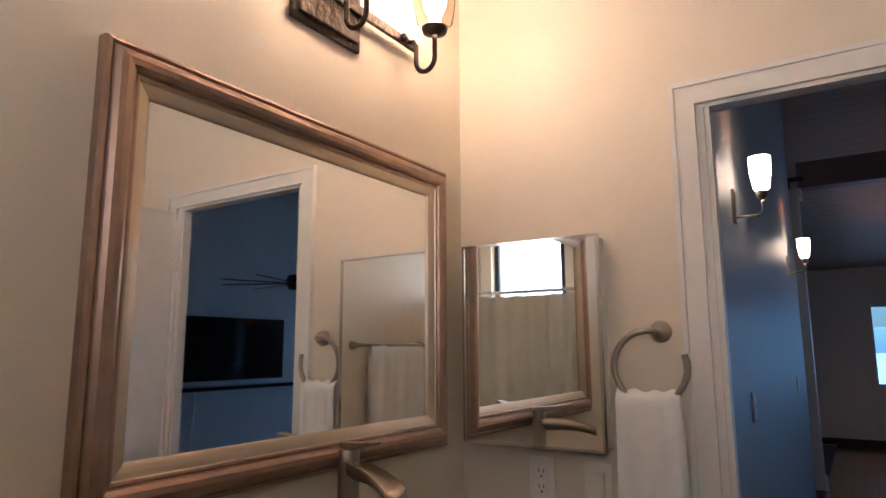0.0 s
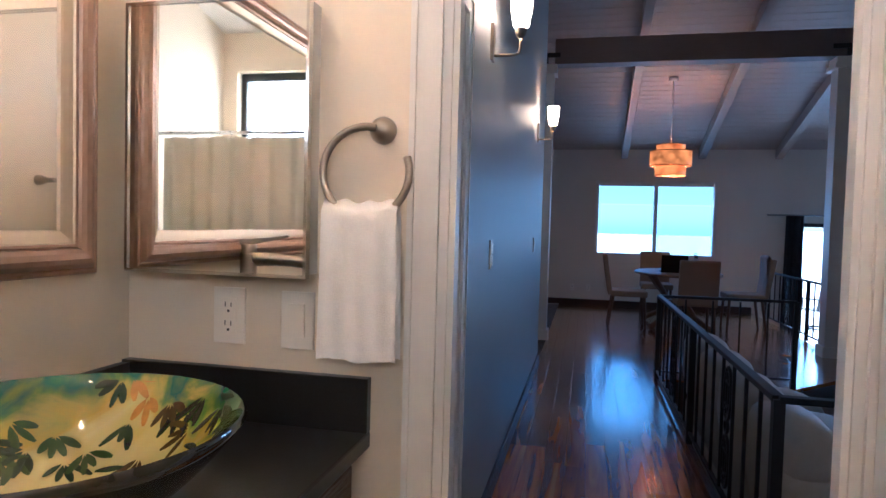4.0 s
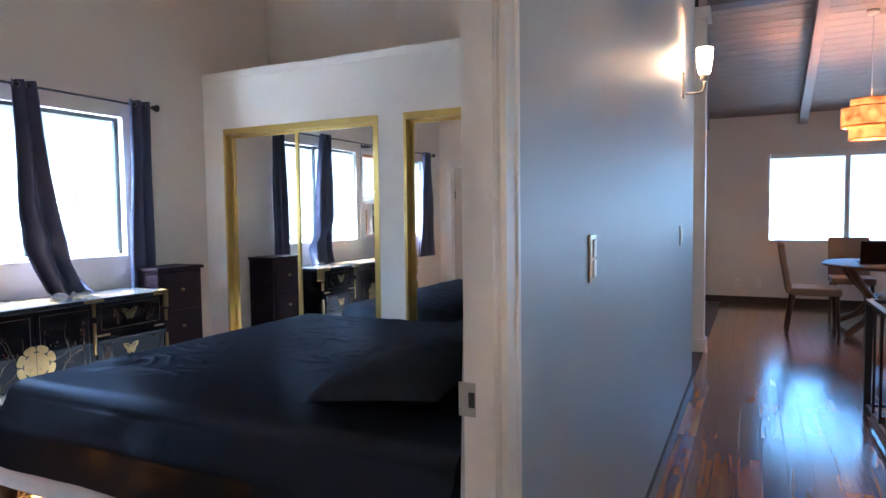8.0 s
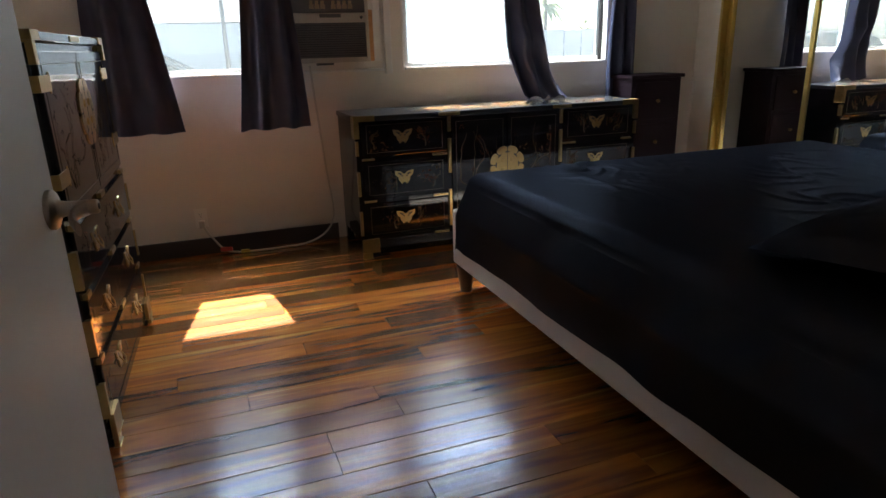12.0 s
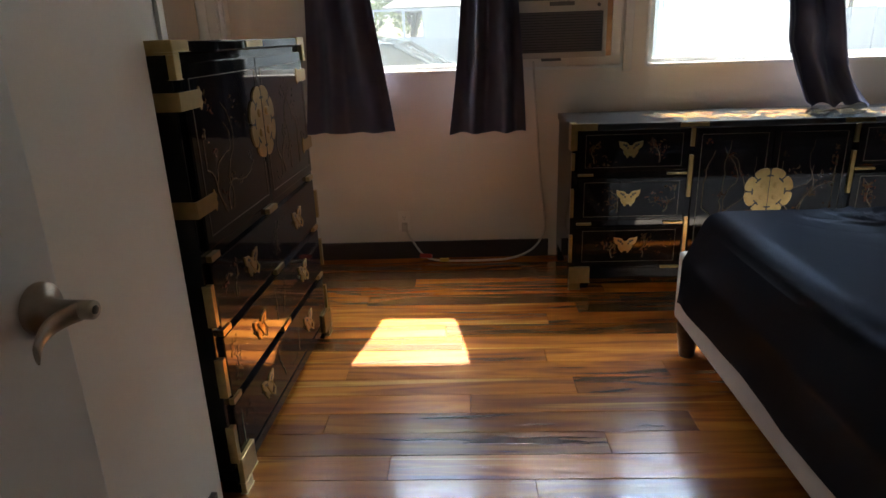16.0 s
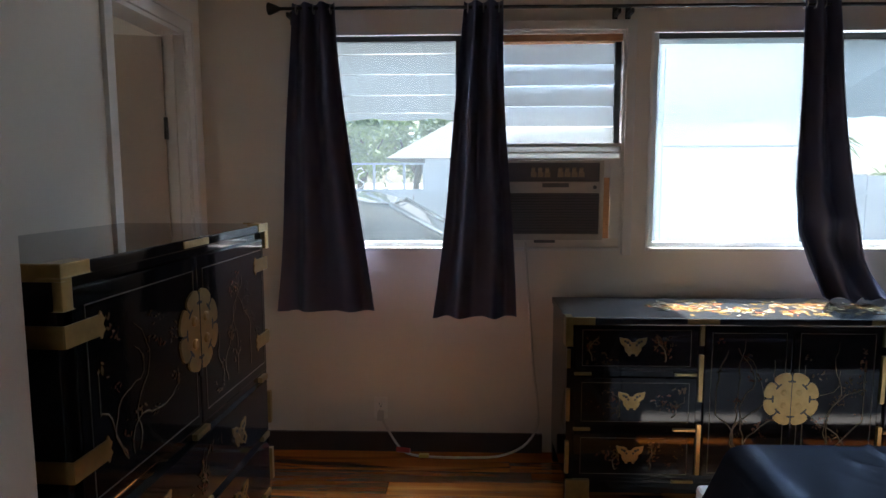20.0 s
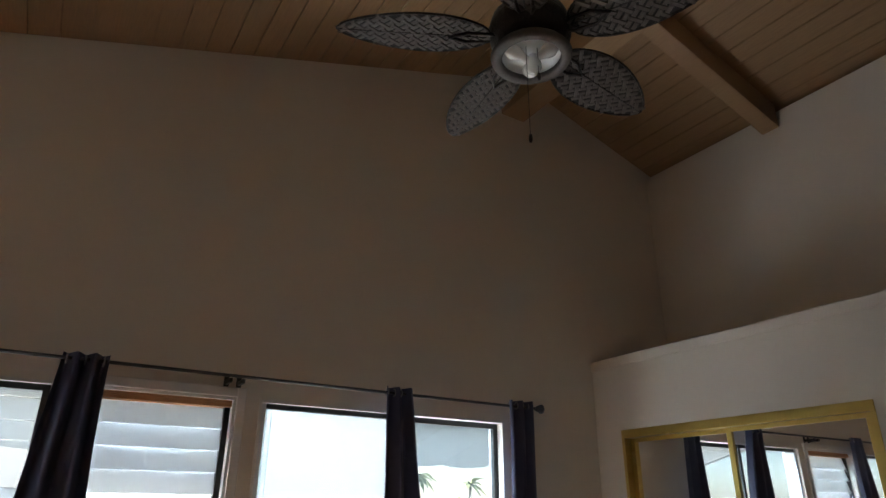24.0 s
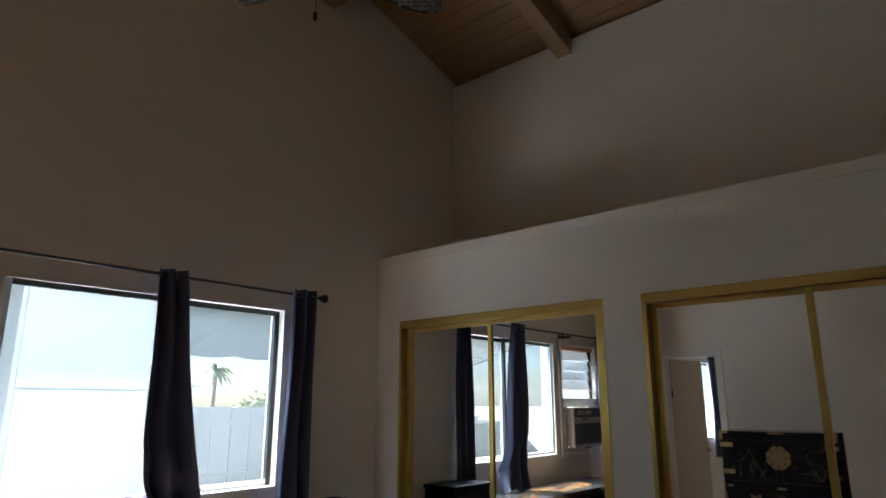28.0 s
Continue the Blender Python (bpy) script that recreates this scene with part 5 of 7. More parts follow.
def painting(parent, x0, x1, z0, z1, seed, branches=2, blooms=7, y=-0.0015):
    """Worn gold branches, leaf sprays and blossoms on a front that faces -y."""
    r = random.Random(seed)
    lines, spots, reds = [], bmesh.new(), bmesh.new()
    tips = []
    for b in range(branches):
        x, z = r.uniform(x0, x1), z0 + 0.01
        a = r.uniform(1.0, 2.1)
        pts = []
        for k in range(18):
            pts.append((x, y, z))
            a += r.uniform(-0.7, 0.7)
            a = a * 0.86 + 1.57 * 0.14
            x = min(max(x + math.cos(a) * (z1 - z0) / 17, x0), x1)
            z += math.sin(a) * (z1 - z0) / 17
            if k > 4 and z < z1:
                tips.append((x, z))
        pts = [p for p in pts if z0 < p[2] < z1] or pts[:2]
        lines.append(tube(pts, 0.0026, 4, taper=[1.3 - 0.9 * k / len(pts) for k in range(len(pts))]))
    for k in range(blooms):
        cx, cz = r.choice(tips) if tips and r.random() < 0.6 else (r.uniform(x0, x1), r.uniform(z0, z1))
        s = r.uniform(0.010, 0.022)
        bm = spots if r.random() < 0.8 else reds
        for j in range(r.randint(6, 11)):
            px, pz, q, turn = cx + r.gauss(0, s), cz + r.gauss(0, s * 0.7), s * r.uniform(0.22, 0.5), r.uniform(0, 3.14)
            px, pz = min(max(px, x0), x1), min(max(pz, z0), z1)
            ring = []
            for i in range(8):
                u, v = q * math.cos(i * math.tau / 8), 0.42 * q * math.sin(i * math.tau / 8) * r.uniform(0.7, 1.2)
                ring.append(bm.verts.new((px + u * math.cos(turn) - v * math.sin(turn), y - 0.0001 * j, pz + u * math.sin(turn) + v * math.cos(turn))))
            bm.faces.new(ring)
    if lines:
        tagged(part("branch_painting", moved(join(*lines), Matrix.Translation((0, y * 0.9, 0)) @ Matrix.Diagonal((1, 0.1, 1, 1))), PALE_PAINT, parent), kind="stuff")
    tagged(part("blossom_painting", spots, GOLD_PAINT, parent), kind="stuff")
    tagged(part("red_painting", reds, RED_PAINT, parent), kind="stuff")


def inlay(parent, x0, x1, z0, z1, y=-0.001):
    w = 0.0022
    part("inlay_line", join(*[boxes((a, b, y - 0.0006, y + 0.001, c, d)) for a, b, c, d in ((x0, x1, z0, z0 + w), (x0, x1, z1 - w, z1), (x0, x0 + w, z0, z1), (x1 - w, x1, z0, z1))]), LINE_PAINT, parent)


def foot_mount(parent, x, s):
    part("foot_cap", bevelled(join(boxes((min(x, x + s * 0.10), max(x, x + s * 0.10), -0.012, 0.004, 0.035, 0.115)), boxes((min(x, x + s * 0.055), max(x, x + s * 0.055), -0.012, 0.004, 0.0, 0.035))), 0.003), GOLD, parent)


def dresser():
    """Local x along the front, y into the cabinet, z up."""
    W, D, H = 1.84, 0.46, 0.815
    th = tagged(empty("dresser", pose(-3.10, 2.138, 0, 0, 0, 90)), "long black lacquer dresser with brass butterfly pulls and gold painting", "dresser")
    part("body", bevelled(boxes((0, W, 0.012, D, 0.10, H - 0.03)), 0.003), LACQUER, th)
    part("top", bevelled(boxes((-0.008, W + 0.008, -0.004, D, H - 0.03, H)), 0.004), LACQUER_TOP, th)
    part("plinth", bevelled(boxes((0.02, W - 0.02, 0.02, D - 0.02, 0.045, 0.10)), 0.004), LACQUER, th)
    for x in (0.0, W - 0.10):
        for y in (0.0, D - 0.06):
            part("foot", bevelled(boxes((x, x + 0.10, y, y + 0.06, 0, 0.10)), 0.01), LACQUER, th)
    cols = [(0.03, 0.537), (0.567, 1.277), (1.307, 1.81)]
    rows = [(0.59, 0.785), (0.35, 0.56), (0.12, 0.32)]
    n = 0
    for c in (0, 2):
        for z0, z1 in rows:
            n += 1
            d = part("drawer", bevelled(boxes((cols[c][0], cols[c][1], 0.0, 0.02, z0, z1)), 0.004), LACQUER, th)
            inlay(d, cols[c][0] + 0.03, cols[c][1] - 0.03, z0 + 0.02, z1 - 0.02)
            painting(d, cols[c][0] + 0.05, cols[c][0] + 0.19, z0 + 0.03, z1 - 0.04, 20 + n, 1, 7)
            painting(d, cols[c][1] - 0.19, cols[c][1] - 0.05, z0 + 0.03, z1 - 0.04, 40 + n, 1, 7)
            mx, mz = (cols[c][0] + cols[c][1]) / 2 - 0.015, (z0 + z1) / 2 + 0.006
            k = part("butterfly_plate", moved(butterfly(0.108), pose(mx, 0, mz)), GOLD, d, "brass butterfly mount")
            butterfly_marks(k, mx, mz, 0.108)
            part("bail", tube([(mx - 0.022, -0.004, mz + 0.012), (mx - 0.020, -0.014, mz - 0.010), (mx, -0.016, mz - 0.020), (mx + 0.020, -0.014, mz - 0.010), (mx + 0.022, -0.004, mz + 0.012)], 0.0028, 6), GOLD, k, "brass bail pull")
    mid = (cols[1][0] + cols[1][1]) / 2
    for s, (x0, x1) in ((0, (cols[1][0], mid - 0.002)), (1, (mid + 0.002, cols[1][1]))):
        d = part("door", bevelled(boxes((x0, x1, 0.0, 0.02, 0.12, 0.785)), 0.004), LACQUER, th)
        inlay(d, x0 + 0.025, x1 - 0.025, 0.15, 0.755)
        painting(d, x0 + 0.05, x1 - 0.06, 0.18, 0.73, 60 + s, 5, 16)
    part("medallion", moved(medallion(0.115), pose(mid, 0, 0.478)), GOLD, th, "flower-shaped brass medallion")
    pierced(th, mid, 0.478, 0.115)
    part("medallion_seam", boxes((mid - 0.0012, mid + 0.0012, -0.0062, 0.0, 0.365, 0.59)), SLOT, th)
    for dx in (-0.030, 0.030):
        for dz in (-0.028, 0.028):
            part("medallion_boss", lathe([(0.013, -0.0045), (0.011, -0.010), (0.004, -0.0085), (0, -0.0085)], (mid + dx, 0, 0.478 + dz), "y", 12), GOLD, th)
    for x, s in ((0.0, 1), (W, -1)):
        foot_mount(th, x, s)
        part("corner_cap", bevelled(join(boxes((min(x - s * 0.010, x + s * 0.11), max(x - s * 0.010, x + s * 0.11), -0.008, 0.002, H - 0.028, H + 0.003)), boxes((min(x - s * 0.010, x + s * 0.02), max(x - s * 0.010, x + s * 0.02), -0.008, 0.06, H - 0.12, H + 0.003))), 0.002), GOLD, th)
        for z0, z1 in ((0.60, 0.68), (0.37, 0.51), (0.14, 0.28)):
            part("edge_strap", boxes((min(x - s * 0.003, x + s * 0.012), max(x - s * 0.003, x + s * 0.012), -0.004, 0.02, z0, z1)), GOLD, th)
    for x in (0.537, 1.277):
        for z0, z1 in ((0.70, 0.80), (0.46, 0.66), (0.14, 0.36)):
            part("upright_strap", boxes((x + 0.007, x + 0.023, -0.003, 0.013, z0, z1)), GOLD, th)
        part("top_strap", boxes((x - 0.05, x + 0.08, -0.007, 0.0, H - 0.022, H - 0.004)), GOLD, th)
    for zz in (0.575, 0.335, 0.108):
        for x0, x1 in ((0.03, 0.10), (0.447, 0.537), (1.307, 1.397), (1.74, 1.81)):
            part("rail_strap", boxes((x0, x1, -0.003, 0.013, zz - 0.005, zz + 0.005)), GOLD, th)
    # painted top: a gold garden under clear lacquer, colours raised for sunlight
    r = random.Random(9)
    groups = [(r.uniform(0.48, 1.72), r.uniform(0.10, D - 0.10)) for _ in range(16)]
    for tone, count in ((TOP_GOLD, 210), (TOP_PALE, 150), (TOP_RED, 70)):
        bm = bmesh.new()
        for k in range(count):
            gx, gy = r.choice(groups)
            cx, cy, q, turn = min(max(gx + r.gauss(0, 0.07), 0.40), W - 0.06), min(max(gy + r.gauss(0, 0.04), 0.04), D - 0.04), r.uniform(0.006, 0.020), r.uniform(0, 3.14)
            ring = []
            for i in range(8):
                u, v = q * 1.5 * math.cos(i * math.tau / 8) * r.uniform(0.7, 1.2), q * 0.5 * math.sin(i * math.tau / 8)
                ring.append(bm.verts.new((cx + u * math.cos(turn) - v * math.sin(turn), cy + u * math.sin(turn) + v * math.cos(turn), H + 0.0006 + 0.0001 * (k % 8))))
            bm.faces.new(ring)
        tagged(part("top_painting", bm, tone, th), kind="stuff")
    return th


dresser()


def tall_chest():
    W, D, H = 1.06, 0.52, 1.235
    th = tagged(empty("tall_chest", pose(-1.612, 0.980, 0, 0, 0, 178.0)), "tall black lacquer chest with brass straps and a flower medallion", "chest")
    part("body", bevelled(boxes((0, W, 0.012, D, 0.07, H - 0.028)), 0.003), LACQUER, th)
    part("top", bevelled(boxes((-0.006, W + 0.006, -0.004, D, H - 0.028, H)), 0.004), LACQUER, th)
    part("plinth", bevelled(boxes((0.01, W - 0.01, 0.006, D - 0.01, 0.03, 0.07)), 0.004), LACQUER, th)
    for x in (0.0, W - 0.09):
        for y in (0.0, D - 0.06):
            part("foot", bevelled(boxes((x, x + 0.09, y, y + 0.06, 0, 0.07)), 0.008), LACQUER, th)
    mid = W / 2
    for s, (x0, x1) in ((0, (0.03, mid - 0.002)), (1, (mid + 0.002, W - 0.03))):
        d = part("door", bevelled(boxes((x0, x1, 0.0, 0.02, 0.725, H - 0.05)), 0.004), LACQUER, th)
        inlay(d, x0 + 0.03, x1 - 0.02, 0.755, H - 0.085)
        painting(d, x0 + 0.06, x1 - 0.12 if s == 0 else x1 - 0.06, 0.78, H - 0.12, 80 + s, 4, 14)
    part("medallion", moved(medallion(0.113), pose(mid, 0, 0.988)), GOLD, th, "flower-shaped brass medallion")
    pierced(th, mid, 0.988, 0.113)
    part("medallion_seam", boxes((mid - 0.0012, mid + 0.0012, -0.0062, 0.0, 0.86, 1.09)), SLOT, th)
    for dx in (-0.034, 0.034):
        for dz in (-0.03, 0.03):
            part("medallion_boss", lathe([(0.014, -0.0045), (0.012, -0.011), (0.004, -0.009), (0, -0.009)], (mid + dx, 0, 0.988 + dz), "y", 12), GOLD, th)
    n = 0
    for z0, z1 in ((0.505, 0.69), (0.295, 0.48), (0.085, 0.27)):
        n += 1
        d = part("drawer", bevelled(boxes((0.03, W - 0.03, 0.0, 0.02, z0, z1)), 0.004), LACQUER, th)
        painting(d, 0.42, W - 0.42, z0 + 0.03, z1 - 0.03, 100 + n, 2, 8)
        painting(d, 0.07, 0.18, z0 + 0.03, z1 - 0.03, 110 + n, 1, 5)
        for mx in (0.29, W - 0.29):
            mz = (z0 + z1) / 2
            k = part("butterfly_plate", moved(butterfly(0.100), pose(mx, 0, mz)), GOLD, d, "brass butterfly mount")
            butterfly_marks(k, mx, mz, 0.100)
            part("bail", tube([(mx - 0.020, -0.004, mz + 0.012), (mx - 0.018, -0.016, mz - 0.014), (mx, -0.018, mz - 0.028), (mx + 0.018, -0.016, mz - 0.014), (mx + 0.020, -0.004, mz + 0.012)], 0.003, 6), GOLD, k, "brass bail pull")
        for x0, x1 in ((0.03, 0.085), (mid - 0.04, mid + 0.04), (W - 0.085, W - 0.03)):
            part("rail_strap", boxes((x0, x1, -0.003, 0.013, z1 + 0.004, z1 + 0.021)), GOLD, th)
        for x, s in ((0.0, 1), (W, -1)):
            part("edge_strap", boxes((min(x - s * 0.003, x + s * 0.016), max(x - s * 0.003, x + s * 0.016), -0.004, 0.02, z0 + 0.02, z1 - 0.05)), GOLD, th)
    for z in (1.100, 0.84):
        for x, s in ((0.0, 1), (W, -1)):
            m = pose(x - s * 0.002, 0.0, z) if s > 0 else pose(x + 0.002, 0.0, z) @ Matrix.Diagonal((-1, 1, 1, 1))
            part("hinge_strap", moved(strap(0.122, 0.043), m), GOLD, th, "brass strap with a scalloped end")
            xs = (-0.003, 0.0) if s > 0 else (W, W + 0.003)
            part("side_strap", boxes((xs[0], xs[1], 0.0, 0.10, z - 0.0215, z + 0.0215)), GOLD, th)
    for x, s in ((0.0, 1), (W, -1)):
        part("corner_cap", bevelled(join(boxes((min(x - s * 0.009, x + s * 0.078), max(x - s * 0.009, x + s * 0.078), -0.007, 0.035, H - 0.024, H + 0.003)), boxes((min(x - s * 0.009, x + s * 0.022), max(x - s * 0.009, x + s * 0.022), -0.007, 0.012, H - 0.085, H + 0.003)), boxes((min(x - s * 0.009, x), max(x - s * 0.009, x), -0.007, 0.08, H - 0.030, H + 0.003))), 0.003), GOLD, th)
        foot_mount(th, x, s)
    part("top_strap", boxes((mid - 0.07, mid + 0.07, -0.007, 0.0, H - 0.022, H - 0.004)), GOLD, th)
    return th


tall_chest()

# narrow cabinet beside the dresser
ns = tagged(empty("side_cabinet"), "narrow dark mahogany side cabinet beside the curtain", "cabinet")
part("body", bevelled(boxes((-3.60, -3.325, 4.10, 4.505, 0.05, 0.925)), 0.004), BURGUNDY, ns)
part("top", bevelled(boxes((-3.605, -3.305, 4.085, 4.52, 0.925, 0.949)), 0.005), BURGUNDY, ns)
part("base", bevelled(boxes((-3.605, -3.31, 4.09, 4.515, 0.0, 0.05)), 0.004), BURGUNDY, ns)
for z0, z1 in ((0.09, 0.34), (0.37, 0.62), (0.65, 0.90)):
    d = part("drawer", bevelled(boxes((-3.326, -3.312, 4.13, 4.475, z0, z1)), 0.004), BURGUNDY, ns)
    part("knob", lathe([(0.006, -3.312), (0.008, -3.300), (0.013, -3.295), (0.010, -3.286), (0, -3.285)], (0, 4.30, (z0 + z1) / 2), "x", 12), GOLD, d)


# ---- bed ----
BX0, BX1, BY0, BY1, BTOP = -2.46, -0.18, 2.47, 4.70, 0.60
bed = tagged(empty("bed"), "king bed with a white upholstered frame on dark legs", "bed")
for d in ((BX0 - 0.03, BX1 + 0.03, BY0 - 0.012, BY0 + 0.045), (BX0 - 0.03, BX1 + 0.03, BY1 - 0.045, BY1 + 0.012), (BX0 - 0.03, BX0 + 0.03, BY0 + 0.045, BY1 - 0.045), (BX1 - 0.03, BX1 + 0.03, BY0 + 0.045, BY1 - 0.045)):
    part("side_rail", bevelled(boxes((d[0], d[1], d[2], d[3], 0.125, 0.405)), 0.018, 3), UPHOLSTERY, bed, "white upholstered rail")
for x in (BX0 + 0.065, BX1 - 0.08):
    for y in (BY0 + 0.02, BY1 - 0.02):
        part("leg", lathe([(0.028, 0.0), (0.046, 0.13)], (x, y, 0), sides=16), DARK_LEG, bed, "tapered dark wooden leg")
part("headboard", bevelled(prism([[(-0.137, 0.06), (-0.112, 1.02), (-0.095, 1.10), (-0.06, 1.13), (-0.02, 1.10), (-0.02, 0.06)]], "y", BY0 - 0.035, BY1 + 0.035), 0.015, 3), HEAD_CLOTH, bed, "pale grey upholstered headboard")
part("mattress", bevelled(boxes((BX0 + 0.04, BX1 - 0.03, BY0 + 0.04, BY1 - 0.04, 0.30, BTOP - 0.03)), 0.05, 4), BED_BLACK, bed)


# Gathered creases on the cover: place, size, number of arms, height.
CREASES = ((-2.22, 3.02, 0.17, 6, 0.012), (-2.05, 3.42, 0.20, 5, 0.009), (-1.62, 3.75, 0.26, 4, 0.008), (-1.25, 3.45, 0.22, 5, 0.007))


def bedcover():
    """A loose black satin cover: the top with wrinkles, hanging sides."""
    nx, ny = 230, 240
    x0, x1, y0, y1 = BX0 + 0.055, BX1 + 0.01, BY0 + 0.032, BY1 - 0.032
    drop_y, drop_x = 0.335, 0.20
    rows = []
    for j in range(ny + 1):
        s = j / ny * (y1 - y0 + 2 * drop_y) - drop_y
        row = []
        for i in range(nx + 1):
            q = i / nx * (x1 - x0 + drop_x) - drop_x

            def fold(v, size, drop, r=0.07):
                """Arc-length v to a place across and a fall below the top."""
                if v < r:
                    k = r - v
                    quarter = r * 1.571
                    if k < quarter:
                        a = k / r
                        return r - r * math.sin(a), r * (1 - math.cos(a))
                    return 0.0, r + (k - quarter)
                return v, 0.0

            fx, dx = fold(q, x1 - x0, drop_x)
            fy, dy = fold(s, y1 - y0, drop_y) if s < (y1 - y0) / 2 else fold((y1 - y0) - s, y1 - y0, drop_y)
            Y = y0 + fy if s < (y1 - y0) / 2 else y1 - fy
            X = x0 + fx
            fall = max(dx, dy) + 0.3 * min(dx, dy)
            p = Vector((X, Y, 0))
            w = 0.003 * noise.noise(p * 2.2) + 0.0012 * noise.noise(Vector((X * 5, Y * 9, 2)))
            for cx, cy, size, turns, high in CREASES:
                c = Vector((X - cx, Y - cy, 0))
                rad = c.length / size
                if rad < 2.4:
                    ang = math.atan2(c.y, c.x) + 1.5 * rad
                    arm = math.sin(ang * turns + 3 * noise.noise(p * 5))
                    w += 1.5 * high * max(0.0, arm) ** 3 * math.exp(-rad * rad) * min(1, rad * 3)
            bend = p + 0.10 * Vector((noise.noise(p * 2.3), noise.noise(p * 2.3 + Vector((9, 4, 0))), 0))
            ridge = abs(noise.noise(Vector((bend.x * 2.6 + bend.y * 1.3, bend.y * 7.0 - bend.x, 5))))
            patch = max(0.0, 0.15 + noise.noise(p * 1.25 + Vector((3, 0, 0)))) * min(1, max(0.0, (X - x0 - 0.22) / 0.2)) * min(1, max(0.0, (Y - y0 - 0.25) / 0.2))
            w += 0.017 * max(0, 0.10 - ridge) / 0.10 * patch
            hang = 1 if fall > 0.06 else 0
            out = hang * ((0.007 * math.sin(X * 9 + fall * 7 + 3 * noise.noise(p * 2)) + 0.006 * noise.noise(Vector((X * 6, fall * 9, 1)))) * min(1, fall * 4) + 0.012 * fall)
            if dy > 0.06:
                out += 0.46 * min(dy - 0.06, 0.13)
                Y += -out if s < (y1 - y0) / 2 else out
            if dx > 0.06:
                X -= 0.004 * math.sin(Y * 10 + 1) * min(1, fall * 4) * hang
            z = BTOP - fall + (w if not hang else 0.2 * w)
            row.append(((X, Y, z), "foot_drop" if dx > 0.075 and dx >= dy else "side_drop" if dy > 0.075 and s < 1 else "far_drop" if dy > 0.075 else "top_sheet"))
        rows.append(row)
    th = tagged(empty("bedcover"), "rumpled black satin cover hanging over the bed", "bedding")
    for piece in ("top_sheet", "side_drop", "far_drop", "foot_drop"):
        bm, seen = bmesh.new(), {}
        for j in range(ny):
            for i in range(nx):
                if rows[j][i][1] != piece:
                    continue
                quad = []
                for key in ((j, i), (j, i + 1), (j + 1, i + 1), (j + 1, i)):
                    if key not in seen:
                        seen[key] = bm.verts.new(rows[key[0]][key[1]][0])
                    quad.append(seen[key])
                bm.faces.new(quad).smooth = True
        part(piece, bm, BED_BLACK, th)
    return th


bedcover()


def pillow(x, y, z, turn, tilt):
    bm = bmesh.new()
    n = 30
    for side in (1, -1):
        rows = []
        for j in range(n + 1):
            row = []
            for i in range(n + 1):
                u, v = i / n * 2 - 1, j / n * 2 - 1
                edge = max(abs(u), abs(v))
                puff = max(0.0, (1 - abs(u) ** 2.6) * (1 - abs(v) ** 2.6)) ** 0.55
                k = 1 - 0.07 * (abs(u * v)) ** 2
                wr = (0.010 * noise.noise(Vector((u * 4, v * 4, side))) + 0.009 * math.sin(v * 19 + 5 * u + 3 * noise.noise(Vector((v * 3, u, 4)))) * max(abs(u), abs(v)) ** 4 + 0.006 * max(0, 0.15 - abs(noise.noise(Vector((u * 3 + v, v * 6, 8))))) / 0.15) * puff
                row.append(bm.verts.new((u * 0.27 * (1 - 0.05 * (1 - v * v)), v * 0.42 * (1 - 0.04 * (1 - u * u)), (0.115 * puff + 0.006 if side > 0 else -0.030 * puff - 0.006) + wr)))
            rows.append(row)
        for a, b in zip(rows, rows[1:]):
            for i in range(n):
                bm.faces.new((a[i], a[i + 1], b[i + 1], b[i])).smooth = True
    bmesh.ops.remove_doubles(bm, verts=bm.verts[:], dist=0.0005)
    ob = part("pillow", bm, BED_BLACK)
    ob.matrix_world = pose(x, y, z, 0, tilt, turn)
    return tagged(ob, "plump black satin pillow lying on the bed", "pillow", "bed pillows")


pillow(-0.665, 3.14, BTOP + 0.046, 6, -5)
pillow(-0.66, 4.15, BTOP + 0.046, -4, -5)


# ---- mirrored closet doors ----
def closet(x0, x1, split, label):
    th = tagged(empty("closet_doors"), label, "closet door", "mirrored closet doors", kind="structure")
    part("top_track", bevelled(boxes((x0, x1, CLY - 0.006, CLY + 0.085, 2.010, 2.06)), 0.003), GOLD_ALU, th, "gold aluminium track")
    part("floor_track", boxes((x0, x1, CLY + 0.01, CLY + 0.085, 0.0, 0.018)), GOLD_ALU, th)
    for a, b in ((x0, x0 + 0.022), (x1 - 0.022, x1)):
        part("side_channel", boxes((a, b, CLY - 0.004, CLY + 0.085, 0.018, 2.010)), GOLD_ALU, th)
    for a, b, y in ((x0 + 0.024, split + 0.022, CLY + 0.058), (split - 0.022, x1 - 0.024, CLY + 0.022)):
        p = part("sliding_panel", boxes((a + 0.03, b - 0.03, y, y + 0.006, 0.05, 1.985)), MIRROR, th, "full-height mirror panel")
        for c, d in ((a, a + 0.032), (b - 0.032, b)):
            part("stile", bevelled(boxes((c, d, y - 0.010, y + 0.018, 0.02, 2.008)), 0.003), GOLD_ALU, p)
        for z0, z1 in ((0.02, 0.05), (1.985, 2.008)):
            part("rail", boxes((a + 0.032, b - 0.032, y - 0.008, y + 0.016, z0, z1)), GOLD_ALU, p)


closet(-3.40, -1.875, -2.635, "two sliding mirror doors in a gold frame")
closet(-1.66, -0.12, -0.90, "two sliding mirror doors in a gold frame near the bed head")


# ---- ceiling fan ----
FAN_DARK = mat("dark bronze fan metal", (0.03, 0.022, 0.018), 0.4, 0.6, scale=60)
WICKER = mat("woven rattan strips", (0.100, 0.082, 0.070), 0.55, scale=80, spread=0.35, bump=0.002)
WICKER_BACK = mat("dark rattan backing", (0.012, 0.009, 0.007), 0.7, scale=60, spread=0.3)
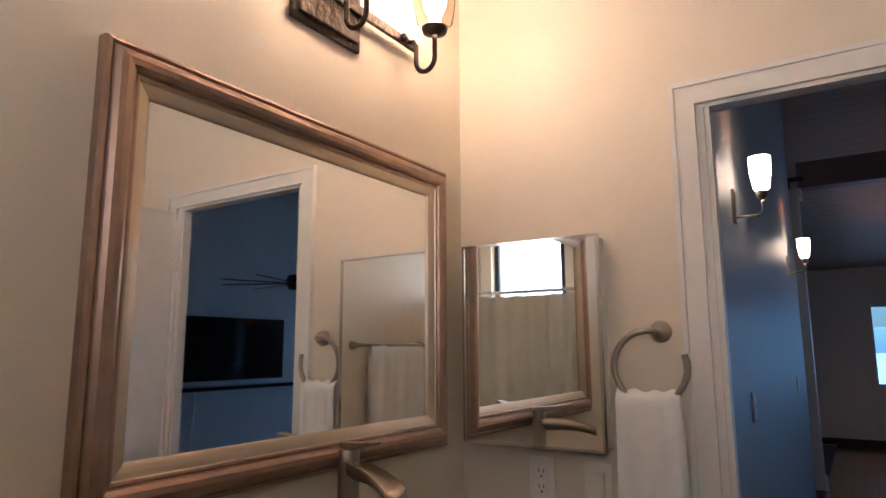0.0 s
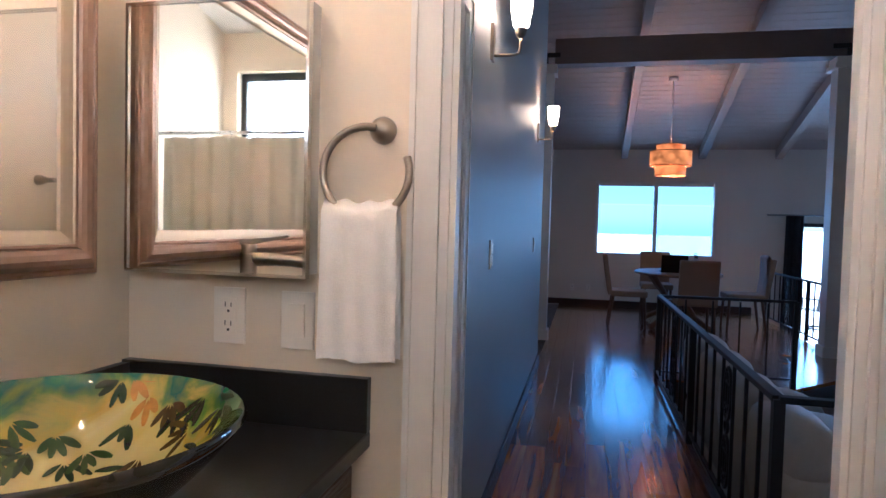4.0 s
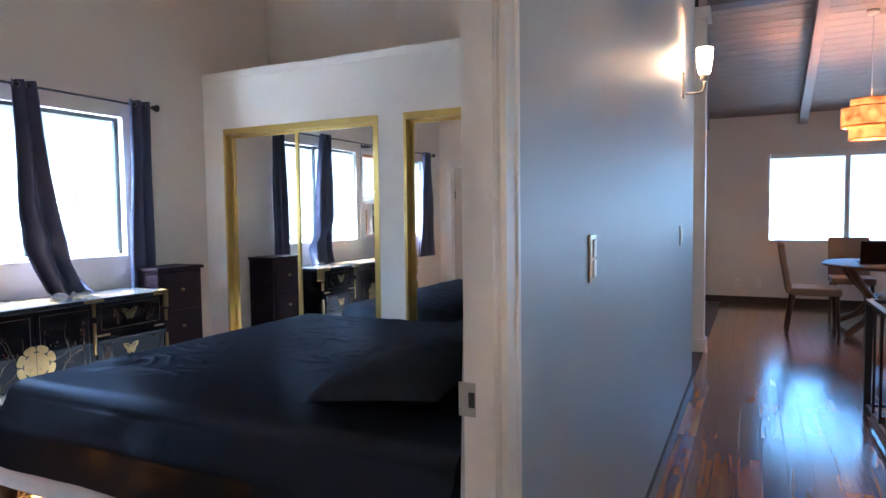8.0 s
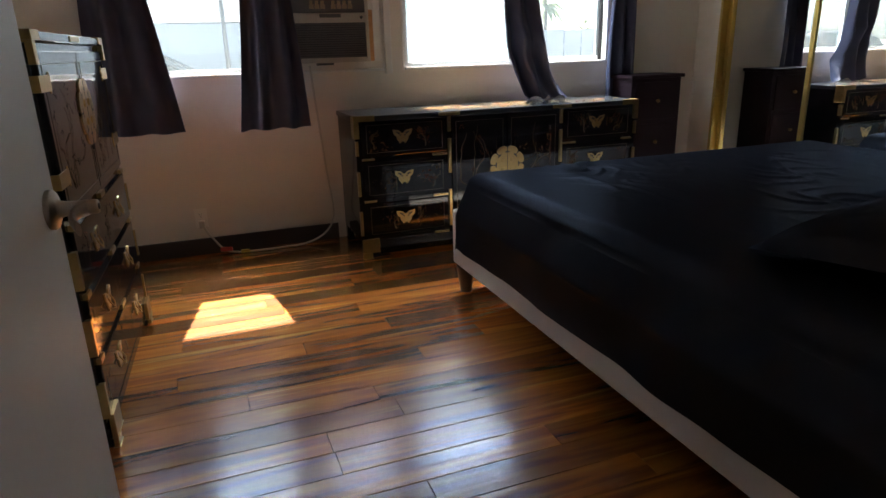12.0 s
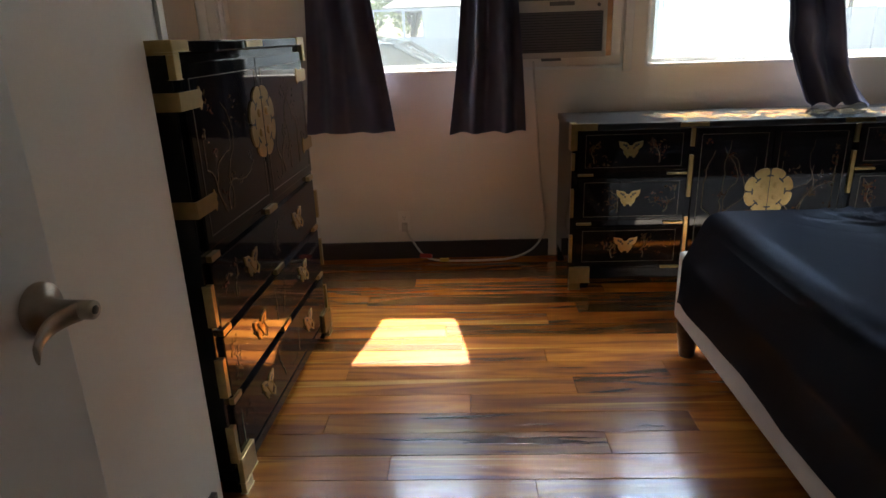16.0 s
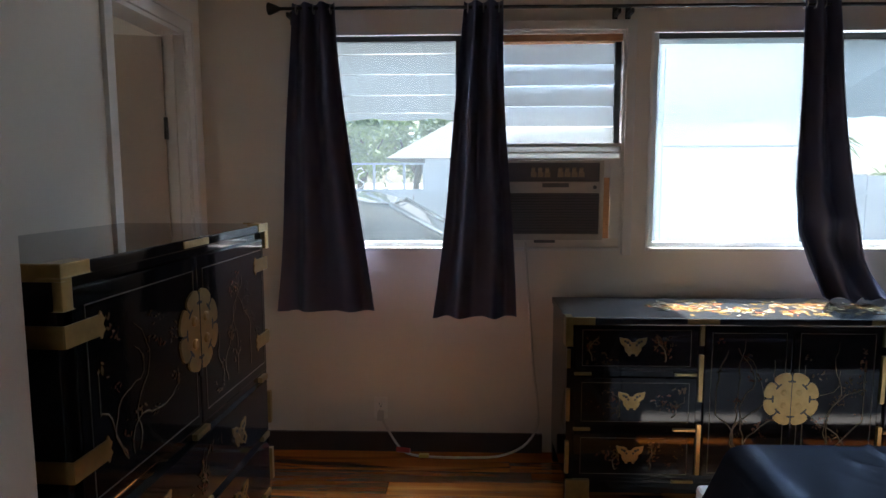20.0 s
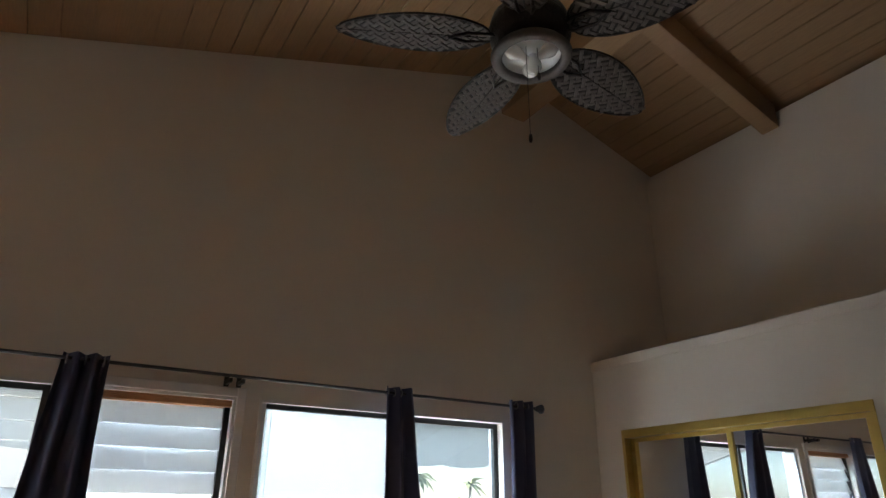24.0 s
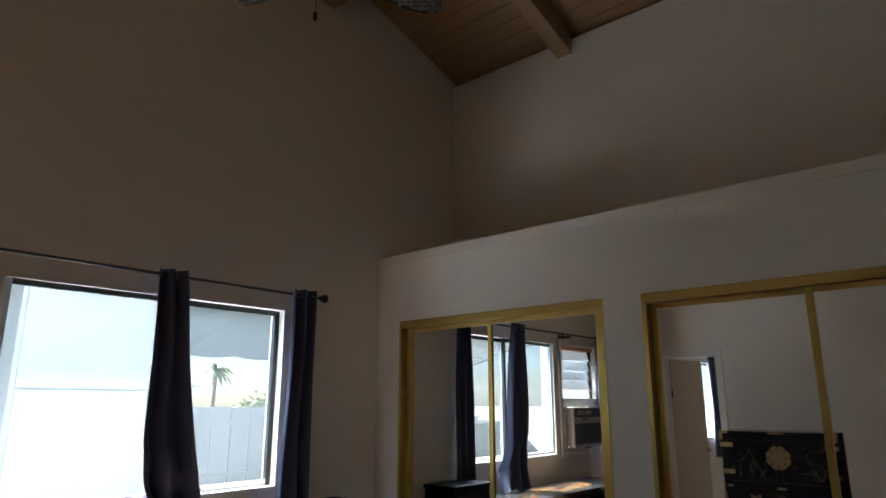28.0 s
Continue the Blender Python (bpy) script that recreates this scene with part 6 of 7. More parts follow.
BULB = mat("unlit white bulb glass", (0.90, 0.90, 0.87), 0.15, spread=0.02, bump=0)
FAN = Vector((-1.85, 2.935, 3.195))
fan = tagged(empty("ceiling_fan", Matrix.Translation(FAN)), "bronze ceiling fan with woven leaf blades and a light kit", "ceiling fan")
part("canopy", lathe([(0.065, roof(FAN.y) - FAN.z + 0.03), (0.065, roof(FAN.y) - FAN.z - 0.05), (0.03, roof(FAN.y) - FAN.z - 0.09), (0.014, roof(FAN.y) - FAN.z - 0.09)]), FAN_DARK, fan)
part("downrod", lathe([(0.013, 0.12), (0.013, roof(FAN.y) - FAN.z)], sides=12), FAN_DARK, fan)
part("motor", lathe([(0.0, 0.16), (0.05, 0.155), (0.095, 0.13), (0.142, 0.09), (0.155, 0.04), (0.148, 0.0), (0.11, -0.02), (0.0, -0.02)]), FAN_DARK, fan)
part("switch_housing", lathe([(0.095, -0.02), (0.10, -0.045), (0.085, -0.055), (0.0, -0.055)]), FAN_DARK, fan)
part("light_ring", lathe([(0.098, -0.055), (0.138, -0.060), (0.149, -0.075), (0.142, -0.092), (0.116, -0.096), (0.108, -0.088), (0.108, -0.06)]), WICKER, fan, "woven ring round the bulbs")
part("reflector", lathe([(0.0, -0.060), (0.107, -0.060), (0.109, -0.082)]), BULB, fan, "white reflector")
for k in range(3):
    a = k * 2.09 + 0.4
    m = pose(0.045 * math.cos(a), 0.045 * math.sin(a), -0.085, 0, 75, math.degrees(a))
    b = part("bulb", moved(lathe([(0.013, -0.03), (0.014, -0.01), (0.026, 0.015), (0.029, 0.035), (0.020, 0.055), (0.0, 0.062)], sides=18), m), BULB, fan, "unlit white bulb")
part("centre_bulb", moved(lathe([(0.013, 0.0), (0.026, 0.03), (0.030, 0.055), (0.020, 0.075), (0.0, 0.082)], sides=18), pose(0.01, 0, -0.075, 180)), BULB, fan)
for x, y, z in ((0.035, 0.0, -0.17), (0.02, -0.04, -0.43)):
    c = part("pull_chain", tube([(x, y, -0.06), (x, y, z)], 0.0012, 5), FAN_DARK, fan)
    part("fob", lathe([(0.0, z + 0.004), (0.006, z - 0.004), (0.007, z - 0.022), (0.004, z - 0.032), (0.0, z - 0.033)], (x, y, 0), sides=10), FAN_DARK, c)


def leaf_half(u):
    """Half the width of a blade at u from 0 to 1 along it."""
    return 0.122 * (math.sin(math.pi * min(max(u, 0), 1) ** 0.82)) ** 0.62 + 0.004


def fan_blade(parent, angle):
    L, r0 = 0.565, 0.145
    tilt = -11
    m = pose(0, 0, 0.005, 0, 0, angle) @ pose(r0, 0, 0, tilt, 0, 0)
    bm = bmesh.new()
    n = 26
    out = [(L * k / n, leaf_half(k / n)) for k in range(n + 1)]
    ring = out + [(x, -y) for x, y in out[::-1]]
    for z in (0.0, 0.003):
        bm.faces.new([bm.verts.new((x, y, z)) for x, y in ring])
    blade = part("blade", moved(bm, m), WICKER_BACK, parent, "leaf-shaped woven blade")
    part("blade_rim", moved(tube([(x, y, 0.0) for x, y in ring], 0.0045, 6, True), m), FAN_DARK, blade)
    part("midrib", moved(tube([(0.02, 0, -0.003), (L - 0.01, 0, -0.003)], 0.004, 6), m), FAN_DARK, blade)
    bm = bmesh.new()
    step = 0.025
    c, s = math.cos(0.785), math.sin(0.785)
    for i in range(-16, 40):
        for j in range(-28, 28):
            x, y = (i * c - j * s) * step, (i * s + j * c) * step
            if not (0.015 < x < L - 0.01 and abs(y) < leaf_half(x / L) - 0.010):
                continue
            along = ((i + 2 * j) % 4) < 2
            a, b = (0.0185, 0.0088) if along else (0.0088, 0.0185)
            h = []
            for (du, dv), dz in zip(((-a, -b), (a, -b), (a, b), (-a, b)), (0, 0, 0, 0)):
                h.append(bm.verts.new((x + (du * c - dv * s) * 0.98, y + (du * s + dv * c) * 0.98, -0.0010)))
            t = []
            for du, dv in ((-a, -b), (a, -b), (a, b), (-a, b)):
                t.append(bm.verts.new((x + (du * c - dv * s) * 0.72, y + (du * s + dv * c) * 0.72, -0.0060 if along else -0.0045)))
            bm.faces.new(t)
            for k in range(4):
                bm.faces.new((h[k], h[(k + 1) % 4], t[(k + 1) % 4], t[k]))
    tagged(part("weave", moved(bm, m), WICKER, blade), kind="stuff")
    mi = pose(0, 0, 0.0, 0, 0, angle)
    part("blade_iron", moved(join(tube([(0.10, 0, 0.01), (0.16, 0.028, 0.0), (0.24, 0.030, -0.005), (0.30, 0.0, -0.008), (0.24, -0.030, -0.005), (0.16, -0.028, 0.0), (0.10, 0, 0.01)], 0.007, 6)), mi @ pose(0, 0, 0, tilt, 0, 0)), FAN_DARK, parent, "looped blade iron")


for k in range(5):
    fan_blade(fan, 27 + k * 72)

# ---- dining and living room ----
# Tint put in the panes dims the sky and stands in for shades.
BLIND_TINT = glass("blind-tinted window glass", (0.44, 0.53, 0.58))
BLIND_TINT_DEEP = glass("blue blind-tinted window glass", (0.28, 0.41, 0.50))
RATTAN = mat("warm rattan weave", (0.60, 0.34, 0.13), 0.6, scale=60, spread=0.3, bump=0.002)
GREY_WOOD = mat("stained oak", (0.15, 0.085, 0.05), 0.5, scale=14, grain=(1, 10, 10), spread=0.3)
BEIGE_FABRIC = mat("beige woven chair fabric", (0.30, 0.215, 0.155), 0.9, scale=220, spread=0.15, bump=0.001)
SOFA = mat("cream leather sofa", (0.50, 0.45, 0.38), 0.5, scale=40, spread=0.08, bump=0.003)
DRAPE = mat("dark slate drape", (0.045, 0.05, 0.065), 0.7, scale=200, bump=0.001)
TV_BLACK = mat("black screen glass", (0.006, 0.006, 0.007), 0.08, bump=0)
BOTTLE = mat("clear plastic bottle", (0.5, 0.52, 0.55), 0.2, bump=0)

win = tagged(empty("window_dining"), "wide white dining window, its shades put in as pane tint", "window", kind="structure")
for d in ((0.776, 0.826, 0.875, 2.135), (2.665, 2.715, 0.875, 2.135), (0.826, 2.665, 0.875, 0.91), (0.826, 2.665, 2.10, 2.135), (1.725, 1.785, 0.91, 2.10)):
    part("window_frame", bevelled(boxes((d[0], d[1], FARY - 0.012, FARY + 0.09, d[2], d[3])), 0.004), TRIM, win)
for a, b, z0, z1, m in ((0.826, 1.725, 0.91, 2.10, BLIND_TINT), (1.785, 2.665, 1.235, 2.10, BLIND_TINT), (1.785, 2.665, 0.91, 1.235, BLIND_TINT_DEEP)):
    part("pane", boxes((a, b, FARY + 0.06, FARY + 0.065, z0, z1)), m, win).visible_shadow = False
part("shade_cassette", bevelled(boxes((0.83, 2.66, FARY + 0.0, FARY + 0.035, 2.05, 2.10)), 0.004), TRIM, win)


def folded_drape(x, half, z0, z1, label):
    bm = bmesh.new()
    prev = None
    for i in range(61):
        g = i / 60
        xx, yy = x - half + 2 * half * g, FARY - 0.10 + 0.035 * math.sin(g * 5 * math.tau)
        now = (bm.verts.new((xx, yy, z1)), bm.verts.new((x + (xx - x) * 1.15, FARY - 0.10 + (yy - FARY + 0.10) * 1.2, z0)))
        if prev:
            bm.faces.new((prev[0], now[0], now[1], prev[1])).smooth = True
        prev = now
    return tagged(part("drape", bm, DRAPE), label, "curtain", "sliding door drapes")


slider = tagged(empty("door_sliding"), "wide sliding glass door to the sunlit deck", "door", kind="structure")
for d in ((3.88, 3.94, LOW, 1.49), (6.24, 6.30, LOW, 1.49), (3.94, 6.24, 1.43, 1.49), (3.94, 6.24, LOW, LOW + 0.06), (5.02, 5.12, LOW + 0.06, 1.43)):
    part("door_frame", boxes((d[0], d[1], FARY + 0.02, FARY + 0.10, d[2], d[3])), DARK_ALU, slider)
for a, b in ((3.94, 5.02), (5.12, 6.24)):
    part("pane", boxes((a, b, FARY + 0.055, FARY + 0.06, LOW + 0.06, 1.43)), PANE, slider).visible_shadow = False
folded_drape(3.86, 0.13, LOW + 0.01, 1.60, "dark slate drape at the side of the sliding door")
folded_drape(5.07, 0.13, LOW + 0.01, 1.60, "dark slate drape at the middle of the sliding door")
rodl = tagged(empty("curtain_rod"), "silver curtain rod above the sliding door", "curtain rod")
part("rod", tube([(3.45, FARY - 0.10, 1.61), (5.98, FARY - 0.10, 1.61)], 0.012), GREY_ALU, rodl)
for x in (3.5, 5.07, 5.9):
    part("bracket", boxes((x - 0.01, x + 0.01, FARY - 0.10, FARY, 1.60, 1.62)), GREY_ALU, rodl)
split = tagged(empty("split_air_conditioner"), "white wall-mounted split air conditioner", "air conditioner")
part("body", bevelled(boxes((4.96, 5.90, FARY - 0.20, FARY, 2.21, 2.50)), 0.03, 3), TRIM, split)
part("vent", boxes((5.0, 5.86, FARY - 0.204, FARY - 0.15, 2.225, 2.255)), SLOT, split, "dark air outlet")

PX, PY = 1.70, 8.7
pend = tagged(empty("pendant_lamp"), "tiered woven rattan pendant lamp, lit", "pendant lamp")
part("canopy", lathe([(0.0, roof(PY) + 0.02), (0.06, roof(PY) + 0.0), (0.06, roof(PY) - 0.03), (0.01, roof(PY) - 0.045)], (PX, PY, 0), sides=20), TRIM, pend)
part("cord", tube([(PX, PY, roof(PY) - 0.03), (PX, PY, 2.46)], 0.004, 6), TRIM, pend)
RATTAN_LIT = bpy.data.materials.new("lit rattan weave")
RATTAN_LIT.use_nodes = True
rn, rl = RATTAN_LIT.node_tree.nodes, RATTAN_LIT.node_tree.links
rb = rn["Principled BSDF"]
rb.inputs["Base Color"].default_value = (0.52, 0.22, 0.06, 1)
rco, rw = rn.new("ShaderNodeTexCoord"), rn.new("ShaderNodeTexNoise")
rw.inputs["Scale"].default_value = 9
rl.new(rco.outputs["Object"], rw.inputs["Vector"])
rr = rn.new("ShaderNodeMath")
rr.operation = "MULTIPLY_ADD"
rr.inputs[1].default_value, rr.inputs[2].default_value = 0.25, -0.055
rl.new(rw.outputs["Fac"], rr.inputs[0])
rb.inputs["Emission Color"].default_value = (1.0, 0.26, 0.045, 1)
rl.new(rr.outputs[0], rb.inputs["Emission Strength"])
for r, z0, z1 in ((0.185, 2.29, 2.455), (0.268, 2.18, 2.37), (0.195, 2.05, 2.18)):
    tier = part("shade_tier", lathe([(r * 0.97, z0), (r, z0 + 0.01), (r, z1 - 0.01), (r * 0.97, z1)], (PX, PY, 0), sides=40), RATTAN_LIT, pend, "glowing woven tier")
    for z in (z0, z1):
        part("rim", tube([(PX + r * math.cos(a), PY + r * math.sin(a), z) for a in [k * math.tau / 36 for k in range(36)]], 0.006, 6, True), RATTAN, tier)
part("bulb", lathe([(0.015, 2.36), (0.03, 2.33), (0.032, 2.30), (0.0, 2.265)], (PX, PY, 0), sides=16), glow("lit bulb", (1, 0.50, 0.20), 50), pend)

TX, TY = 1.88, 8.95
table = tagged(empty("dining_table"), "oval wooden dining table on curved legs", "table")
bm = lathe([(0.0, 0.752), (0.60, 0.752), (0.62, 0.742), (0.615, 0.722), (0.56, 0.715), (0.0, 0.715)], sides=44)
part("tabletop", moved(bm, Matrix.Translation((TX, TY, 0)) @ Matrix.Diagonal((0.92, 1.25, 1, 1))), GREY_WOOD, table)
for sx in (-1, 1):
    for sy in (-1, 1):
        part("leg", tube([(TX + sx * 0.36, TY + sy * 0.45, 0.72), (TX + sx * 0.22, TY + sy * 0.28, 0.52), (TX + sx * 0.10, TY + sy * 0.12, 0.36), (TX + sx * 0.20, TY + sy * 0.30, 0.16), (TX + sx * 0.38, TY + sy * 0.48, 0.03)], 0.035, 8), GREY_WOOD, table)
part("stretcher", bevelled(boxes((TX - 0.14, TX + 0.14, TY - 0.3, TY + 0.3, 0.32, 0.39)), 0.01), GREY_WOOD, table)


def dining_chair(x, y, turn, label, high=0.98):
    th = tagged(empty("dining_chair", pose(x, y, 0, 0, 0, turn)), label, "chair", "chairs round the dining table")
    part("seat", bevelled(boxes((-0.23, 0.23, -0.23, 0.24, 0.42, 0.50)), 0.02, 3), BEIGE_FABRIC, th)
    part("backrest", moved(bevelled(boxes((-0.225, 0.225, -0.03, 0.03, 0.0, high - 0.44)), 0.02, 3), pose(0, -0.24, 0.44, 9, 0, 0)), BEIGE_FABRIC, th)
    for sx in (-0.19, 0.19):
        for sy, lean in ((-0.20, -0.06), (0.20, 0.02)):
            part("leg", tube([(sx, sy, 0.43), (sx * 1.05, sy + lean, 0.0)], 0.022, 7, taper=[1, 0.7]), DARK_LEG, th)
    return th


dining_chair(1.22, 8.72, -90, "beige upholstered dining chair turned to the table side")
dining_chair(1.95, 7.95, 0, "beige upholstered dining chair with its back to the hall")
dining_chair(2.72, 8.95, 90, "dark wooden dining chair with a cloth over its back")
dining_chair(1.72, 10.05, 180, "beige upholstered dining chair at the far end")
tagged(cloth("draped_throw", BEIGE_FABRIC, 8.76, 9.14, 1.02, 0.60, 2.985, 0.05, 1.2, 8, "x", 1), "patterned throw draped over a chair back", "throw")
lap = tagged(empty("laptop"), "open black laptop on the dining table", "laptop")
part("screen", moved(bevelled(boxes((-0.17, 0.17, -0.006, 0.006, 0, 0.235)), 0.003), pose(1.80, 8.70, 0.765, 14, 0, 0)), TV_BLACK, lap)
part("keyboard", bevelled(boxes((1.63, 1.97, 8.70, 8.93, 0.752, 0.768)), 0.003), TV_BLACK, lap)
bot = tagged(empty("water_bottle"), "clear bottle with a black flip cap", "bottle")
part("bottle", lathe([(0.0, 0.752), (0.036, 0.753), (0.037, 0.92), (0.028, 0.95), (0.022, 0.965)], (2.06, 8.62, 0), sides=16), BOTTLE, bot)
part("cap", join(lathe([(0.024, 0.96), (0.026, 1.0), (0.0, 1.005)], (2.06, 8.62, 0), sides=14), tube([(2.04, 8.62, 1.0), (2.03, 8.62, 1.03), (2.08, 8.62, 1.02)], 0.006, 6)), SLOT, bot)


# sofa in the sunken part, along the railing
def puffy(cx, cy, cz, hx, hy, hz, m=None, power=0.45, seed=0):
    """A stuffed cushion: a rounded block with soft dents."""
    bm = bmesh.new()
    rows, nu, nv = [], 32, 18
    soft = lambda v: math.copysign(abs(v) ** power, v)
    for j in range(nv + 1):
        b = math.pi * (j / nv - 0.5)
        row = []
        for i in range(nu):
            a = math.tau * i / nu
            p = Vector((hx * soft(math.cos(b)) * soft(math.cos(a)), hy * soft(math.cos(b)) * soft(math.sin(a)), hz * soft(math.sin(b))))
            p += p.normalized() * 0.018 * noise.noise(p * 5 + Vector((seed, 0, 0)))
            row.append(bm.verts.new(p))
        rows.append(row)
    for a, b in zip(rows, rows[1:]):
        for i in range(nu):
            bm.faces.new((a[i], a[(i + 1) % nu], b[(i + 1) % nu], b[i])).smooth = True
    bmesh.ops.remove_doubles(bm, verts=bm.verts[:], dist=0.0005)
    return moved(bm, Matrix.Translation((cx, cy, cz)) @ (m or Matrix.Identity(4)))


sofa = tagged(empty("sectional_sofa", Matrix.Translation((0, 0, LOW))), "cream leather sectional sofa below the railing", "sofa")
part("base", bevelled(boxes((1.46, 2.45, 2.35, 5.25, 0.06, 0.38)), 0.03), SOFA, sofa)
part("arm", puffy(1.96, 5.13, 0.36, 0.50, 0.15, 0.30, None, 0.5, 3), SOFA, sofa)
for k in range(4):
    y = 2.38 + k * 0.655
    part("seat_cushion", puffy(2.12, y + 0.32, 0.46, 0.37, 0.325, 0.11, None, 0.4, k), SOFA, sofa)
    part("back_cushion", puffy(1.58, y + 0.32, 0.70, 0.17, 0.325, 0.34, pose(0, 0, 0, 0, -10, 0), 0.5, k + 7), SOFA, sofa)
    part("head_roll", puffy(1.52, y + 0.32, 1.00, 0.13, 0.32, 0.12, None, 0.6, k + 12), SOFA, sofa)
part("ottoman", puffy(2.62, 4.60, 0.28, 0.37, 0.40, 0.24, None, 0.4, 20), SOFA, sofa)

tv = tagged(empty("television"), "large black flat television on the grey-blue wall", "television")
part("screen", bevelled(boxes((5.93, 5.955, 3.90, 6.0, 1.06, 1.90)), 0.004), TV_BLACK, tv)
part("back", boxes((5.955, 6.0, 4.3, 5.05, 1.3, 1.8)), SLOT, tv)
tv_cord = tagged(part("tv_cord", tube([(5.985, 4.55, 1.3), (5.985, 4.58, 0.7), (5.985, 4.52, 0.1)], 0.006, 6), TRIM), "white cable hanging from the television", "cord")
tagged(part("media_shelf", bevelled(boxes((5.68, 5.998, 3.6, 6.1, 0.95, 1.0)), 0.01), TV_BLACK), "thin black wall shelf under the television", "shelf")
lfan = tagged(empty("ceiling_fan", Matrix.Translation((3.55, 3.95, 2.13))), "dark many-bladed ceiling fan over the sofa", "ceiling fan")
part("downrod", lathe([(0.016, 0.05), (0.016, roof(3.95) - 2.13)], sides=10), FAN_DARK, lfan)
part("motor", lathe([(0.0, 0.10), (0.10, 0.08), (0.12, 0.02), (0.09, -0.06), (0.0, -0.07)], sides=24), FAN_DARK, lfan)
for k in range(9):
    part("blade", moved(bevelled(boxes((0.10, 0.78, -0.045, 0.045, -0.004, 0.004)), 0.003), pose(0, 0, 0, 0, 0, k * 40 + 10) @ pose(0, 0, 0, 10, 0, 0)), FAN_DARK, lfan)

# ---- outside ----
CONCRETE = mat("pale concrete", (0.27, 0.265, 0.25), 0.9, scale=3, spread=0.12, blotch=0.1, bump=0.004)
SHINGLE = mat("pale grey shingles", (0.135, 0.135, 0.14), 0.9, scale=14, grain=(1, 1, 6), spread=0.25)
HOUSE_WALL = mat("pale blue-grey siding", (0.52, 0.58, 0.66), 0.8, scale=6)
FENCE = mat("grey painted fence", (0.46, 0.52, 0.60), 0.7, scale=12, grain=(1, 1, 5), spread=0.15)
WHITE_BOX = mat("white enamelled metal", (0.37, 0.40, 0.425), 0.4, scale=20, spread=0.02, bump=0)
CANVAS = mat("translucent white canopy", (0.26, 0.27, 0.28), 0.7, scale=8, spread=0.04, bump=0.002)
cb = CANVAS.node_tree
mixs, tr = cb.nodes.new("ShaderNodeMixShader"), cb.nodes.new("ShaderNodeBsdfTranslucent")
tr.inputs[0].default_value = (0.115, 0.125, 0.13, 1)
mixs.inputs[0].default_value = 0.5
cb.links.new(cb.nodes["Principled BSDF"].outputs[0], mixs.inputs[1])
cb.links.new(tr.outputs[0], mixs.inputs[2])
cb.links.new(mixs.outputs[0], cb.nodes["Material Output"].inputs[0])

# Shade painted into the canopy panels that the sun does not light.
CANVAS_SHADED = mat("shaded grey canopy", (0.24, 0.295, 0.34), 0.8, scale=5, spread=0.15, bump=0.002)
DRIVE = -0.22
structure("pavement_drive", boxes((-14, WX - 0.14, -12, 14, -0.9, DRIVE)), CONCRETE, "pale concrete driveway beside the house")
structure("deck", boxes((1.5, 9.0, FARY + 0.14, FARY + 7, -0.9, LOW - 0.03)), CONCRETE, "pale sunlit deck outside the sliding door")
# Out of view; added only to end the sun patch on the floor.
structure("roof_eave", boxes((-4.485, WX - 0.14, -2.5, 6.5, 2.70, 2.78)), TRIM, "unseen white slab that cuts the sun patch in the bedroom")

carport = tagged(empty("carport"), "white translucent carport canopy on thin posts", "carport")
for k in range(13):
    y = -3.0 + k * 0.85
    bm = bmesh.new()
    rows = []
    for i in range(15):
        f = i / 14
        x = -5.25 - 4.2 * f
        z = 2.74 - 0.52 * f + 0.22 * math.sin(f * math.pi)
        rows.append([bm.verts.new((x, y + 0.852 * g, z - 0.035 * math.sin(g * math.pi))) for g in (0, 0.25, 0.5, 0.75, 1.0)])
    for a, b in zip(rows, rows[1:]):
        for q in range(4):
            bm.faces.new((a[q], a[q + 1], b[q + 1], b[q])).smooth = True
    part("canopy_panel", bm, CANVAS if k < 8 else CANVAS_SHADED, carport)
for f in (0.14, 0.30, 0.46, 0.62, 0.78, 0.92):
    h = 2.715 - 0.52 * f + 0.22 * math.sin(f * math.pi)
    part("purlin", tube([(-5.25 - 4.2 * f, -2.95, h - 0.04), (-5.25 - 4.2 * f, 4.0, h - 0.04)], 0.006, 6), GREY_ALU, carport)
for y in (-2.9, 1.8):
    part("canopy_rib", tube([(-5.25 - 4.2 * f, y, 2.72 - 0.52 * f + 0.22 * math.sin(f * math.pi)) for f in [i / 10 for i in range(11)]], 0.025, 8), GREY_ALU, carport)
    part("post", tube([(-9.4, y, DRIVE), (-9.4, y, 2.2)], 0.03, 8), GREY_ALU, carport)

box = tagged(empty("storage_cabinet"), "tall white metal storage cabinet outside the window", "cabinet")
part("body", bevelled(boxes((-5.75, -5.02, 3.04, 4.02, DRIVE, 2.30)), 0.01), WHITE_BOX, box)
part("door", bevelled(boxes((-5.02, -5.005, 3.07, 3.99, DRIVE + 0.05, 1.60)), 0.004), WHITE_BOX, box)
part("upper_door", bevelled(boxes((-5.02, -5.005, 3.07, 3.99, 1.61, 2.27)), 0.004), WHITE_BOX, box)


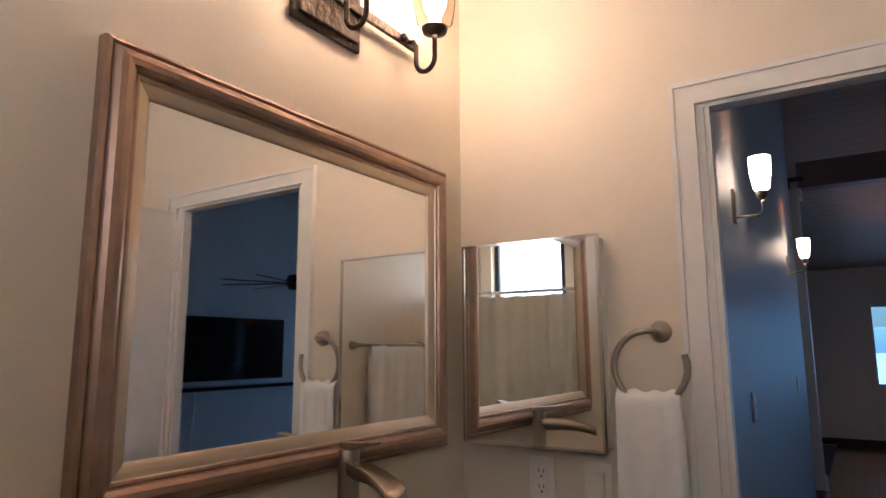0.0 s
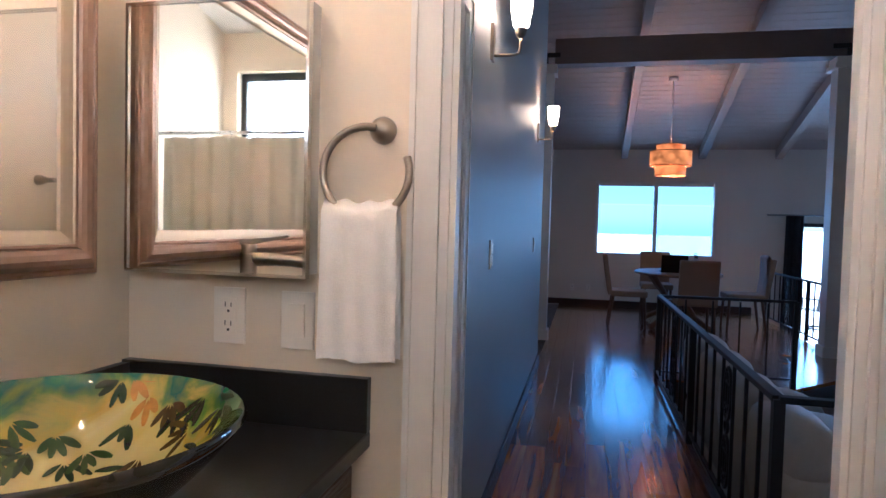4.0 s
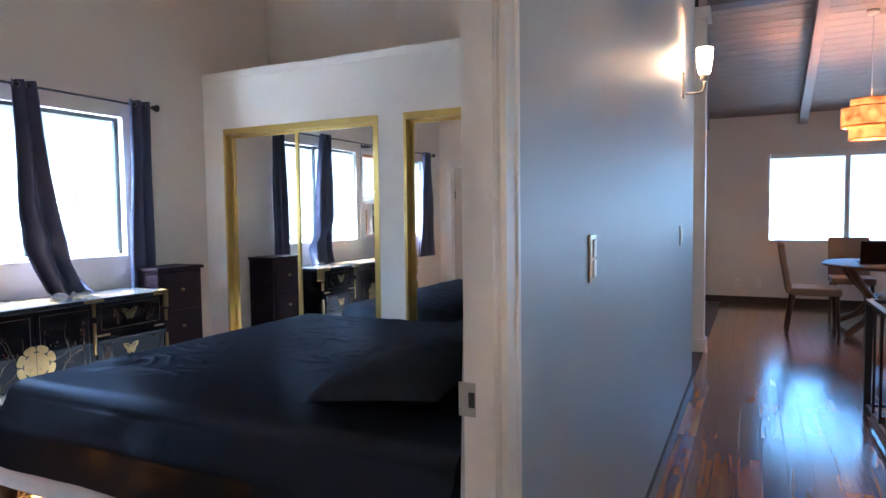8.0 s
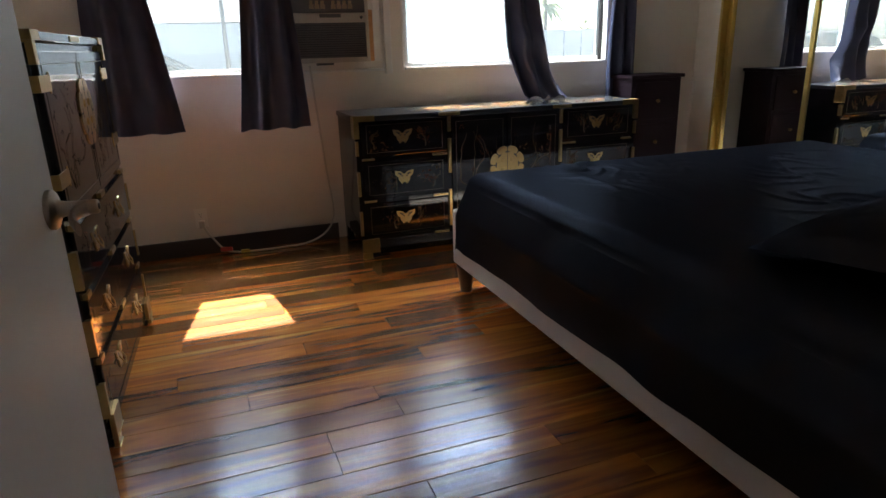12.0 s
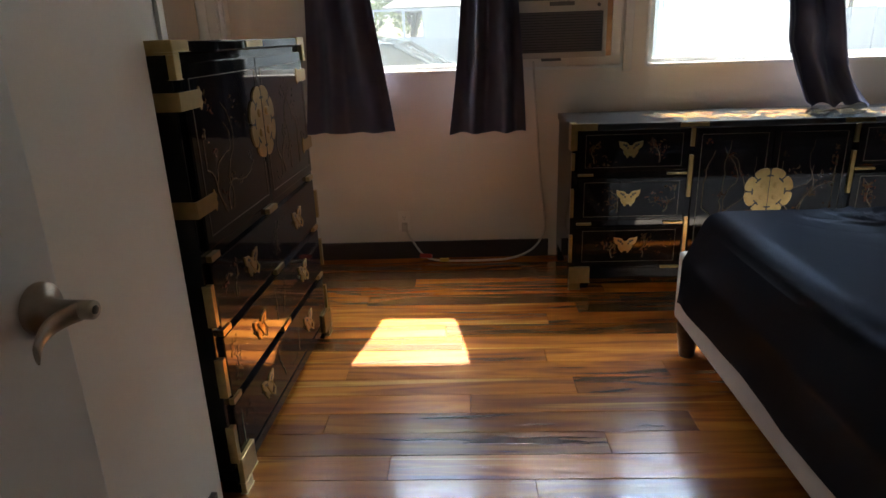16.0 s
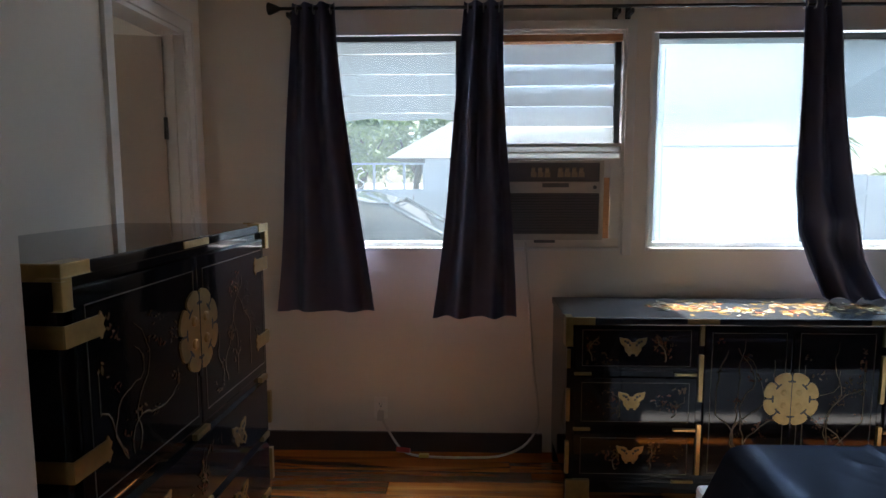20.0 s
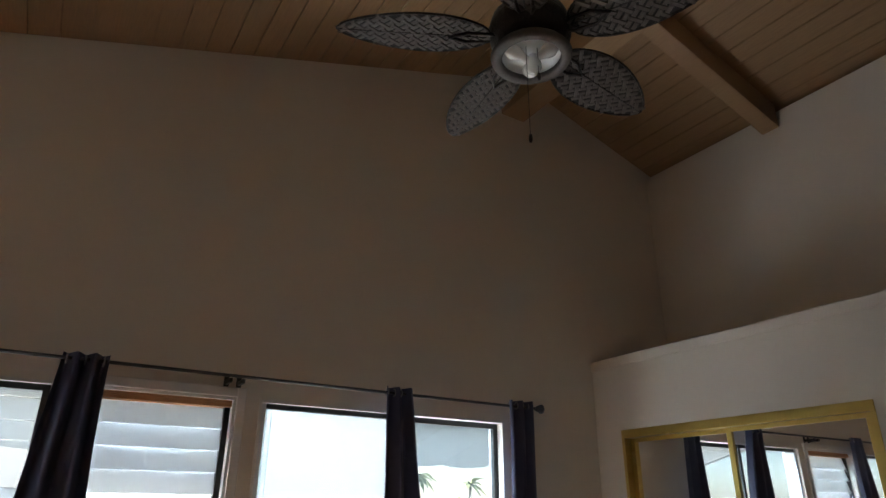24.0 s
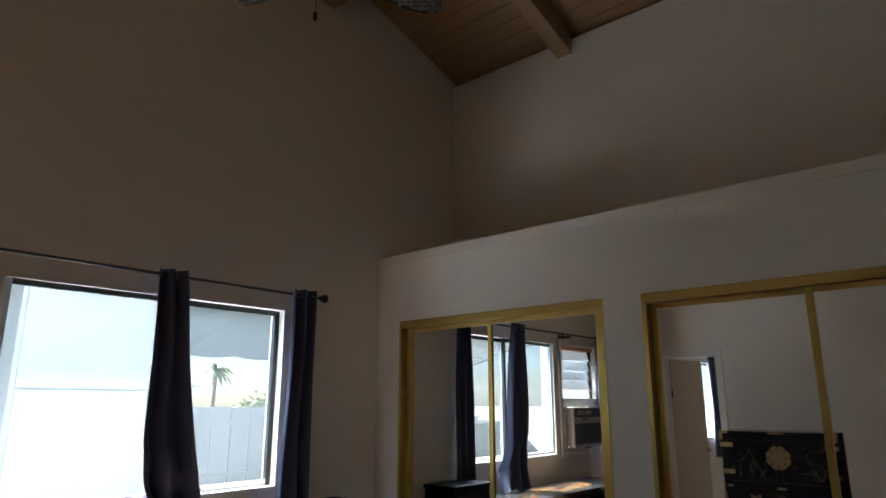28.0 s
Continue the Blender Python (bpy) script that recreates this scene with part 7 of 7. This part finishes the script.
def car(x, y):
    """A silver car that stands along y, its bonnet towards +y."""
    PAINT = mat("silver car paint", (0.30, 0.33, 0.36), 0.25, 0.6, scale=200, spread=0.02, bump=0, coat=0.8)
    TINT = mat("tinted car glass", (0.035, 0.05, 0.06), 0.05, bump=0)
    RUBBER = mat("tyre rubber", (0.02, 0.02, 0.02), 0.8)
    th = tagged(empty("parked_car", pose(x, y, DRIVE)), "silver sedan parked under the carport", "car")
    prof = [(-2.2, 0.35), (-2.22, 0.75), (-2.1, 0.92), (-1.5, 0.98), (-0.9, 0.98), (1.05, 0.95), (1.9, 0.82), (2.2, 0.65), (2.25, 0.35)]
    part("body", bevelled(prism([prof], "x", -0.88, 0.88), 0.05, 3), PAINT, th)
    cab = [(-1.75, 0.95), (-1.15, 1.36), (-0.6, 1.46), (0.1, 1.45), (0.5, 1.36), (1.25, 0.93)]
    glassy = part("cabin_glass", bevelled(prism([cab], "x", -0.74, 0.74), 0.04, 3), TINT, th)
    part("roof", moved(bevelled(prism([[(-1.12, 1.375), (-0.6, 1.475), (0.1, 1.465), (0.48, 1.375), (0.1, 1.40), (-0.6, 1.41)]], "x", -0.735, 0.735), 0.01), Matrix.Identity(4)), PAINT, th)
    for sx in (-0.735, 0.735):
        part("pillar", tube([(sx, 0.46, 1.38), (sx, 1.22, 0.95)], 0.028, 6), PAINT, th)
        part("pillar", tube([(sx, -0.35, 1.42), (sx, -0.35, 0.96)], 0.028, 6), PAINT, th)
        part("mirror", bevelled(boxes((min(sx * 1.05, sx * 1.33), max(sx * 1.05, sx * 1.33), 0.72, 0.86, 0.95, 1.08)), 0.03), PAINT, th)
    for sx in (-0.82, 0.82):
        for sy in (-1.35, 1.4):
            w = part("wheel", lathe([(0.0, sx - 0.1), (0.30, sx - 0.1), (0.33, sx - 0.06), (0.33, sx + 0.06), (0.30, sx + 0.1), (0.0, sx + 0.1)], (0, sy, 0.33), "x"), RUBBER, th)
            part("rim", lathe([(0.0, sx * 1.13), (0.19, sx * 1.125), (0.21, sx * 1.10)], (0, sy, 0.33), "x", 20), GREY_ALU, w)
    return th


car(-7.0, 0.55)

house = tagged(empty("neighbour_house"), "low neighbouring house with a pale shingled hip roof", "house")
part("wall", boxes((-26, -19, 0.5, 11.0, -0.8, 2.0)), HOUSE_WALL, house)
bm = bmesh.new()
e = [bm.verts.new(p) for p in ((-26.6, -0.57, 1.95), (-18.4, -0.57, 1.95), (-18.4, 11.6, 1.95), (-26.6, 11.6, 1.95))]
r = [bm.verts.new(p) for p in ((-22.5, 1.9, 3.7), (-22.5, 8.0, 3.7))]
for f in ((e[0], e[1], r[0]), (e[1], e[2], r[1], r[0]), (e[2], e[3], r[1]), (e[3], e[0], r[0], r[1]), (e[0], e[1], e[2], e[3])):
    bm.faces.new(f)
part("roof", bm, SHINGLE, house)
w = part("window", boxes((-19.02, -18.96, 3.4, 5.2, 0.3, 1.5)), TRIM, house)
part("pane", boxes((-18.97, -18.94, 3.5, 5.1, 0.4, 1.4)), TV_BLACK, w)

fence = tagged(empty("fence"), "grey board fence along the drive", "fence")
for k in range(46):
    y = -6.0 + k * 0.40
    part("board", boxes((-11.43, -11.40, y, y + 0.385, DRIVE, (1.42 if y > 2.6 else 1.16) + 0.01 * (k % 3))), FENCE, fence)
for z in (0.2, 1.1):
    part("rail", boxes((-11.40, -11.36, -6.0, 12.4, z, z + 0.07)), FENCE, fence)

screen = tagged(empty("garden_screen"), "grey post screen with curled metal ornaments above the fence", "screen")
for z in (1.17, 1.62):
    part("rail", boxes((-11.46, -11.40, -1.4, 1.0, z, z + 0.035)), FENCE, screen)
for y in (-1.38, -0.86, -0.32, 0.10, 0.62, 0.96):
    part("post", boxes((-11.455, -11.405, y, y + 0.04, 1.16, 1.65)), FENCE, screen)
for y in (-0.60, -0.12, 0.36):
    part("ornament", tube([(-11.43, y - 0.08, 1.20), (-11.43, y + 0.03, 1.24), (-11.43, y + 0.07, 1.31), (-11.43, y - 0.04, 1.38), (-11.43, y - 0.02, 1.46), (-11.43, y + 0.07, 1.50), (-11.43, y + 0.02, 1.57), (-11.43, y - 0.06, 1.54)], 0.014, 6), TRIM, screen, "curled pale metal ornament")

# Green lightened for sun through the leaves and haze at the window.
LEAF = mat("sunlit leaves", (0.26, 0.32, 0.12), 0.6, scale=3, spread=0.4, blotch=0.3, per_object=0.2, bump=0)
BARK = mat("grey bark", (0.14, 0.11, 0.08), 0.9, scale=12, spread=0.3)


def tree(x, y, high, spread, seed, label):
    r = random.Random(seed)
    th = tagged(empty("tree", pose(x, y, -0.8)), label, "tree", "trees behind the neighbouring houses")
    limbs = [tube([(0, 0, 0), (0.1, 0.05, high * 0.3), (0.0, 0.15, high * 0.55)], 0.16, 8, taper=[1, 0.8, 0.6])]
    for k in range(6):
        a = k * 1.05 + r.random()
        limbs.append(tube([(0, 0.1, high * (0.35 + 0.04 * k)), (spread * 0.3 * math.cos(a), spread * 0.3 * math.sin(a), high * 0.62), (spread * 0.6 * math.cos(a), spread * 0.6 * math.sin(a), high * 0.8)], 0.06, 6, taper=[1, 0.7, 0.3]))
    part("trunk", join(*limbs), BARK, th)
    vs, fs = [], []
    for k in range(26):
        a, q, h = r.uniform(0, 6.28), spread * math.sqrt(r.random()) * 0.85, r.uniform(0.48, 0.98)
        c = Vector((q * math.cos(a), q * math.sin(a), high * h))
        for j in range(75):
            p = c + Vector((r.gauss(0, 0.32), r.gauss(0, 0.32), r.gauss(0, 0.26))) * spread * 0.42
            d, e2 = Vector((r.gauss(0, 1), r.gauss(0, 1), r.gauss(0, 0.6))).normalized() * 0.16, Vector((r.gauss(0, 1), r.gauss(0, 1), r.gauss(0, 1))).normalized() * 0.07
            i = len(vs)
            vs += [p - d, p + e2, p + d, p - e2]
            fs.append((i, i + 1, i + 2, i + 3))
    me = bpy.data.meshes.new("crown")
    me.from_pydata([tuple(v) for v in vs], [], fs)
    me.materials.append(LEAF)
    ob = new("crown", me)
    ob.parent = th
    return th


for n, (x, y, h, s) in enumerate(((-30, -6.5, 5.2, 2.4), (-28, -3.6, 4.6, 2.0), (-33, 0.5, 5.6, 2.6), (-17, 12.0, 1.9, 1.3), (-20, 15.0, 2.2, 1.6), (-16, -5.0, 3.4, 1.7), (-21.5, -1.9, 4.6, 1.7), (-23.5, -0.2, 4.9, 1.8), (-19.5, -3.2, 4.3, 1.6))):
    tree(x, y, h, s, 30 + n, "leafy green tree behind the houses")


def palm(x, y, high, seed):
    r = random.Random(seed)
    th = tagged(empty("palm_tree", pose(x, y, -0.8)), "distant palm tree against the sky", "tree")
    part("trunk", tube([(0, 0, 0), (0.1, 0, high * 0.5), (0.05, 0.1, high)], 0.14, 8, taper=[1, 0.8, 0.7]), BARK, th)
    bm = bmesh.new()
    for k in range(22):
        a, up = k * 2.4, r.uniform(-0.3, 0.9)
        prev = None
        for i in range(9):
            f = i / 8
            d = 1.5 * f
            c = Vector((0.05 + d * math.cos(a) * math.cos(up * 0.6), 0.1 + d * math.sin(a) * math.cos(up * 0.6), high + d * up - 0.9 * f * f))
            side = Vector((-math.sin(a), math.cos(a), -0.25)) * 0.15 * math.sin(math.pi * min(f + 0.1, 1))
            now = (bm.verts.new(c - side), bm.verts.new(c), bm.verts.new(c + side * Vector((1, 1, -1)).normalized().length))
            if prev:
                bm.faces.new((prev[0], now[0], now[1], prev[1]))
                bm.faces.new((prev[1], now[1], now[2], prev[2]))
            prev = now
    part("crown", bm, LEAF, th)


palm(-38, 22.8, 4.3, 1)
palm(-42, 29.5, 4.0, 2)

# deck chairs and rail outside the sliding door
MESH = mat("grey sling fabric", (0.10, 0.105, 0.12), 0.8, scale=200)
for x, y, turn in ((6.72, 13.3, 8), (7.42, 13.3, -10), (5.25, 13.6, 14)):
    th = tagged(empty("patio_chair", pose(x, y, LOW - 0.03, 0, 0, turn)), "sling patio chair on a swivel base", "chair", "patio chairs on the deck")
    part("seat", bevelled(boxes((-0.26, 0.26, -0.26, 0.24, 0.40, 0.42)), 0.008), MESH, th)
    part("backrest", moved(bevelled(boxes((-0.26, 0.26, -0.01, 0.01, 0, 0.58)), 0.006), pose(0, -0.26, 0.42, 14, 0, 0)), MESH, th)
    for s in (-0.27, 0.27):
        part("frame", tube([(s, -0.40, 1.0), (s, -0.26, 0.42), (s, 0.22, 0.40), (s, 0.24, 0.62), (s, -0.28, 0.64)], 0.019, 6), BLACK_IRON, th)
    part("base", tube([(0.25 * math.cos(a), 0.25 * math.sin(a), 0.05) for a in [k * math.tau / 16 for k in range(16)]], 0.022, 6, True), BLACK_IRON, th)
    part("column", lathe([(0.04, 0.06), (0.03, 0.40)], sides=10), BLACK_IRON, th)

# ---- floor planks ----
def plank_wood():
    m = bpy.data.materials.new("acacia floor plank")
    m.use_nodes = True
    N, L = m.node_tree.nodes, m.node_tree.links
    b = N["Principled BSDF"]
    co, oi, mp = N.new("ShaderNodeTexCoord"), N.new("ShaderNodeObjectInfo"), N.new("ShaderNodeMapping")
    mp.inputs["Scale"].default_value = (7, 0.60, 7)
    off = N.new("ShaderNodeVectorMath")
    off.operation = "MULTIPLY_ADD"
    off.inputs[1].default_value = (37, 53, 11)
    L.new(oi.outputs["Random"], off.inputs[0])
    L.new(co.outputs["Object"], off.inputs[2])
    L.new(off.outputs[0], mp.inputs["Vector"])
    n1 = N.new("ShaderNodeTexNoise")
    n1.inputs["Scale"].default_value, n1.inputs["Detail"].default_value, n1.inputs["Distortion"].default_value = 1.8, 6, 1.3
    L.new(mp.outputs[0], n1.inputs["Vector"])
    ramp = N.new("ShaderNodeValToRGB")
    e = ramp.color_ramp.elements
    e[0].position, e[0].color = 0.26, (0.090, 0.030, 0.010, 1)
    e[1].position, e[1].color = 0.80, (0.58, 0.262, 0.042, 1)
    for p, c in ((0.40, (0.205, 0.058, 0.012, 1)), (0.52, (0.335, 0.106, 0.015, 1)), (0.66, (0.445, 0.160, 0.021, 1))):
        k = e.new(p)
        k.color = c
    L.new(n1.outputs["Fac"], ramp.inputs[0])
    tone = N.new("ShaderNodeMath")
    tone.operation = "MULTIPLY_ADD"
    tone.inputs[1].default_value, tone.inputs[2].default_value = 0.90, 0.49
    L.new(oi.outputs["Random"], tone.inputs[0])
    sc = N.new("ShaderNodeVectorMath")
    sc.operation = "SCALE"
    n3, mp3, sap, blend = N.new("ShaderNodeTexNoise"), N.new("ShaderNodeMapping"), N.new("ShaderNodeMapRange"), N.new("ShaderNodeMix")
    mp3.inputs["Scale"].default_value = (14, 0.45, 14)
    n3.inputs["Scale"].default_value, n3.inputs["Detail"].default_value, n3.inputs["Distortion"].default_value = 1.6, 5, 0.8
    sap.inputs["From Min"].default_value, sap.inputs["From Max"].default_value, sap.inputs["To Max"].default_value = 0.60, 0.72, 0.65
    blend.data_type = "RGBA"
    blend.inputs["B"].default_value = (0.62, 0.33, 0.070, 1)
    L.new(off.outputs[0], mp3.inputs["Vector"])
    L.new(mp3.outputs[0], n3.inputs["Vector"])
    L.new(n3.outputs["Fac"], sap.inputs["Value"])
    L.new(sap.outputs[0], blend.inputs["Factor"])
    L.new(ramp.outputs[0], blend.inputs["A"])
    L.new(blend.outputs["Result"], sc.inputs[0])
    L.new(tone.outputs[0], sc.inputs["Scale"])
    L.new(sc.outputs[0], b.inputs["Base Color"])
    b.inputs["Roughness"].default_value = 0.27
    b.inputs["Coat Weight"].default_value, b.inputs["Coat Roughness"].default_value = 0.9, 0.14
    n2 = N.new("ShaderNodeTexNoise")
    n2.inputs["Scale"].default_value, n2.inputs["Detail"].default_value = 3.5, 4
    mp2 = N.new("ShaderNodeMapping")
    mp2.inputs["Scale"].default_value = (17, 1.0, 17)
    L.new(off.outputs[0], mp2.inputs["Vector"])
    L.new(mp2.outputs[0], n2.inputs["Vector"])
    bp = N.new("ShaderNodeBump")
    bp.inputs["Strength"].default_value, bp.inputs["Distance"].default_value = 0.25, 0.0042
    L.new(n2.outputs["Fac"], bp.inputs["Height"])
    L.new(bp.outputs[0], b.inputs["Normal"])
    L.new(bp.outputs[0], b.inputs["Coat Normal"])
    rough = N.new("ShaderNodeMapRange")
    rough.inputs["To Min"].default_value, rough.inputs["To Max"].default_value = 0.15, 0.28
    L.new(n2.outputs["Fac"], rough.inputs["Value"])
    L.new(rough.outputs[0], b.inputs["Roughness"])
    return m


PLANK = plank_wood()
plank_meshes = {}


def plank_mesh(length, wide):
    key = (round(length, 3), round(wide, 4))
    if key not in plank_meshes:
        bm = boxes((0, key[1], 0, key[0], -0.012, 0.0))
        top = [e for e in bm.edges if all(v.co.z > -0.001 for v in e.verts)]
        bmesh.ops.bevel(bm, geom=top, offset=0.0016, segments=1, affect="EDGES")
        me = bpy.data.meshes.new("plank")
        bmesh.ops.recalc_face_normals(bm, faces=bm.faces)
        bm.to_mesh(me)
        bm.free()
        me.materials.append(PLANK)
        plank_meshes[key] = me
    return plank_meshes[key]


def planked(name, x0, x1, y0, y1, seed, label, wide=0.115, right=None):
    """Planks that run along y over a rectangle; right(y): where the floor ends."""
    r = random.Random(seed)
    th = tagged(empty(name), label, "floor", kind="structure")
    x = x0
    while x < x1 - 0.01:
        w = min(wide, x1 - x)
        y = y0 - r.uniform(0.0, 1.1)
        while y < y1 - 0.01:
            end = min(y + 1.22, y1)
            start = max(y, y0)
            if end - start > 0.05 and (right is None or x + w <= right(start) + 0.03):
                ob = new("plank", plank_mesh(end - start - 0.0004, w - 0.0004))
                ob.location, ob.parent = (x, start, 0.0), th
            y += 1.22
        x += wide
    return th


planked("floor_bedroom", WX, HX1, 0.42, CLY, 1, "glossy hand-scraped acacia plank floor")
planked("floor_hall", HX1, 1.29, BNY1, 5.62, 2, "glossy dark acacia plank floor of the hall")
planked("floor_dining", HX1, 3.32, 5.62, FARY, 3, "glossy dark acacia plank floor of the dining room", right=lambda y: 3.32 if y > 6.4 else 2.39 + max(0, y - 5.62))
structure("floor_nosing_step", prism([[(1.98, 5.62), (2.41, 5.60), (3.34, 6.53), (3.34, 7.6), (3.21, 7.6)]], "z", -0.03, 0.003), PLANK, "dark wooden nosing at the head of the steps")
structure("floor_nosing", bevelled(boxes((1.285, 1.32, 2.1, 5.62, -0.10, 0.004)), 0.004), DARK_TRIM)
structure("wall_step_edge", prism([[(1.20, 0.985), (1.285, 0.985), (1.285, 5.62), (1.20, 5.62)]], "z", LOW - 0.05, -0.013), WALL_WHITE)
